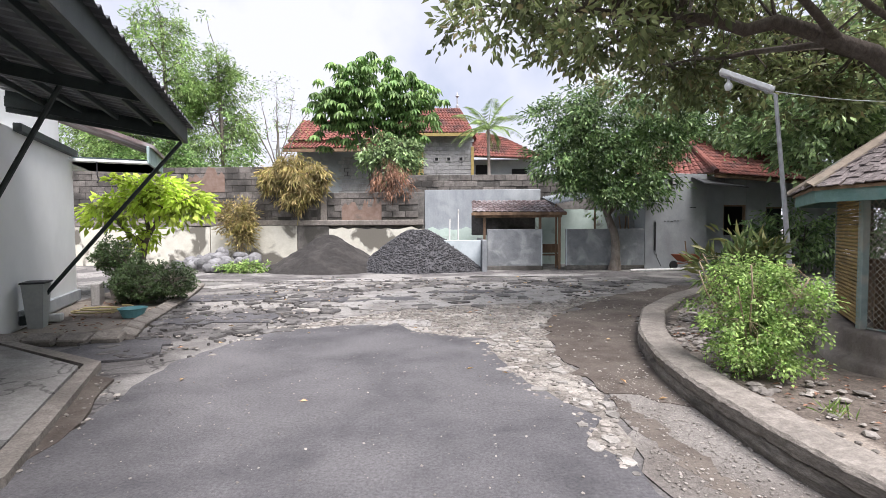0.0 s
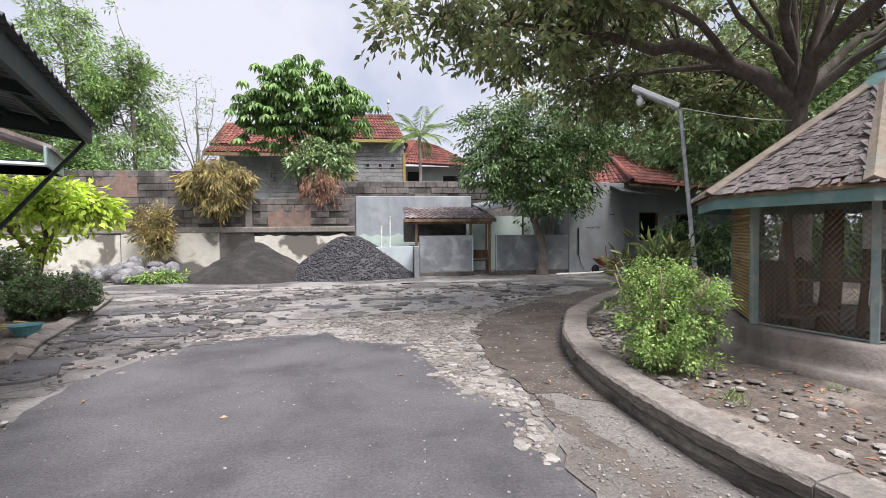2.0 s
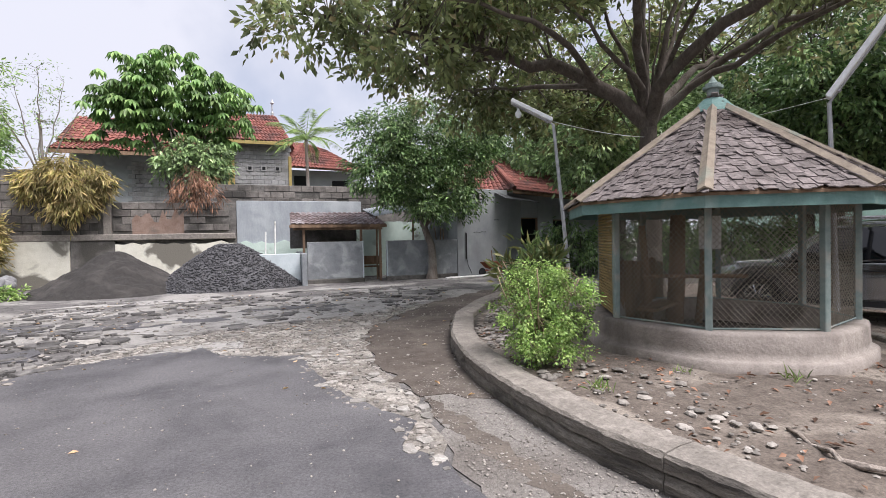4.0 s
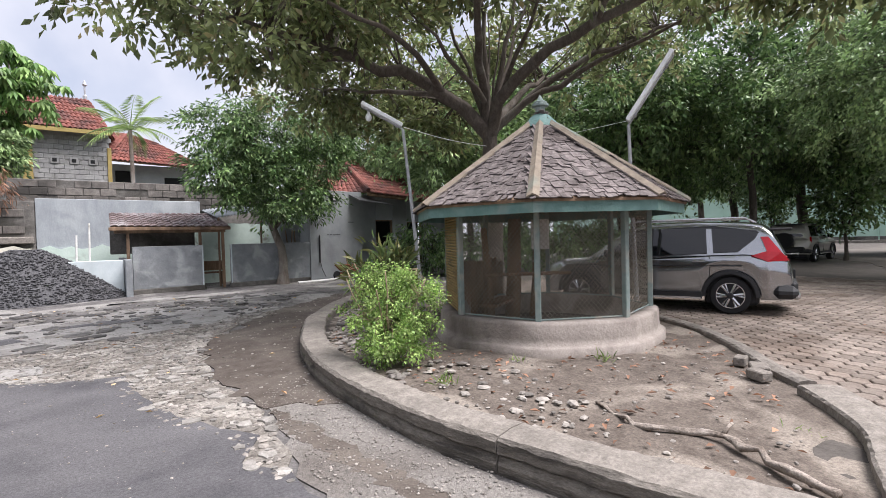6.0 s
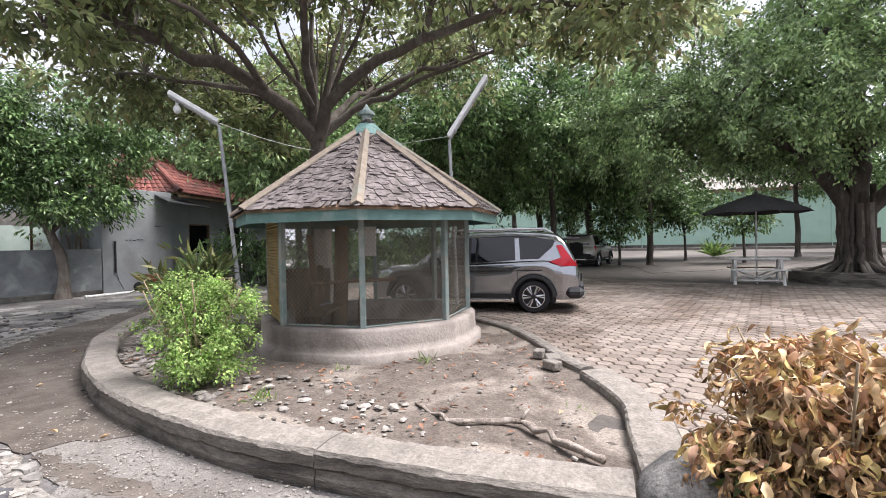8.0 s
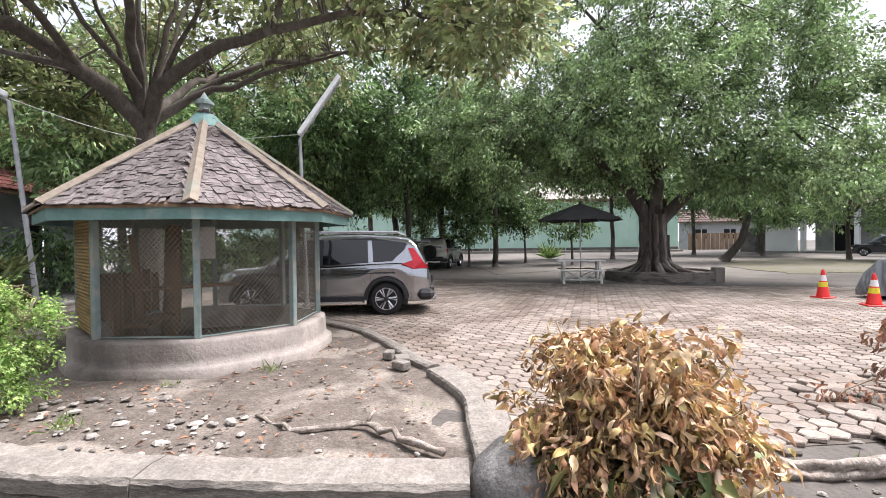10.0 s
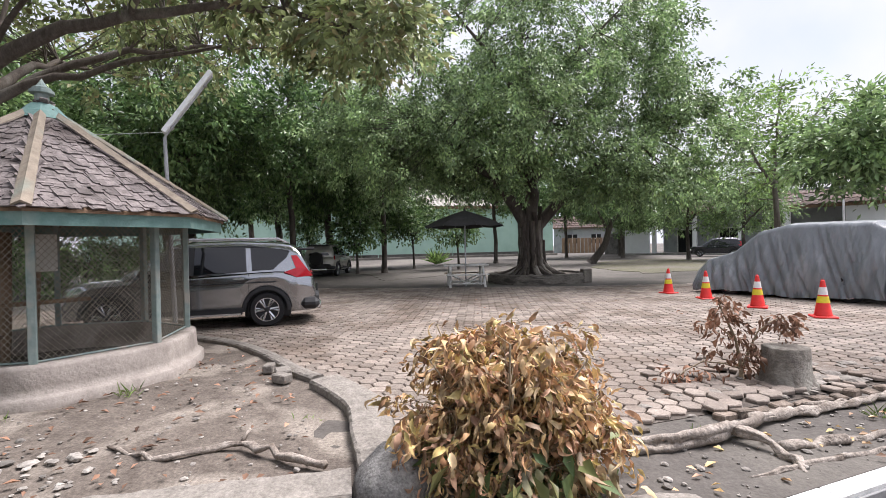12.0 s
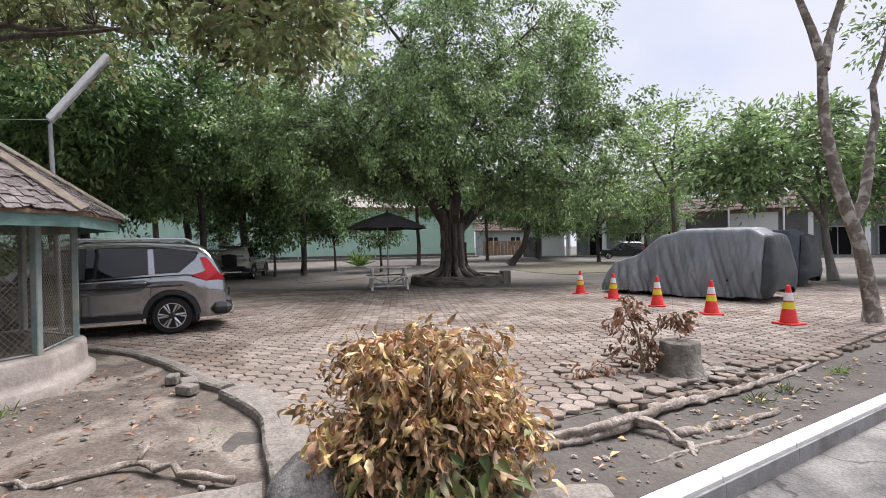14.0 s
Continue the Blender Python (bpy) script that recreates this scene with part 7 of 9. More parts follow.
# ---- plants ----
def curl_mesh(name, P, D, N, L, W, material, bend):
    """Withered leaves: six stretches that bend over, twist round their rib and roll up at the rims."""
    n, K = len(P), 6
    rng = np.random.default_rng(n)
    S = unit(np.cross(D, N))
    U = np.cross(S, D)
    v = np.empty((n, 3 * K + 1, 3))
    cur, ang, tw = P.copy(), rng.normal(size=n) * 0.3, rng.normal(size=n) * 0.5
    twist, roll = rng.normal(size=n) * 0.42, rng.uniform(0.1, 0.95, n)
    for k in range(K):
        wk = (0.3, 0.8, 1.0, 0.9, 0.55, 0.2)[k]
        c, z = np.cos(tw)[:, None], np.sin(tw)[:, None]
        F = D * np.cos(ang)[:, None] - U * np.sin(ang)[:, None]
        Q = U * np.cos(ang)[:, None] + D * np.sin(ang)[:, None]
        side, up = S * c + Q * z, Q * c - S * z
        half = (W * wk * rng.uniform(0.8, 1.15, n) / 2)[:, None]
        r1, r2 = (roll + rng.normal(size=n) * 0.25)[:, None], (roll + rng.normal(size=n) * 0.25)[:, None]
        v[:, 3 * k], v[:, 3 * k + 1], v[:, 3 * k + 2] = cur + side * half * np.cos(r1) + up * half * np.sin(r1), cur, cur - side * half * np.cos(r2) + up * half * np.sin(r2)
        cur = cur + F * (L / K)[:, None]
        ang = ang + bend * rng.uniform(0.1, 0.75, n)
        tw = tw + twist
    v[:, 3 * K] = cur
    tri = []
    for k in range(K - 1):
        a, b = 3 * k, 3 * k + 3
        tri += [a, b, b + 1, a, b + 1, a + 1, a + 1, b + 1, b + 2, a + 1, b + 2, a + 2]
    a = 3 * K - 3
    tri += [a, 3 * K, a + 1, a + 1, 3 * K, a + 2]
    m, tri = len(tri) // 3, np.array(tri)
    me = bpy.data.meshes.new(name)
    me.vertices.add((3 * K + 1) * n)
    me.vertices.foreach_set("co", v.ravel())
    me.loops.add(3 * m * n)
    me.loops.foreach_set("vertex_index", (np.arange(n)[:, None] * (3 * K + 1) + tri).ravel().astype(np.int32))
    me.polygons.add(m * n)
    me.polygons.foreach_set("loop_start", (np.arange(m * n) * 3).astype(np.int32))
    me.update(calc_edges=True)
    me.polygons.foreach_set("use_smooth", [True] * len(me.polygons))
    me.materials.append(material)
    return me


def leaf_mesh(name, P, D, N, L, W, material, fold=0.25):
    """Leaves as folded rhombs: places P, ways D, normals N, lengths L and widths W, all as arrays."""
    n = len(P)
    S = np.cross(D, N)
    S /= np.linalg.norm(S, axis=1, keepdims=True) + 1e-9
    U = np.cross(S, D)
    mid = P + D * (L * 0.48)[:, None]
    up = U * (W * fold)[:, None]
    v = np.empty((n, 4, 3))
    v[:, 0], v[:, 2] = P, P + D * L[:, None] - U * (L * 0.12)[:, None]
    v[:, 1], v[:, 3] = mid + S * (W / 2)[:, None] + up, mid - S * (W / 2)[:, None] + up
    me = bpy.data.meshes.new(name)
    me.vertices.add(4 * n)
    me.vertices.foreach_set("co", v.ravel())
    me.loops.add(6 * n)
    k = np.arange(n)[:, None] * 4
    me.loops.foreach_set("vertex_index", (k + np.array([0, 1, 2, 0, 2, 3])).ravel().astype(np.int32))
    me.polygons.add(2 * n)
    me.polygons.foreach_set("loop_start", (np.arange(2 * n) * 3).astype(np.int32))
    me.update(calc_edges=True)
    me.materials.append(material)
    return me


def unit(a):
    return a / (np.linalg.norm(a, axis=1, keepdims=True) + 1e-9)


def clump_centres(rng, blobs, shell=0.55, gaps=0.12):
    """Places inside ellipsoids and the ways out from their middles, more of them towards the skin, with gaps between the boughs."""
    out, ways = [], []
    for c, r, n in blobs:
        size = max(r)
        freq = 1.5 / max(0.6, size * 0.55)
        got, way = [], []
        while len(got) < n:
            d = unit(rng.normal(size=(n, 3)))
            rad = shell + (1 - shell) * rng.random(n) ** 0.6
            rad = np.where(rng.random(n) < 0.22, rng.random(n) ** 0.5 * shell, rad)
            wob = 1 + 0.2 * np.sin(d[:, 0] * 5.1 + c[0]) * np.cos(d[:, 1] * 4.3 + c[1]) + 0.13 * np.sin(d[:, 2] * 9 + d[:, 0] * 7)
            p = np.array(c) + d * np.array(r) * (rad * wob)[:, None]
            for k in range(n):
                if size < 1.0 or noise.noise(Vector(p[k]) * freq) > -gaps:
                    got.append(p[k])
                    way.append(d[k])
        out.append(np.array(got[:n]))
        ways.append(np.array(way[:n]))
    return np.concatenate(out), np.concatenate(ways)


def scatter(rng, C, ways, per, spread, size, aspect=0.42, droop=0.25, flat=0.7):
    """Leaves along a short spray at each clump centre, which reaches outwards and hangs a little."""
    m, n = len(C), len(C) * per
    axis = unit(ways * np.array([1, 1, 0.5]) + rng.normal(size=(m, 3)) * 0.45 + np.array([0, 0, -droop * 0.5]))
    reach = spread * rng.uniform(1.8, 3.6, m)
    A = np.repeat(axis, per, 0)
    u = rng.random(n) ** 0.8 - 0.45
    off = rng.normal(size=(n, 3)) * np.array([1, 1, flat]) * spread * 0.5
    P = np.repeat(C, per, 0) + A * (u * np.repeat(reach, per))[:, None] + off
    P[:, 2] -= (u + 0.45) ** 2 * np.repeat(reach, per) * droop * 0.6
    D = unit(A * 0.75 + off / spread * 1.1 + rng.normal(size=(n, 3)) * 0.35 + np.array([0, 0, -droop]))
    N = unit(rng.normal(size=(n, 3)) * 0.7 + np.array([0, 0, 1.0]))
    L = size * rng.uniform(0.6, 1.25, n)
    return P, D, N, L, L * aspect * rng.uniform(0.8, 1.2, n)


def wiggle(pts, amount, seed, step=0.5):
    out = []
    for i, p in enumerate(spline(pts, step)):
        w = Vector((noise.noise(Vector((i * 0.9, seed, 1))), noise.noise(Vector((i * 0.9, seed, 7))), noise.noise(Vector((i * 0.9, seed, 13))))) * amount
        out.append(p + (w if i else Vector()))
    return out


def tree(name, base, trunk, r, limbs, blobs, per, spread, size, leaf, bark, label, seed, aspect=0.42, droop=0.25, twigs=0.35, flat=0.7, shell=0.55, category="tree", n=10, group="", bend=None, gaps=0.05):
    """A tapered trunk, limbs, twigs to the clumps, and a crown of single leaves. All places are in the world."""
    rng = np.random.default_rng(seed)
    th = thing(name, base, 0, label, category, group)
    o = Vector(base)
    tp = wiggle([Vector(p) - o for p in trunk], r * 0.35, seed)
    k = len(tp)
    radii = [r * (1.35 if i == 0 else 1) * (1 - 0.45 * i / max(1, k - 1)) for i in range(k)]
    part("trunk", Build().tube(tp, radii, n), bark, th, smooth=True, fix=False)
    nodes = [tuple(p) for p in tp[k // 2:]]
    rr = [radii[-1]] * len(nodes)
    for i, lm in enumerate(limbs):
        w = lm[0]
        lp = wiggle([Vector(p) - o for p in lm[1:]], 0.14 if w > 0.03 else 0.03, seed + i * 3.3)
        m = len(lp)
        ra = [max(min(0.012, w * 0.5), w * (1 - 0.85 * j / (m - 1))) for j in range(m)]
        part("limb", Build().tube(lp, ra, 8), bark, th, smooth=True, fix=False)
        nodes += [tuple(p) for p in lp[1:]]
        rr += ra[1:]
    C, ways = clump_centres(rng, blobs, shell, gaps)
    C = C - np.array(base)
    nd, ra = np.array(nodes), np.array(rr)
    tw = Build()
    for c in C:
        if rng.random() > twigs:
            continue
        dist = np.linalg.norm(nd - c, axis=1) + np.maximum(0, nd[:, 2] - c[2]) * 0.5
        j = int(dist.argmin())
        q = Vector(nd[j])
        p = Vector(c)
        midp = q.lerp(p, 0.5) + Vector((rng.normal() * 0.12, rng.normal() * 0.12, rng.normal() * 0.1)) * min(1, (p - q).length)
        t = min(0.035, max(0.008 if r > 0.04 else 0.003, ra[j] * 0.35))
        tw.tube([q, midp, p], [t, t * 0.6, min(0.005, t * 0.6)], 4, caps=False)
    if tw.v:
        part("twigwork", tw, bark, th, kind="stuff", fix=False)
    sc = scatter(rng, C, ways, per, spread, size, aspect, droop, flat)
    if bend:
        me = curl_mesh("crown", *sc, leaf, rng.uniform(bend[0], bend[1], len(sc[0])))
    else:
        me = leaf_mesh("crown", *sc, leaf)
    part("crown", me, leaf, th, kind="stuff")
    return th


# the wide shade tree behind the aviary
F = (8.5, 9.4, 4.25)
tree("shade_tree", (8.6, 9.5, 0.15), [(8.6, 9.5, 0.15), (8.62, 9.52, 2.0), (8.55, 9.45, 3.4), F], 0.33,
     [(0.2, F, (7.2, 9.6, 5.2), (5.0, 9.9, 5.7), (2.6, 10.1, 6.0), (0.8, 9.9, 6.1)),
      (0.17, F, (8.2, 8.3, 5.3), (8.6, 6.2, 6.0), (8.9, 4.0, 6.2), (9.1, 1.9, 5.7)),
      (0.13, F, (7.8, 9.0, 5.6), (6.6, 7.6, 6.4), (5.2, 6.2, 7.0), (4.0, 5.4, 7.1)),
      (0.13, F, (9.6, 9.6, 5.4), (11.5, 10.2, 6.4), (14, 10.6, 7.0)),
      (0.12, F, (8.7, 11.2, 5.5), (8.2, 13.5, 6.4), (7.6, 15.5, 6.6)),
      (0.11, F, (9.6, 8.2, 5.6), (11.6, 6.6, 6.7), (13.2, 5.0, 7.2)),
      (0.09, (7.2, 9.6, 5.2), (5.8, 8.6, 5.5), (4.2, 8.2, 5.8), (2.6, 8.0, 5.9)),
      (0.09, (5.0, 9.9, 5.7), (3.6, 11.2, 5.8), (2.2, 12.2, 5.8)),
      (0.10, F, (8.3, 9.3, 5.5), (7.9, 9.0, 7.0), (7.6, 8.8, 9.0)), (0.09, F, (8.6, 9.2, 5.5), (8.7, 8.8, 7.0), (8.9, 8.6, 9.2)),
      (0.07, F, (8.1, 9.5, 5.4), (7.4, 9.6, 7.0), (6.8, 9.8, 8.6)), (0.08, F, (8.9, 9.5, 5.4), (9.5, 9.3, 7.0), (10.0, 9.2, 8.8)),
      (0.06, (8.6, 6.2, 6.0), (7.4, 4.9, 6.3), (6.6, 3.6, 6.4)), (0.06, (8.9, 4.0, 6.2), (10.2, 3.0, 6.2), (11.2, 2.2, 6.0)),
      (0.1, F, (8.2, 9.2, 5.0), (6.6, 8.6, 5.6), (5.4, 8.5, 6.6)), (0.08, F, (8.4, 8.8, 5.1), (7.6, 7.2, 5.9), (6.8, 5.6, 6.6)), (0.1, F, (9.0, 8.6, 5.0), (10.2, 6.6, 5.9), (11.0, 4.4, 6.6)),
      (0.08, (7.2, 9.6, 5.2), (6.2, 10.6, 5.3), (4.6, 11.8, 5.5)), (0.045, F, (8.35, 9.2, 5.6), (8.2, 9.1, 7.2)), (0.045, F, (8.6, 9.3, 5.6), (8.75, 9.1, 7.3)), (0.04, F, (8.75, 9.3, 5.6), (9.1, 9.2, 7.0)), (0.04, F, (8.2, 9.4, 5.6), (7.7, 9.4, 6.9))],
     [((7.8, 8.9, 9.4), (7.0, 6.8, 2.2), 320), ((7.4, 9.0, 7.4), (5.6, 4.6, 0.8), 280), ((3.6, 9.8, 6.3), (3.0, 2.4, 0.5), 120), ((4.4, 9.2, 7.2), (3.4, 2.6, 0.6), 100), ((8.9, 3.9, 6.7), (2.8, 3.2, 0.8), 150), ((5.4, 6.8, 7.2), (3.0, 2.8, 0.7), 130),
      ((8.2, 13.4, 6.9), (3.8, 2.8, 1.3), 170), ((12.2, 8.0, 7.4), (3.0, 3.8, 1.5), 190), ((1.2, 9.6, 5.8), (1.5, 1.3, 0.5), 46), ((2.6, 9.6, 5.3), (1.4, 1.3, 0.4), 40), ((8.9, 1.9, 5.6), (1.4, 1.1, 0.6), 60), ((10.4, 2.6, 6.4), (2.3, 1.7, 1.0), 90), ((5.6, 12.4, 5.6), (2.6, 1.6, 0.7), 110), ((8.6, 12.8, 5.2), (2.4, 1.5, 0.8), 110)],
     22, 0.21, 0.2, G_BIG, M_BARKMID, "wide-spreading shade tree with grey forked limbs behind the aviary", 3, aspect=0.5, twigs=0.6)

# the banyan on its ring
BT = (20.2, -2.25, 4.2)
tree("banyan_tree", (20.2, -2.25, 0.4), [(20.2, -2.25, 0.4), (20.2, -2.2, 1.6), (20.25, -2.25, 3.0), BT], 0.44,
     [(0.28, (20.2, -2.25, 2.0), (19.6, -1.3, 3.6), (18.8, 0.2, 5.0), (18.2, 2.0, 6.2)), (0.26, (20.2, -2.3, 2.2), (20.2, -3.6, 3.6), (19.8, -5.2, 5.0), (19.4, -7.0, 6.2)),
      (0.3, BT, (20.2, -2.2, 7.0), (20.4, -2.0, 11.0)), (0.2, BT, (18.8, -2.6, 5.6), (17.2, -3.0, 6.6)), (0.2, BT, (21.5, -0.8, 6.2), (22.5, 1.0, 8.5)),
      (0.2, BT, (21.2, -4.0, 6.4), (21.8, -5.8, 8.6)), (0.15, (20.2, -2.2, 7.0), (18.8, -0.6, 9.0), (18.0, 0.8, 10.5)), (0.15, (20.2, -2.2, 7.0), (19.2, -4.2, 9.2), (18.6, -5.6, 10.4))],
     [((20.0, -2.2, 9.0), (5.6, 6.4, 5.0), 820), ((18.4, 2.2, 5.8), (3.0, 3.4, 2.6), 250), ((18.6, -7.0, 5.6), (3.0, 3.0, 2.6), 250), ((17.2, -1.8, 5.9), (2.2, 2.8, 1.7), 160), ((18.9, -0.6, 4.6), (1.6, 2.2, 0.8), 110), ((20.0, 4.4, 6.2), (2.8, 2.8, 2.2), 220), ((18.4, -4.8, 3.9), (1.8, 2.0, 0.8), 90), ((20.6, -6.6, 9.4), (2.8, 2.4, 2.8), 170)],
     60, 0.25, 0.15, G_BANYAN, M_BARKDARK, "large dense banyan tree with hanging roots on a raised ring", 7, aspect=0.55, gaps=-0.06, droop=0.5, n=14, twigs=0.3)


def banyan_roots():
    th = thing("buttress_roots", (20.2, -2.25, 0.2), 0, "tangle of grey buttress roots round the banyan", "roots")
    rnd = random.Random(2)
    for k in range(30):
        a = k / 30 * 6.283 + rnd.uniform(-0.1, 0.1)
        q = 0.42 + rnd.uniform(-0.05, 0.05)
        e = rnd.uniform(0.95, 1.75)
        pts = [(q * math.cos(a), q * math.sin(a), rnd.uniform(1.6, 3.2)), (q * 1.05 * math.cos(a + 0.06), q * 1.05 * math.sin(a + 0.06), 0.95), (0.66 * math.cos(a + 0.1), 0.66 * math.sin(a + 0.1), 0.5), (e * math.cos(a + 0.2), e * math.sin(a + 0.2), 0.18)]
        part("root", Build().tube(wiggle(pts, 0.06, k, 0.3), 0.055 + 0.04 * rnd.random(), 7), M_BARKDARK if k % 3 else M_BARK, th, smooth=True, fix=False)
    rg = thing("ring_wall", (20.1, -2.4, 0.1), 0, "low dark cement ring round the banyan", "planter ring")
    part("wall", Build().lathe([(1.98, 0), (1.96, 0.42), (1.9, 0.45), (1.72, 0.44), (1.7, 0.34)], 40), M_KERBFACE, rg)
    part("soil", Build().lathe([(1.72, 0.2), (1.72, 0.36), (0.4, 0.42)], 40), M_SOIL, rg)


banyan_roots()
solid("stone_seat", Build().box((19.3, -4.2, 0.42), (0.35, 0.35, 0.55), 0.3, 0.03), M_KERB, "small cement block beside the ring", "block")

# tree by the passage
tree("garden_tree", (6.5, 19.85, 0), [(6.5, 19.85, 0), (6.55, 19.85, 1.0), (6.3, 19.9, 2.0), (6.0, 19.9, 3.0)], 0.2,
     [(0.11, (6.2, 19.9, 2.3), (5.4, 19.8, 3.4), (4.6, 19.8, 4.6)), (0.11, (6.0, 19.9, 3.0), (6.4, 19.9, 4.4), (6.8, 19.8, 6.0)), (0.09, (6.2, 19.9, 2.2), (7.3, 19.6, 3.4), (8.0, 19.5, 4.4)), (0.08, (6.0, 19.9, 3.0), (5.6, 19.4, 4.8), (5.4, 19.0, 6.0)), (0.06, (6.0, 19.9, 2.8), (5.0, 19.4, 3.4), (4.2, 19.2, 4.2)), (0.07, (6.2, 19.9, 2.3), (7.6, 19.7, 4.6), (8.6, 19.4, 6.2))],
     [((4.4, 19.6, 5.9), (1.5, 1.4, 0.9), 110), ((5.9, 19.6, 6.3), (1.9, 1.5, 1.2), 150), ((4.3, 19.4, 4.6), (1.3, 1.2, 0.8), 110), ((5.7, 19.3, 4.5), (1.5, 1.2, 0.9), 130), ((7.4, 19.5, 5.2), (1.7, 1.4, 1.1), 150), ((7.6, 19.5, 3.6), (1.2, 1.1, 0.8), 90), ((4.9, 19.2, 3.6), (1.1, 0.9, 0.5), 70), ((6.2, 19.2, 3.1), (1.1, 0.9, 0.5), 60), ((8.6, 19.4, 6.4), (1.6, 1.4, 1.1), 110)],
     30, 0.24, 0.19, G_DARK, M_BARK, "dark leafy tree with pale bent trunk by the passage", 11, aspect=0.36, droop=0.45)

# trees behind the aviary, the house and along the hall
for i, (x, y, h, rad, s) in enumerate(((14.0, 17.0, 10.0, 3.6, 1), (18.5, 20.5, 12.5, 4.6, 2), (15.0, 26.5, 11.0, 4.4, 3), (22.5, 15.0, 12.0, 4.4, 4), (30.5, 9.4, 10.5, 4.4, 5), (27.0, 16.5, 9.5, 4.2, 6), (36.0, 15.0, 11.0, 4.6, 8), (35.5, 6.9, 8.5, 3.6, 9), (44.0, 21.0, 12.0, 5.2, 10), (24.0, 24.0, 13.0, 5.4, 12), (20.0, 12.5, 12.5, 4.6, 13), (28.5, 5.5, 14.5, 5.2, 14), (33.0, 20.0, 14.5, 5.6, 15), (40, -1.5, 12, 5, 16), (50, -9, 11, 5, 17), (48, -14, 9, 4, 18), (24.5, 9.5, 13.5, 4.8, 19), (56, -16, 9, 4.5, 20), (62, -20, 9, 5, 21))):
    z0 = 0.15
    t = h * 0.42
    tree("yard_tree", (x, y, z0), [(x, y, z0), (x + 0.1, y, t * 0.5), (x - 0.1, y + 0.1, t), (x, y, h * 0.7)], 0.28 if i in (4, 6, 8) else 0.17,
         [(0.12, (x - 0.1, y + 0.1, t), (x + rad * 0.4 * math.cos(a + s), y + rad * 0.4 * math.sin(a + s), t + h * 0.14), (x + rad * 0.8 * math.cos(a + s), y + rad * 0.8 * math.sin(a + s), t + h * 0.24)) for a in (0, 1.6, 3.1, 4.7)],
         [((x, y, h * 0.66), (rad, rad, h * 0.32), 300), ((x - rad * 0.5, y - rad * 0.3, h * 0.54), (rad * 0.6, rad * 0.6, h * 0.16), 110), ((x + rad * 0.2, y - rad * 0.5, h * 0.52), (rad * 0.55, rad * 0.5, h * 0.14), 90), ((x - rad * 0.1, y + rad * 0.3, h * 0.56), (rad * 0.9, rad * 0.8, h * 0.1), 90)],
         30, 0.3, 0.27, G_DARK if i % 3 else G_BANYAN, M_BARKDARK, "dark green yard tree with slender trunk", 30 + i, aspect=0.45, gaps=-0.03, droop=0.4, twigs=0.25, group="trees along the hall")
for i, (x, y, h) in enumerate(((33.5, 4.4, 4.6), (31.0, 1.2, 4.0), (28.0, 7.0, 3.6), (34, 12.0, 4.4))):
    tree("young_tree", (x, y, 0.15), [(x, y, 0.15), (x + 0.06, y, 1.0), (x, y + 0.1, h * 0.55)], 0.09,
         [(0.05, (x, y, h * 0.4), (x + 0.5, y + 0.4, h * 0.7)), (0.05, (x, y, h * 0.45), (x - 0.5, y - 0.5, h * 0.75))],
         [((x, y, h * 0.74), (1.5, 1.6, h * 0.28), 90)], 22, 0.3, 0.26, G_DARK, M_BARKDARK, "young slender tree before the mint hall", 50 + i, twigs=0.4, group="young trees")
for i, (x, y, h, w) in enumerate(((12.6, 18.0, 2.4, 1.7), (14.6, 15.2, 2.2, 1.6), (17.0, 14.4, 2.3, 1.8), (19.6, 14.0, 2.1, 1.7), (22.4, 12.6, 2.3, 1.8), (25.2, 12.0, 2.0, 1.7), (29.5, 12.5, 2.2, 1.8), (17.6, 18.4, 3.0, 2.2), (23.0, 18.0, 3.2, 2.4))):
    tree("dark_shrub", (x, y, 0.15), [(x, y, 0.15), (x + 0.05, y, h * 0.4)], 0.06, [(0.03, (x, y, h * 0.3), (x + 0.4 * math.cos(a), y + 0.4 * math.sin(a), h * 0.75)) for a in (0.4, 2.4, 4.4)],
         [((x, y, h * 0.58), (w, w, h * 0.42), 90)], 24, 0.26, 0.24, G_DARK, M_BARKDARK, "dark leafy shrub under the yard trees", 140 + i, aspect=0.36, droop=0.5, category="shrub", group="shrubs under the yard trees")
# leaning tree beside the far path, and trees before the white house
tree("leaning_tree", (36, -8.2, 0.15), [(36, -8.2, 0.15), (35.8, -9.2, 1.6), (35.6, -9.6, 3.4)], 0.3, [(0.14, (35.7, -9.4, 2.6), (35, -8.2, 4.4), (34.5, -7.2, 5.6)), (0.14, (35.6, -9.6, 3.2), (35.2, -11.5, 4.8), (35, -13, 5.6))],
     [((35.4, -10, 5.8), (3.0, 5.0, 2.2), 330)], 26, 0.36, 0.26, G_DARK, M_BARKDARK, "leaning tree beside the path", 61)
for i, (x, y, h, rad) in enumerate(((40, -16.8, 9.0, 4.2), (37.0, -19.5, 8.0, 3.6))):
    tree("house_tree", (x, y, 0.15), [(x, y, 0.15), (x, y + 0.1, 2.0), (x - 0.1, y, h * 0.5)], 0.16, [(0.1, (x, y, h * 0.35), (x + 0.8, y + 1.6, h * 0.55)), (0.1, (x, y, h * 0.35), (x - 0.6, y - 1.6, h * 0.6))],
         [((x, y, h * 0.62), (rad * 0.8, rad, h * 0.34), 300)], 26, 0.36, 0.27, G_BANYAN, M_BARKDARK, "leafy tree before the white house", 70 + i)
L0 = (8.25, -8.55, 0.17)
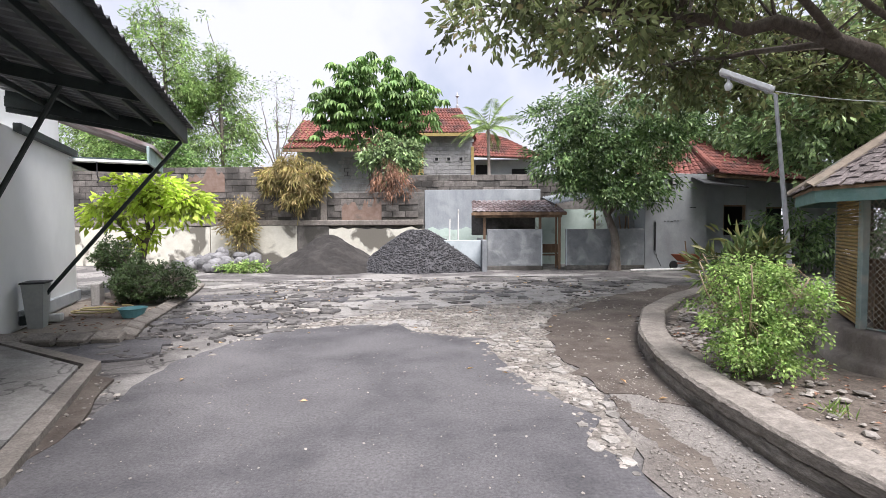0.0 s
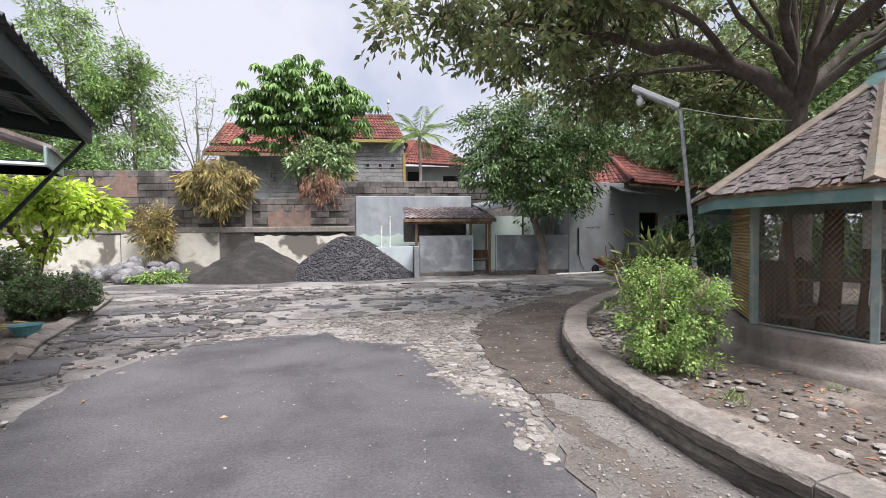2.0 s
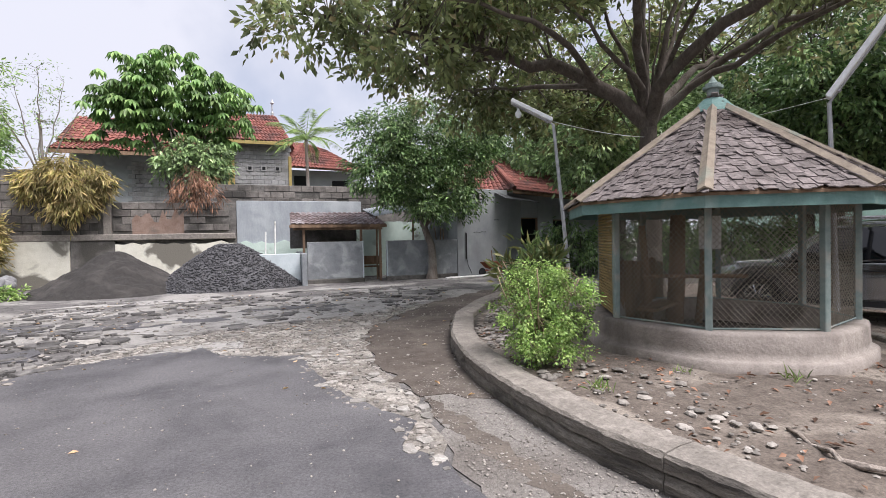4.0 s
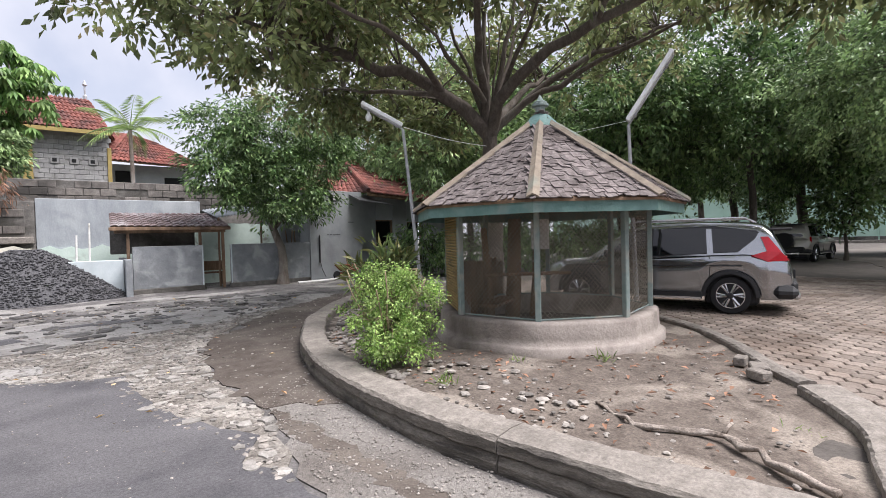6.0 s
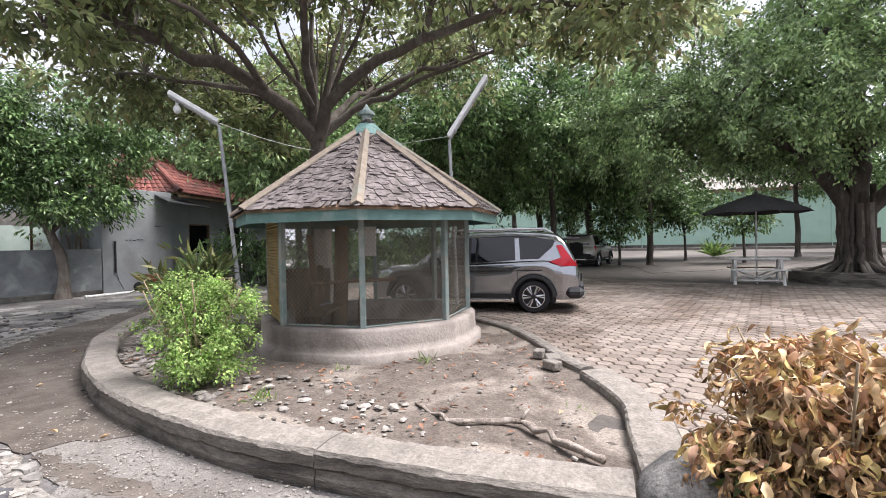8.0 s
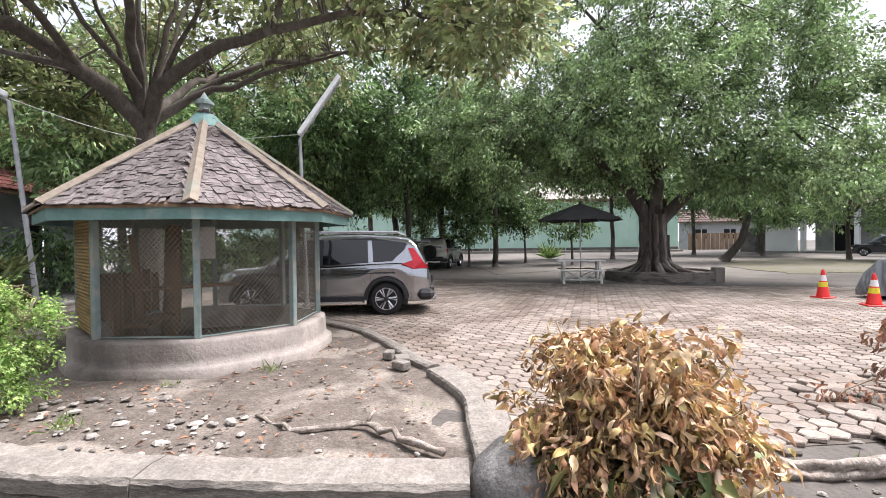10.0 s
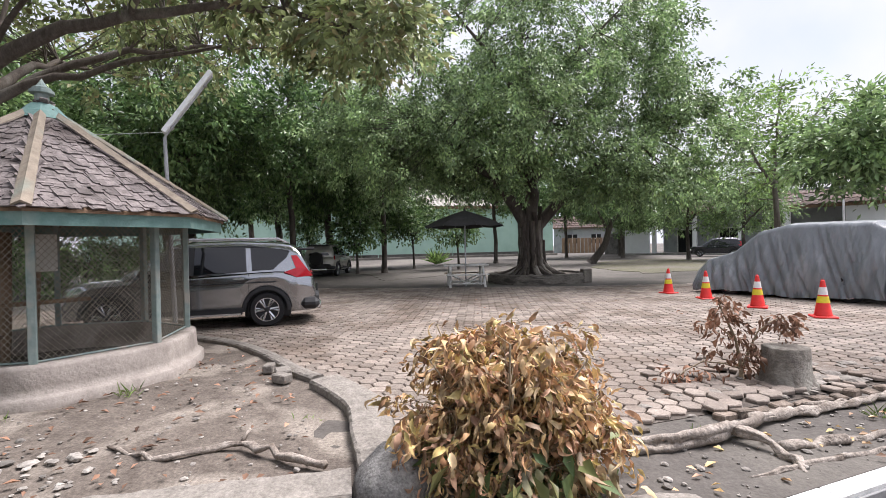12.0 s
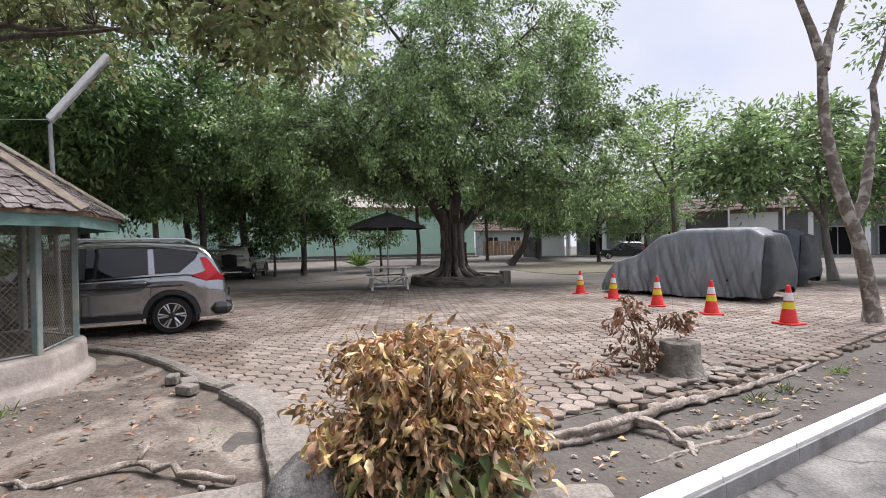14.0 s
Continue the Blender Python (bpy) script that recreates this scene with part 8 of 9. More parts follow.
tree("lichen_tree", L0, [L0, (8.3, -8.5, 1.0), (8.3, -8.15, 2.2), (8.45, -7.9, 3.4), (8.4, -7.75, 5.2)], 0.135,
     [(0.09, (8.4, -7.75, 5.0), (8.4, -7.3, 6.2), (8.2, -6.8, 7.4)), (0.09, (8.4, -7.8, 4.8), (8.5, -8.3, 6.2), (8.6, -8.9, 7.6)), (0.1, (8.3, -8.2, 2.0), (8.4, -8.8, 3.4), (8.6, -9.2, 5.2), (8.7, -9.6, 7.0))],
     [((8.6, -8.7, 8.0), (1.6, 1.5, 1.2), 40), ((8.9, -9.9, 6.2), (1.2, 1.0, 1.0), 34)], 20, 0.26, 0.15, G_BANYAN, M_BARKLICHEN, "crooked tree with pale lichen patches on its bark", 80, twigs=0.8)
part_tree = tree("street_tree", (17.2, -16.4, 0.16), [(17.2, -16.4, 0.16), (17.4, -16.3, 1.6), (17.2, -16.0, 3.2)], 0.16,
                 [(0.1, (17.3, -16.2, 2.2), (16.8, -14.4, 3.8), (16.6, -12.4, 4.8)), (0.1, (17.2, -16, 3.0), (17.6, -17.8, 4.6), (17.8, -19.6, 5.2)), (0.08, (17.2, -16, 3.2), (17.0, -15.4, 5.2), (16.9, -14.8, 7.2))],
                 [((17.0, -14.4, 5.0), (2.6, 3.8, 1.7), 260), ((17.4, -18.4, 4.4), (2.4, 3.0, 1.8), 230), ((16.6, -12.2, 4.4), (1.8, 1.8, 1.1), 120)], 26, 0.3, 0.27, G_BANYAN, M_BARK, "broad-leaved tree above the covered cars", 81, twigs=0.5)
tree("sparse_tree", (24, -14.0, 0.16), [(24, -14, 0.16), (24, -14.1, 2.4), (24, -14, 4.4)], 0.17,
     [(0.09, (24, -14, 4.0), (23.6, -12.4, 6.4), (23.4, -11.2, 8.4)), (0.09, (24, -14, 4.2), (24.2, -15.6, 6.8), (24.4, -17, 8.8)), (0.08, (24, -14, 4.4), (24, -14.2, 7), (24, -14.4, 9.6))],
     [((24, -14.2, 6.4), (2.8, 4.6, 2.6), 260)], 20, 0.32, 0.24, G_LIGHT, M_BARK, "thin-leaved tree with bare upper twigs", 82, twigs=0.9)

# trees over the boundary wall
for i, (x, y, h, rad) in enumerate(((-16.2, 27.5, 14.8, 2.3), (-13.6, 28.5, 13.2, 2.0), (-18.5, 28.0, 9.5, 2.6), (-20.5, 29, 12, 2.4))):
    tree("airy_tree", (x, y, 0), [(x, y, 0), (x + 0.2, y, h * 0.4), (x, y, h * 0.9)], 0.15,
         [(0.07, (x, y, h * f), (x + rad * 0.7 * math.cos(f * 31), y + rad * 0.5 * math.sin(f * 31), h * f + 1.6)) for f in (0.35, 0.45, 0.55, 0.65, 0.75)],
         [((x, y, h * 0.62), (rad, rad, h * 0.36), 420)], 28, 0.3, 0.25, G_LIGHT, M_BARK, "tall airy tree behind the boundary wall", 90 + i, aspect=0.28, droop=0.5, twigs=0.7, group="trees behind the wall")
tree("bare_tree", (-10.2, 28.5, 0), [(-10.2, 28.5, 0), (-10.1, 28.5, 5), (-10.2, 28.5, 8)], 0.1,
     [(0.05, (-10.2, 28.5, 5), (-10.2 + a, 28.5, 7.5), (-10.2 + a * 1.7, 28.6, 10.2 - abs(a))) for a in (-1.2, -0.6, 0, 0.6, 1.2)], [((-10.2, 28.5, 8.2), (2.2, 1.4, 2.6), 110)], 7, 0.26, 0.14, G_LIGHT, M_BARK, "thin half-bare tree behind the boundary wall", 95, twigs=1.0)
tree("wall_shrub", (-14.5, 25.5, 0), [(-14.5, 25.5, 0), (-14.5, 25.5, 4)], 0.12, [(0.05, (-14.5, 25.5, 3), (-13, 25.5, 5))], [((-14.8, 25.6, 5.4), (4.2, 1.2, 1.1), 240)], 26, 0.28, 0.2, G_UMBR, M_BARK, "green shrubs topping the boundary wall", 96, category="shrub")


def umbrella_tree():
    base = (-3.9, 26.6, 0)
    rng = np.random.default_rng(5)
    th = thing("umbrella_tree", base, 0, "umbrella tree with drooping fans of leaflets behind the wall", "tree")
    nodes = []
    for k in range(9):
        a = k * 2.4
        e = Vector((1.9 * math.cos(a) + (k - 4) * 0.2, 0.9 * math.sin(a), 8.0 + 1.6 * math.sin(k * 1.7)))
        pts = wiggle([Vector((0.15 * math.cos(a), 0.15 * math.sin(a), 0)), Vector((0.5 * math.cos(a), 0.3 * math.sin(a), 4.0)), e], 0.15, k)
        part("stem", Build().tube(pts, [0.09 - 0.06 * i / (len(pts) - 1) for i in range(len(pts))], 7), M_BARK, th, smooth=True, fix=False)
    C, _ = clump_centres(rng, [((-0.3, 0, 9.2), (2.9, 1.5, 1.9), 190), ((1.7, -0.2, 8.2), (1.7, 1.2, 1.7), 100), ((-2.2, 0, 7.9), (2.0, 1.2, 1.5), 110)], 0.7, 0.5)
    per = 11
    n = len(C) * per
    ang = np.tile(np.linspace(0, 2 * np.pi, per, endpoint=False), len(C)) + np.repeat(rng.random(len(C)) * 6, per)
    D = unit(np.stack([np.cos(ang), np.sin(ang), -1.0 + 0.2 * rng.normal(size=n)], 1))
    P = np.repeat(C, per, 0) + D * 0.06
    N = unit(np.stack([np.cos(ang) * 0.6, np.sin(ang) * 0.6, np.ones(n)], 1))
    L = rng.uniform(0.42, 0.6, n)
    part("crown", leaf_mesh("crown", P, D, N, L, L * 0.34, G_UMBR), G_UMBR, th, kind="stuff")


umbrella_tree()
tree("wall_shrub", (-3.3, 26.0, 0), [(-3.3, 26, 0), (-3.3, 26, 4.2)], 0.1, [(0.05, (-3.3, 26, 3), (-2.4, 25.8, 5))], [((-3.2, 25.8, 5.7), (1.7, 0.9, 1.0), 130)], 24, 0.24, 0.26, G_BANYAN, M_BARK, "bright green shrub behind the low wall", 97, category="shrub", droop=0.7)


def palm(base, h, r, label):
    th = thing("palm", base, 0, label, "palm")
    part("trunk", Build().tube([(0, 0, 0), (0.05, 0, h * 0.5), (0, 0, h)], [0.13, 0.1, 0.08], 9), M_BARK, th, smooth=True)
    rng = np.random.default_rng(9)
    P, D, N, L = [], [], [], []
    for k in range(13):
        a = k * 2.399
        el = 1.25 - 0.1 * k
        pts = []
        p, d = Vector((0, 0, h)), Vector((math.cos(a) * math.cos(el), math.sin(a) * math.cos(el), math.sin(el)))
        for s in range(14):
            pts.append(p.copy())
            p = p + d * r / 13
            d = (d + Vector((0, 0, -0.1))).normalized()
        part("frond_stalk", Build().tube(pts, [0.025 * (1 - s / 15) for s in range(14)], 5), G_PALM, th, fix=False)
        for s in range(2, 14):
            t = (pts[s] - pts[s - 1]).normalized()
            sd = t.cross(Vector((0, 0, 1))).normalized()
            for sg in (1, -1):
                for u in (0, 0.5):
                    P.append(pts[s - 1].lerp(pts[s], u))
                    D.append((t * 0.75 + sd * sg + Vector((0, 0, -0.35))).normalized())
                    N.append((0, 0, 1))
                    L.append(r * 0.3 * (1 - abs(s - 7) / 12))
    L = np.array(L)
    part("fronds", leaf_mesh("fronds", np.array(P), np.array(D), np.array(N, float), L, L * 0.05, G_PALM), G_PALM, th, kind="stuff")


palm((2.0, 27.5, 0), 7.2, 2.3, "slender palm with feathery fronds behind the wall")
def tuft(name, at, n, length, width, mat, label, seed, category, lean=0.9, spread=0.08, droop=0.35):
    """Blades that rise from one root and bend over."""
    rng = np.random.default_rng(seed)
    a = rng.random(n) * 6.283
    el = rng.uniform(0.35, 1.45, n)
    D = np.stack([np.cos(a) * np.cos(el), np.sin(a) * np.cos(el), np.sin(el)], 1)
    P = np.stack([rng.normal(size=n) * spread, rng.normal(size=n) * spread, np.zeros(n)], 1)
    L = length * rng.uniform(0.5, 1.1, n)
    N = unit(np.stack([-np.cos(a), -np.sin(a), np.ones(n) * 0.8], 1))
    ob = part(name, leaf_mesh(name, P, D, N, L, L * width, mat, 0.3), mat)
    ob.location = at
    return tagged(ob, label, category)


tuft("fern", (40.0, 3.4, 0.2), 60, 1.5, 0.1, G_BUSH, "feathery green palm tuft before the mint hall", 3, "fern")

# lime tree, clipped bushes and hedge beside the white building
tree("lime_tree", (-9.3, 14.2, 0.0), [(-9.3, 14.2, 0.0), (-9.1, 14.2, 0.9), (-8.8, 14.1, 1.7)], 0.13,
     [(0.08, (-9.0, 14.2, 1.2), (-9.8, 14.1, 2.0), (-10.4, 14.0, 2.5)), (0.08, (-8.8, 14.1, 1.6), (-8.2, 14.0, 2.3), (-7.4, 14, 2.7)), (0.06, (-8.8, 14.1, 1.7), (-8.9, 14, 2.5), (-8.8, 14, 3.0))],
     [((-8.6, 14.0, 2.7), (1.05, 0.9, 0.55), 80), ((-9.9, 14.0, 2.4), (0.6, 0.6, 0.3), 26), ((-7.7, 14.0, 2.5), (0.65, 0.6, 0.35), 36), ((-9.1, 14.1, 1.6), (0.35, 0.3, 0.3), 12)], 16, 0.2, 0.24, G_LIME, M_BARK, "small tree with bright lime leaves beside the white building", 101, aspect=0.45, droop=0.4, twigs=0.9)
tree("topiary", (-7.75, 11.25, 0.1), [(-7.75, 11.25, 0.1), (-7.8, 11.25, 0.5), (-7.75, 11.2, 0.85)], 0.05, [(0.03, (-7.78, 11.25, 0.5), (-7.6, 11.2, 0.9))],
     [((-7.75, 11.2, 1.12), (0.44, 0.44, 0.4), 420)], 16, 0.035, 0.05, G_HEDGE, M_BARK, "clipped round bush on a stem beside the building", 102, aspect=0.5, category="shrub", shell=0.7)
tree("hedge_ball", (-6.75, 10.9, 0.1), [(-6.75, 10.9, 0.1), (-6.75, 10.9, 0.45)], 0.05, [(0.03, (-6.75, 10.9, 0.3), (-6.3, 10.8, 0.6)), (0.03, (-6.75, 10.9, 0.3), (-7.2, 10.9, 0.6))],
     [((-6.75, 10.9, 0.58), (0.92, 0.75, 0.42), 1200)], 16, 0.035, 0.05, G_HEDGE, M_BARK, "low clipped dark hedge bush in the planter", 103, aspect=0.5, category="shrub", shell=0.72)
solid("flower_pot", Build().lathe([(0.12, 0.0), (0.17, 0.26), (0.18, 0.3), (0.15, 0.29), (0.11, 0.1)], 16, (-7.75, 11.25, 0.08)), M_KERB, "grey cement flower pot under the round bush", "flower pot")

# dry plants on the boundary wall
tree("hanging_shrub", (-7.4, 23.3, 3.6), [(-7.4, 23.4, 3.6), (-7.4, 23.3, 4.4)], 0.08, [(0.04, (-7.4, 23.3, 4.3), (-8.6, 22.9, 4.4)), (0.04, (-7.4, 23.3, 4.3), (-6.4, 22.9, 4.3))],
     [((-7.5, 23.0, 4.35), (1.5, 0.65, 0.75), 230), ((-7.3, 22.9, 3.5), (0.8, 0.4, 0.5), 50)], 22, 0.2, 0.34, G_STRAW, M_TWIG, "dry straw-coloured shrub hanging over the boundary wall", 110, aspect=0.13, droop=0.9, category="shrub", twigs=1.0)
tree("dry_shrub", (-9.9, 22.6, 0.0), [(-9.9, 22.6, 0.0), (-9.9, 22.6, 1.2)], 0.06, [(0.04, (-9.9, 22.6, 0.6), (-10.4, 22.5, 2.2)), (0.04, (-9.9, 22.6, 0.6), (-9.4, 22.5, 2.4))],
     [((-9.9, 22.5, 2.3), (0.9, 0.5, 0.85), 110), ((-9.8, 22.5, 1.4), (0.6, 0.4, 0.5), 30)], 18, 0.18, 0.26, G_STRAW, M_TWIG, "half-dry shrub growing before the boundary wall", 111, aspect=0.16, droop=0.3, category="shrub", twigs=1.0)
tree("dry_creeper", (-3.0, 23.6, 3.0), [(-3.0, 23.7, 3.0), (-3.0, 23.5, 4.2)], 0.05, [(0.03, (-3, 23.5, 4.0), (-2.2, 23.3, 4.4))], [((-2.9, 23.3, 4.1), (0.95, 0.3, 0.75), 80)], 14, 0.2, 0.3, G_DEAD, M_TWIG, "dead brown creeper on the low wall", 112, aspect=0.1, droop=1.2, category="creeper", twigs=1.0)
tree("green_weed", (-8.5, 19.2, 0.0), [(-8.5, 19.2, 0.0), (-8.5, 19.2, 0.2)], 0.02, [(0.01, (-8.5, 19.2, 0.1), (-8.1, 19.1, 0.3))], [((-8.3, 19.2, 0.24), (0.95, 0.35, 0.2), 70)], 14, 0.09, 0.14, G_BUSH, M_TWIG, "green weeds between the rocks and the sand", 113, category="weeds", twigs=0.3)

# leafy bush in the bed
tree("leafy_bush", (3.02, 5.25, 0.2), [(3.02, 5.25, 0.2), (3.05, 5.25, 0.6), (3.02, 5.2, 0.95)], 0.025,
     [(0.014, (3.02, 5.25, 0.25 + 0.02 * k), (3.02 + 0.3 * math.cos(k * 1.3), 5.25 + 0.3 * math.sin(k * 1.3), 0.8), (3.02 + 0.5 * math.cos(k * 1.3), 5.25 + 0.5 * math.sin(k * 1.3), 1.15 + 0.1 * (k % 3))) for k in range(9)],
     [((3.05, 5.25, 0.84), (0.62, 0.62, 0.46), 210), ((2.98, 5.08, 0.52), (0.5, 0.46, 0.26), 80), ((3.02, 5.4, 1.22), (0.36, 0.36, 0.24), 50), ((3.28, 5.05, 1.1), (0.26, 0.26, 0.2), 24)], 34, 0.07, 0.04, G_BUSH, M_TWIG, "loose light green bush in the planting bed", 120, aspect=0.62, category="bush", twigs=0.9, shell=0.35)
tree("fleshy_shrub", (4.05, 7.4, 0.2), [(4.05, 7.4, 0.2), (4.05, 7.4, 0.9)], 0.03, [(0.02, (4.05, 7.4, 0.4 + 0.05 * k), (4.05 + 0.4 * math.cos(k * 1.2), 7.4 + 0.4 * math.sin(k * 1.2), 1.1 + 0.1 * (k % 3))) for k in range(6)],
     [((4.2, 7.5, 1.05), (0.5, 0.5, 0.45), 46)], 10, 0.14, 0.27, G_OLIVE, M_TWIG, "fleshy long-leaved shrub behind the bush", 121, aspect=0.22, droop=-0.3, category="shrub", twigs=0.9)

# the withered bush by the kerb
tree("withered_bush", (3.38, -0.2, 0.15), [(3.38, -0.2, 0.15), (3.38, -0.2, 0.35), (3.36, -0.18, 0.5)], 0.02,
     [(0.012, (3.38, -0.2, 0.2 + 0.02 * k), (3.38 + 0.25 * math.cos(k * 1.05), -0.2 + 0.25 * math.sin(k * 1.05), 0.6), (3.38 + 0.55 * math.cos(k * 1.05), -0.2 + 0.55 * math.sin(k * 1.05), 0.75 + 0.13 * (k % 4))) for k in range(14)],
     [((3.38, -0.2, 0.6), (0.56, 0.6, 0.38), 190), ((3.36, -0.15, 0.92), (0.38, 0.44, 0.24), 90), ((3.3, -0.68, 0.48), (0.36, 0.26, 0.25), 26), ((3.22, 0.26, 0.5), (0.32, 0.34, 0.26), 26), ((3.36, -0.2, 0.72), (0.66, 0.74, 0.56), 46)], 19, 0.075, 0.12, G_DRY, M_TWIG, "withered bush with curled brown and yellow leaves by the kerb", 122, aspect=0.32, droop=0.7, category="bush", twigs=1.0, shell=0.5, bend=(0.2, 1.3))
tree("broad_leaves", (3.1, 0.0, 0.15), [(3.1, 0.0, 0.15), (3.1, 0.0, 0.35)], 0.015, [(0.01, (3.1, 0, 0.25), (3.0, 0.2, 0.5))], [((2.98, -0.15, 0.42), (0.22, 0.45, 0.2), 26), ((3.05, -0.5, 0.38), (0.24, 0.26, 0.18), 12)], 4, 0.14, 0.19, G_OLIVE, M_TWIG, "broad dull green leaves at the foot of the withered bush", 123, aspect=0.42, droop=0.8, category="plant", twigs=0.8)


tree("hanging_leaves", (3.12, -0.25, 0.15), [(3.12, -0.25, 0.15), (3.12, -0.25, 0.4)], 0.015, [(0.008, (3.12, -0.25, 0.3), (3.0, -0.5, 0.5)), (0.008, (3.12, -0.25, 0.3), (3.0, 0.0, 0.5))],
     [((3.0, -0.28, 0.44), (0.16, 0.5, 0.2), 34)], 3, 0.1, 0.24, G_FADED, M_TWIG, "large limp grey-brown leaves low on the withered bush", 124, aspect=0.4, droop=1.6, category="plant", twigs=0.7, bend=(0.1, 0.6))


# stump, dead plant and roots
def stump():
    th = thing("tree_stump", (5.45, -3.2, 0.17), 0, "sawn grey tree stump at the edge of the paving", "stump")
    prof, n = [(0.31, 0.0), (0.26, 0.06), (0.225, 0.14), (0.215, 0.38), (0.205, 0.4)], 28
    vs, fs = [], []
    for r, z in prof:
        for k in range(n):
            a = 6.2832 * k / n
            q = r * (1 + 0.07 * math.sin(3 * a) + 0.05 * noise.noise(Vector((math.cos(a) * 3, math.sin(a) * 3, z * 3))))
            vs.append((q * math.cos(a), q * math.sin(a), z))
    for i in range(len(prof) - 1):
        for k in range(n):
            fs.append((i * n + k, i * n + (k + 1) % n, (i + 1) * n + (k + 1) % n, (i + 1) * n + k))
    part("bark", Build().add(vs, fs), M_STUMP, th, smooth=True)
    part("cut_top", Build().add(vs[-n:], [tuple(range(n))]).add([(v[0] * 0.96, v[1] * 0.96, v[2] + 0.004) for v in vs[-n:]], [tuple(range(n))]), M_STUMP, th, "weathered saw cut")


M_STUMP = surf("stump_bark", (0.11, 0.098, 0.084), (0.22, 0.198, 0.17), 14, (0.28, 0.265, 0.23), 5, (0.52, 0.66), 0.95, 0.9, 30)
stump()
tree("dead_plant", (5.63, -2.85, 0.19), [(5.63, -2.85, 0.19), (5.63, -2.80, 0.6), (5.68, -2.65, 1.0)], 0.02,
     [(0.015, (5.63, -2.85, 0.3), (5.58, -3.00, 0.7), (5.58, -3.20, 0.85)), (0.012, (5.63, -2.85, 0.3), (5.53, -2.40, 0.4), (5.38, -2.05, 0.25)), (0.012, (5.63, -2.80, 0.6), (5.58, -2.50, 0.85))],
     [((5.64, -2.68, 0.98), (0.16, 0.2, 0.16), 14), ((5.58, -3.20, 0.8), (0.14, 0.16, 0.14), 10), ((5.58, -2.75, 0.5), (0.22, 0.3, 0.22), 16), ((5.43, -2.20, 0.32), (0.16, 0.25, 0.08), 7)], 9, 0.06, 0.12, G_DEAD, M_TWIG, "dead plant with curled brown leaves beside the stump", 130, aspect=0.35, droop=1.0, category="plant", twigs=1.0, bend=(0.2, 0.9))


def root(name, pts, r0, r1, label, seed, n=9):
    p = wiggle([(x, y, z) for x, y, z in pts], 0.045, seed, 0.09)
    k = len(p)
    rad = [0.85 * (r0 + (r1 - r0) * i / (k - 1)) * (1 + 0.6 * noise.noise(Vector((i * 0.55, seed, 2)))) for i in range(k)]
    b = Build().tube(p, rad, 16)
    for q in range(len(p)):
        for m in range(16):
            v = Vector(b.v[q * 16 + m])
            a = 6.283 * m / 16
            f = 1 + 0.5 * noise.noise(Vector((math.cos(a) * 1.6, math.sin(a) * 1.6, q * 0.1 + seed))) + 0.22 * noise.noise(Vector((math.cos(a) * 4, math.sin(a) * 4, q * 0.35 + seed)))
            w = p[q] + (v - p[q]) * f
            b.v[q * 16 + m] = (w.x, w.y, p[q].z + (w.z - p[q].z) * 0.85)
    return solid(name, b, M_ROOT, label, "root", "bare roots", smooth=True)


root("root", [(3.68, 2.8, 0.22), (3.47, 2.3, 0.235), (3.6, 1.95, 0.245), (3.66, 1.73, 0.27), (3.5, 1.4, 0.26), (3.38, 1.02, 0.24)], 0.02, 0.04, "pale bare root lying on the bed soil", 3)
root("root", [(3.75, 1.72, 0.34), (3.66, 1.75, 0.26)], 0.012, 0.022, "short broken pale root stub", 4)
root("root", [(3.8, -0.85, 0.17), (3.86, -1.15, 0.2), (3.86, -1.48, 0.24), (4.08, -2.03, 0.26), (4.42, -2.47, 0.22), (4.75, -3.28, 0.2), (5.4, -4.55, 0.19), (6.0, -5.5, 0.17)], 0.07, 0.02, "thick bare surface root along the paving", 5, 12)
root("root", [(4.02, -1.95, 0.25), (3.88, -2.08, 0.24), (3.72, -2.14, 0.2), (3.45, -2.16, 0.14)], 0.055, 0.025, "thick bare surface root by the kerb", 6, 12)
root("root", [(3.86, -2.2, 0.18), (4.02, -2.8, 0.18), (4.2, -3.3, 0.18), (4.3, -3.38, 0.15)], 0.05, 0.03, "bare surface root on the soil", 7)
root("root", [(3.72, -2.5, 0.17), (3.9, -3.0, 0.17), (4.12, -3.5, 0.17)], 0.032, 0.016, "bare surface root beside the white kerb", 8)
root("root", [(3.42, -1.75, 0.16), (3.56, -2.1, 0.17), (3.72, -2.5, 0.17)], 0.018, 0.028, "thin bare surface root", 9)
root("root", [(3.75, -0.8, 0.16), (3.8, -1.3, 0.18), (3.98, -1.85, 0.22), (4.3, -2.3, 0.22), (4.6, -2.75, 0.2)], 0.05, 0.035, "bare root twisted beside the paving", 14)
root("root", [(4.7, -2.9, 0.2), (4.9, -3.5, 0.19), (5.3, -4.2, 0.18)], 0.05, 0.02, "bare surface root along the paving", 10)


# ---- loose stones, chips, litter and weeds ----
def strewn(name, label, poly, n, lo, hi, z, material, seed, flat=0.5, parent=None, keep=None):
    rnd, b, k = random.Random(seed), Build(), 0
    xs, ys = [p[0] for p in poly], [p[1] for p in poly]
    while k < n:
        x, y = rnd.uniform(min(xs), max(xs)), rnd.uniform(min(ys), max(ys))
        if not inside(x, y, poly):
            continue
        s = lo + (hi - lo) * rnd.random() ** 2.5
        vs, fs = stone_shape(rnd, s, flat)
        b.add([(v[0] + x, v[1] + y, v[2] + z + s * flat * 0.12) for v in vs], fs)
        k += 1
    return tagged(part(name, b, material, fix=False), label, "stones", kind="stuff")


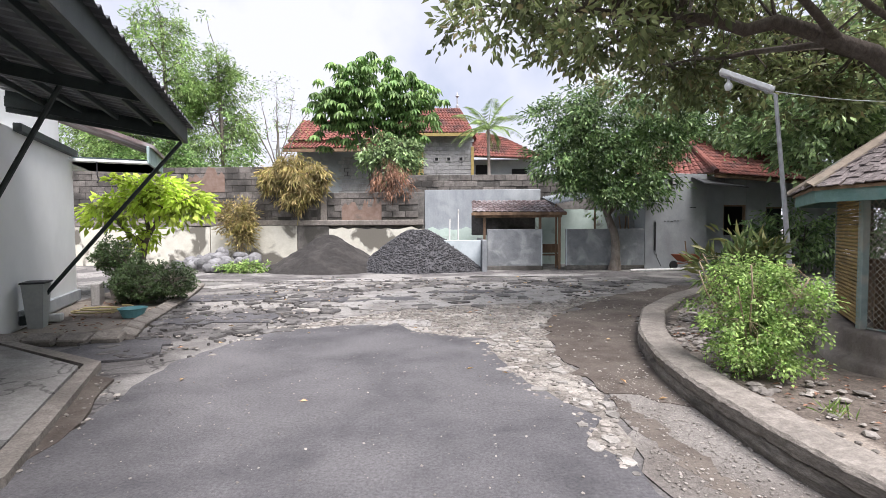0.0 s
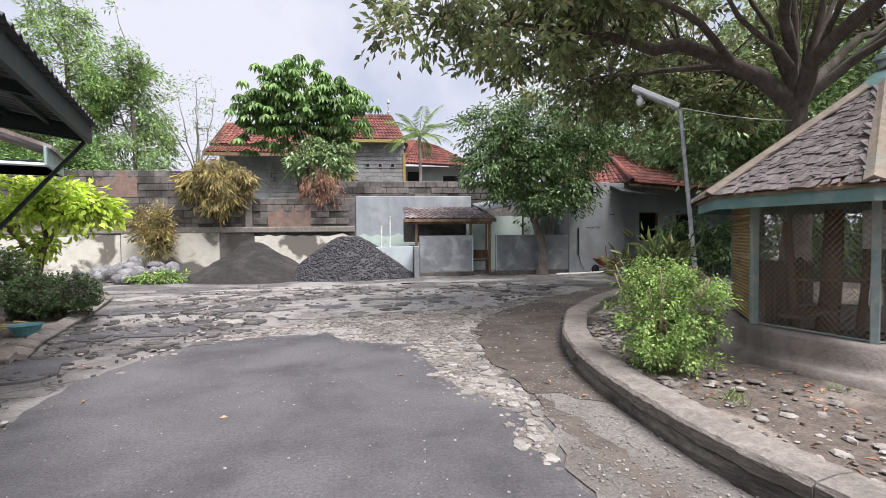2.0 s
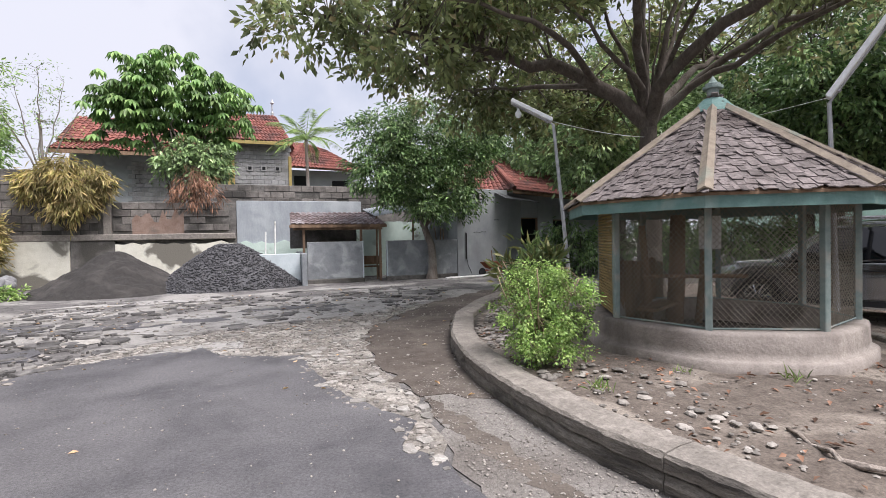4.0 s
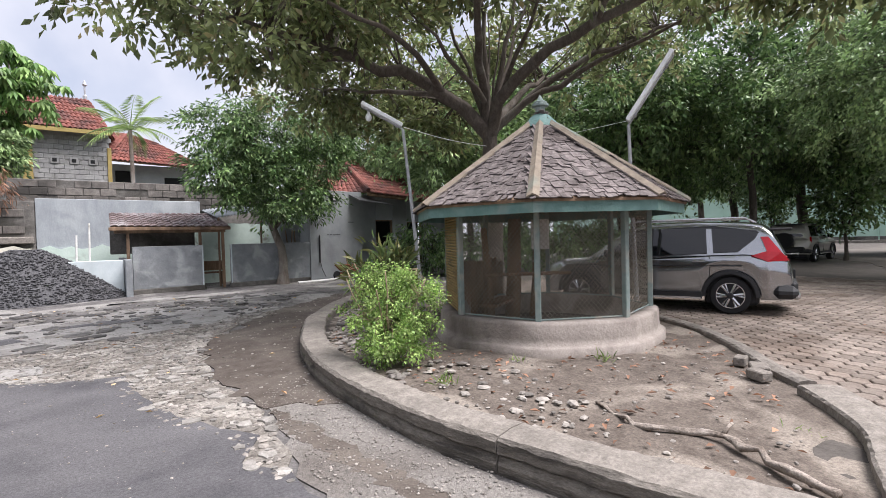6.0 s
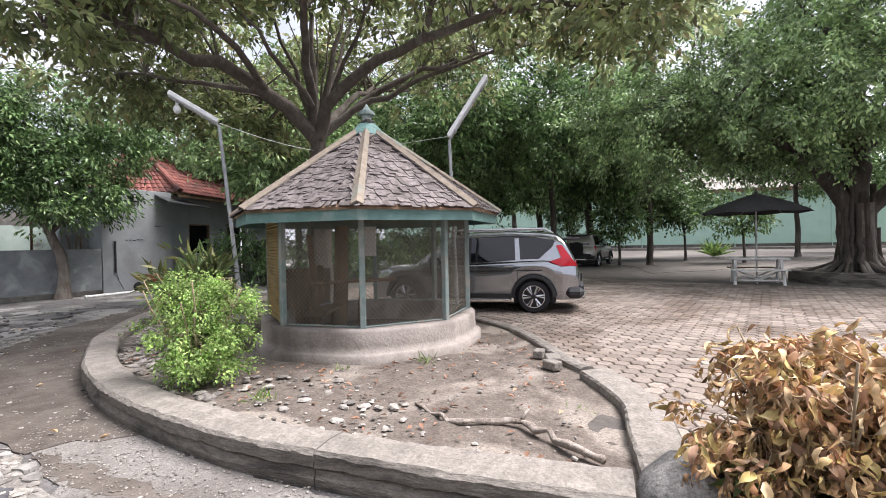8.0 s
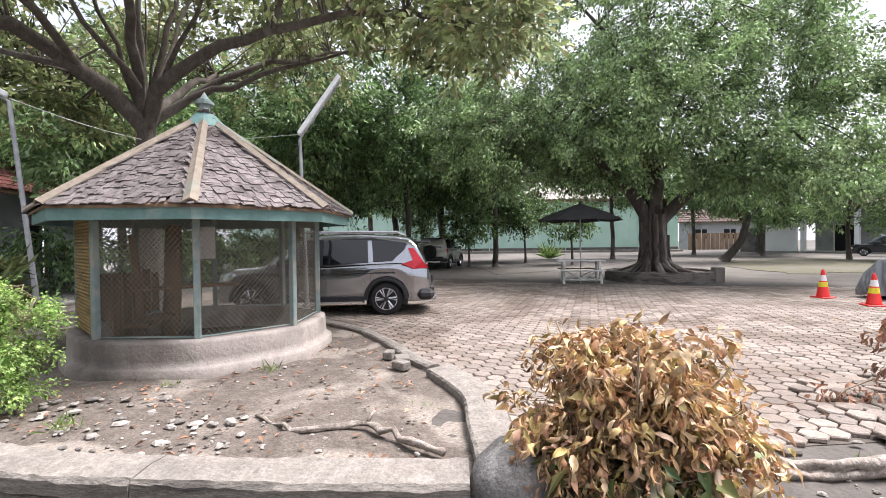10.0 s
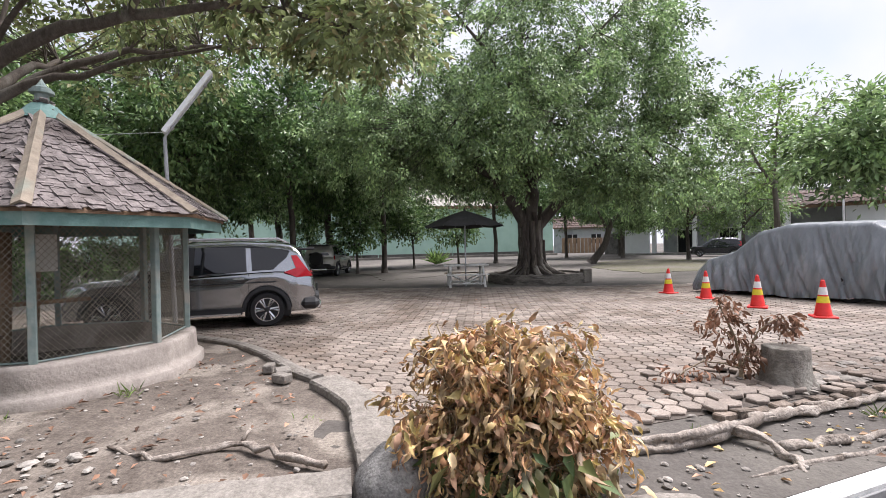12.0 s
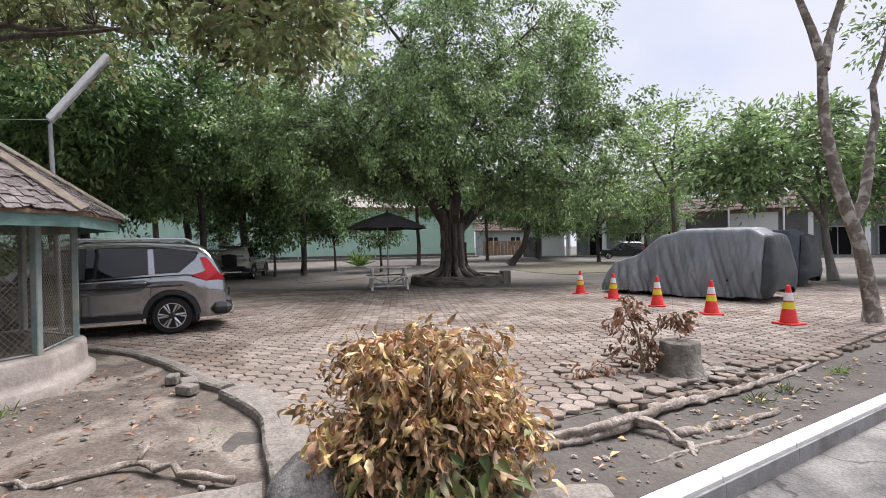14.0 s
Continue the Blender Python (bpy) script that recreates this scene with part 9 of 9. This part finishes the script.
strewn("asphalt_chips", "crumbled grey asphalt chips on the road", RUBBLE, 4200, 0.012, 0.09, 0.018, M_STONE, 31, 0.35)
strewn("asphalt_chips", "scattered grey asphalt chips", [(-7, 9), (-3.4, 6.2), (-2.5, 8.6), (2, 10.5), (5, 14), (3, 17), (-6, 16)], 1500, 0.02, 0.12, 0.024, M_STONE, 32, 0.35)
strewn("road_grains", "loose grit on the road", PATCH[:16] + [(-3, 1.5), (1.4, 1.5)], 700, 0.008, 0.028, 0.03, M_STONE, 33, 0.6)
strewn("dirt_chips", "small stones trodden into the damp dirt", [(1.45, 5.3), (1.33, 7.0), (1.62, 9.0), (2.3, 10.1), (4.2, 12.6), (6.5, 14.5), (8.0, 14), (5.2, 11.6), (3.6, 9.6), (2.75, 7.6), (2.42, 6.3), (2.3, 4.8)], 520, 0.01, 0.06, 0.022, M_STONE, 43, 0.5)
strewn("kerb_grit", "loose grit along the kerb", [(1.3, 2.2), (1.5, 5.5), (2.2, 6.5), (2.25, 4.3), (2.42, 2.6), (2.6, 1.6)], 2200, 0.008, 0.03, 0.018, M_STONE, 34, 0.6)
strewn("bed_chips", "pale stone chips in the planting bed", [(2.65, 5.6), (2.62, 3.6), (2.9, 2.6), (3.6, 2.6), (3.9, 3.8), (3.6, 4.9)], 150, 0.03, 0.15, 0.215, M_STONE, 35, 0.4)
strewn("bed_chips", "grey stone rubble at the back of the bed", [(2.8, 6.0), (3.1, 7.4), (4.6, 9.8), (5.0, 9.2), (3.9, 6.8), (3.4, 5.7)], 700, 0.03, 0.14, 0.22, M_STONE, 36, 0.4)
strewn("bed_chips", "small stone chips on the bed soil", [(2.7, 4.6), (3.2, 1.0), (5.2, 1.9), (7.2, 3.6), (5.0, 3.6), (3.9, 4.8)], 260, 0.012, 0.06, 0.21, M_STONE, 37, 0.5)
strewn("strip_chips", "small stone chips beside the paving", [(3.2, -0.8), (3.1, -1.6), (4.8, -4.9), (6.6, -7.2), (4.4, -2.6), (3.8, -1.4)], 260, 0.012, 0.07, 0.17, M_STONE, 38, 0.5)
strewn("broken_pavers", "broken paver pieces round the stump", [(5.2, -3.5), (4.6, -2.2), (4.3, -1.5), (4.8, -1.5), (5.5, -2.4), (6.6, -4.6), (6.2, -5.2)], 60, 0.08, 0.26, 0.2, M_KERB, 39, 0.35)
strewn("gutter_chips", "stone chips in the gutter", [(-4.6, 6.0), (-3.3, 3.2), (-2.9, 3.2), (-3.6, 5.6)], 120, 0.015, 0.07, 0.035, M_STONE, 40, 0.5)


def litter(label, poly, n, size, z, mat, seed):
    rng, rnd = np.random.default_rng(seed), random.Random(seed)
    P = []
    xs, ys = [p[0] for p in poly], [p[1] for p in poly]
    while len(P) < n:
        x, y = rnd.uniform(min(xs), max(xs)), rnd.uniform(min(ys), max(ys))
        if inside(x, y, poly):
            P.append((x, y, z + rnd.uniform(0.004, 0.02)))
    a = rng.random(n) * 6.283
    D = unit(np.stack([np.cos(a), np.sin(a), rng.normal(size=n) * 0.15], 1))
    N = unit(rng.normal(size=(n, 3)) * 0.25 + np.array([0, 0, 1.0]))
    L = size * rng.uniform(0.6, 1.2, n)
    return tagged(part("fallen_leaves", leaf_mesh("fallen_leaves", np.array(P), D, N, L, L * 0.45, mat), mat), label, "leaves", kind="stuff")


litter("fallen brown leaves in the planting bed", [(2.7, 5.8), (2.7, 3.2), (3.2, 1.1), (5.2, 1.9), (7.4, 3.8), (4.6, 4.2), (3.9, 6.2), (4.4, 8.8), (3.2, 7.4)], 260, 0.085, 0.225, G_DEAD, 51)
litter("fallen leaves on the road", [(-5, 8), (-3, 5), (1, 4), (2.3, 5), (2.4, 7), (4.4, 11), (6, 17), (-6, 17)], 90, 0.1, 0.03, G_DRY, 52)
litter("fallen leaves on the paving", [(5.0, 0.8), (9.0, 4.0), (14, 2), (12, -8), (6.6, -6.4), (4.6, -1.6)], 70, 0.08, 0.21, G_DEAD, 53)
litter("fallen leaves beside the white kerb", [(3.2, -0.8), (3.1, -1.6), (4.8, -4.9), (6.4, -7.0), (4.3, -2.6), (3.8, -1.4)], 60, 0.09, 0.18, G_DRY, 54)
litter("fallen leaves in the planter", [(-6.6, 7.5), (-5.3, 7.7), (-6.4, 10.8), (-8, 11), (-7.2, 8.6)], 160, 0.08, 0.11, G_DEAD, 55)
for i, (x, y, z, n, l) in enumerate(((4.95, 3.68, 0.2, 10, 0.2), (5.02, 3.62, 0.2, 12, 0.14), (4.3, 1.45, 0.2, 10, 0.1), (4.0, -1.75, 0.18, 30, 0.13), (4.5, -3.4, 0.17, 40, 0.13), (4.75, -3.9, 0.17, 40, 0.14), (5.3, -5.0, 0.17, 40, 0.14), (3.0, 4.1, 0.22, 30, 0.16), (4.2, 4.3, 0.2, 14, 0.12))):
    tuft("weed", (x, y, z), n, l, 0.07, G_GRASS, "small green weed on the soil", 200 + i, "weed", spread=0.05)["kind"] = "stuff"


# ---- hexagonal paving ----
def pavers():
    poly = [(3.4, 0.5), (3.95, 0.66), (4.64, 0.9), (5.12, 1.24), (5.58, 1.72), (5.98, 2.17), (6.68, 2.77), (7.28, 3.36), (7.77, 4.01), (8.07, 4.6), (8.47, 5.6), (8.87, 7.0), (9.9, 11.5), (19, 11.5), (17.6, 3), (17.2, -4), (18.5, -16),
            (9.6, -12), (6.98, -7.2), (5.9, -5.05), (5.0, -3.05), (4.56, -1.98), (4.2, -1.1)]
    ring = (20.1, -2.4)
    R = 0.1165
    bare = setting("paving", Build().prism(poly, 0.1, 0.172), M_DIRT, "hexagonal paver yard with dark dirt joints")
    g, t = R - 0.009, 0.034
    c6 = [(math.cos(k * math.pi / 3 + math.pi / 2), math.sin(k * math.pi / 3 + math.pi / 2)) for k in range(6)]
    vs = [(x * g, y * g, 0) for x, y in c6] + [(x * g, y * g, t - 0.009) for x, y in c6] + [(x * (g - 0.009), y * (g - 0.009), t) for x, y in c6]
    fs = [(k, (k + 1) % 6, 6 + (k + 1) % 6, 6 + k) for k in range(6)] + [(6 + k, 6 + (k + 1) % 6, 12 + (k + 1) % 6, 12 + k) for k in range(6)] + [tuple(range(12, 18))]
    me = Build().add(vs, fs).mesh("paver", M_PAVER, fix=False)
    rnd = random.Random(77)
    far, count = Build(), 0
    w, h = R * math.sqrt(3), R * 1.5
    rows = []
    for j in range(-98, 74):
        for i in range(0, 124):
            x, y = 3.0 + i * w + (w / 2 if j % 2 else 0), j * h
            if inside(x, y, poly) and math.hypot(x - ring[0], y - ring[1]) > 1.95:
                rows.append((x, y))
    rows.sort(key=lambda p: math.dist(p, (4.6, -0.2)))
    for x, y in rows:
        near_stump = math.dist((x, y), (5.3, -3.1)) < 1.3
        if near_stump and rnd.random() < 0.22:
            continue
        m = Matrix.Translation((x, y, 0.172 + rnd.uniform(-0.004, 0.004) + (rnd.uniform(0, 0.035) if near_stump else 0) + 0.006 * noise.noise(Vector((x * 0.6, y * 0.6, 0))))) @ Matrix.Rotation(rnd.uniform(-0.03, 0.03), 4, "Z") \
            @ Matrix.Rotation(rnd.uniform(-0.02, 0.02) * (6 if near_stump else 1), 4, "X") @ Matrix.Rotation(rnd.uniform(-0.02, 0.02) * (5 if near_stump else 1), 4, "Y")
        if count < 300:
            ob = new("paver", me)
            ob.parent = bare
            ob.matrix_basis = m
            count += 1
        else:
            far.add([m @ Vector(v) for v in vs], fs)
    part("pavers", far, M_PAVER_J, bare, kind="stuff", fix=False)


pavers()
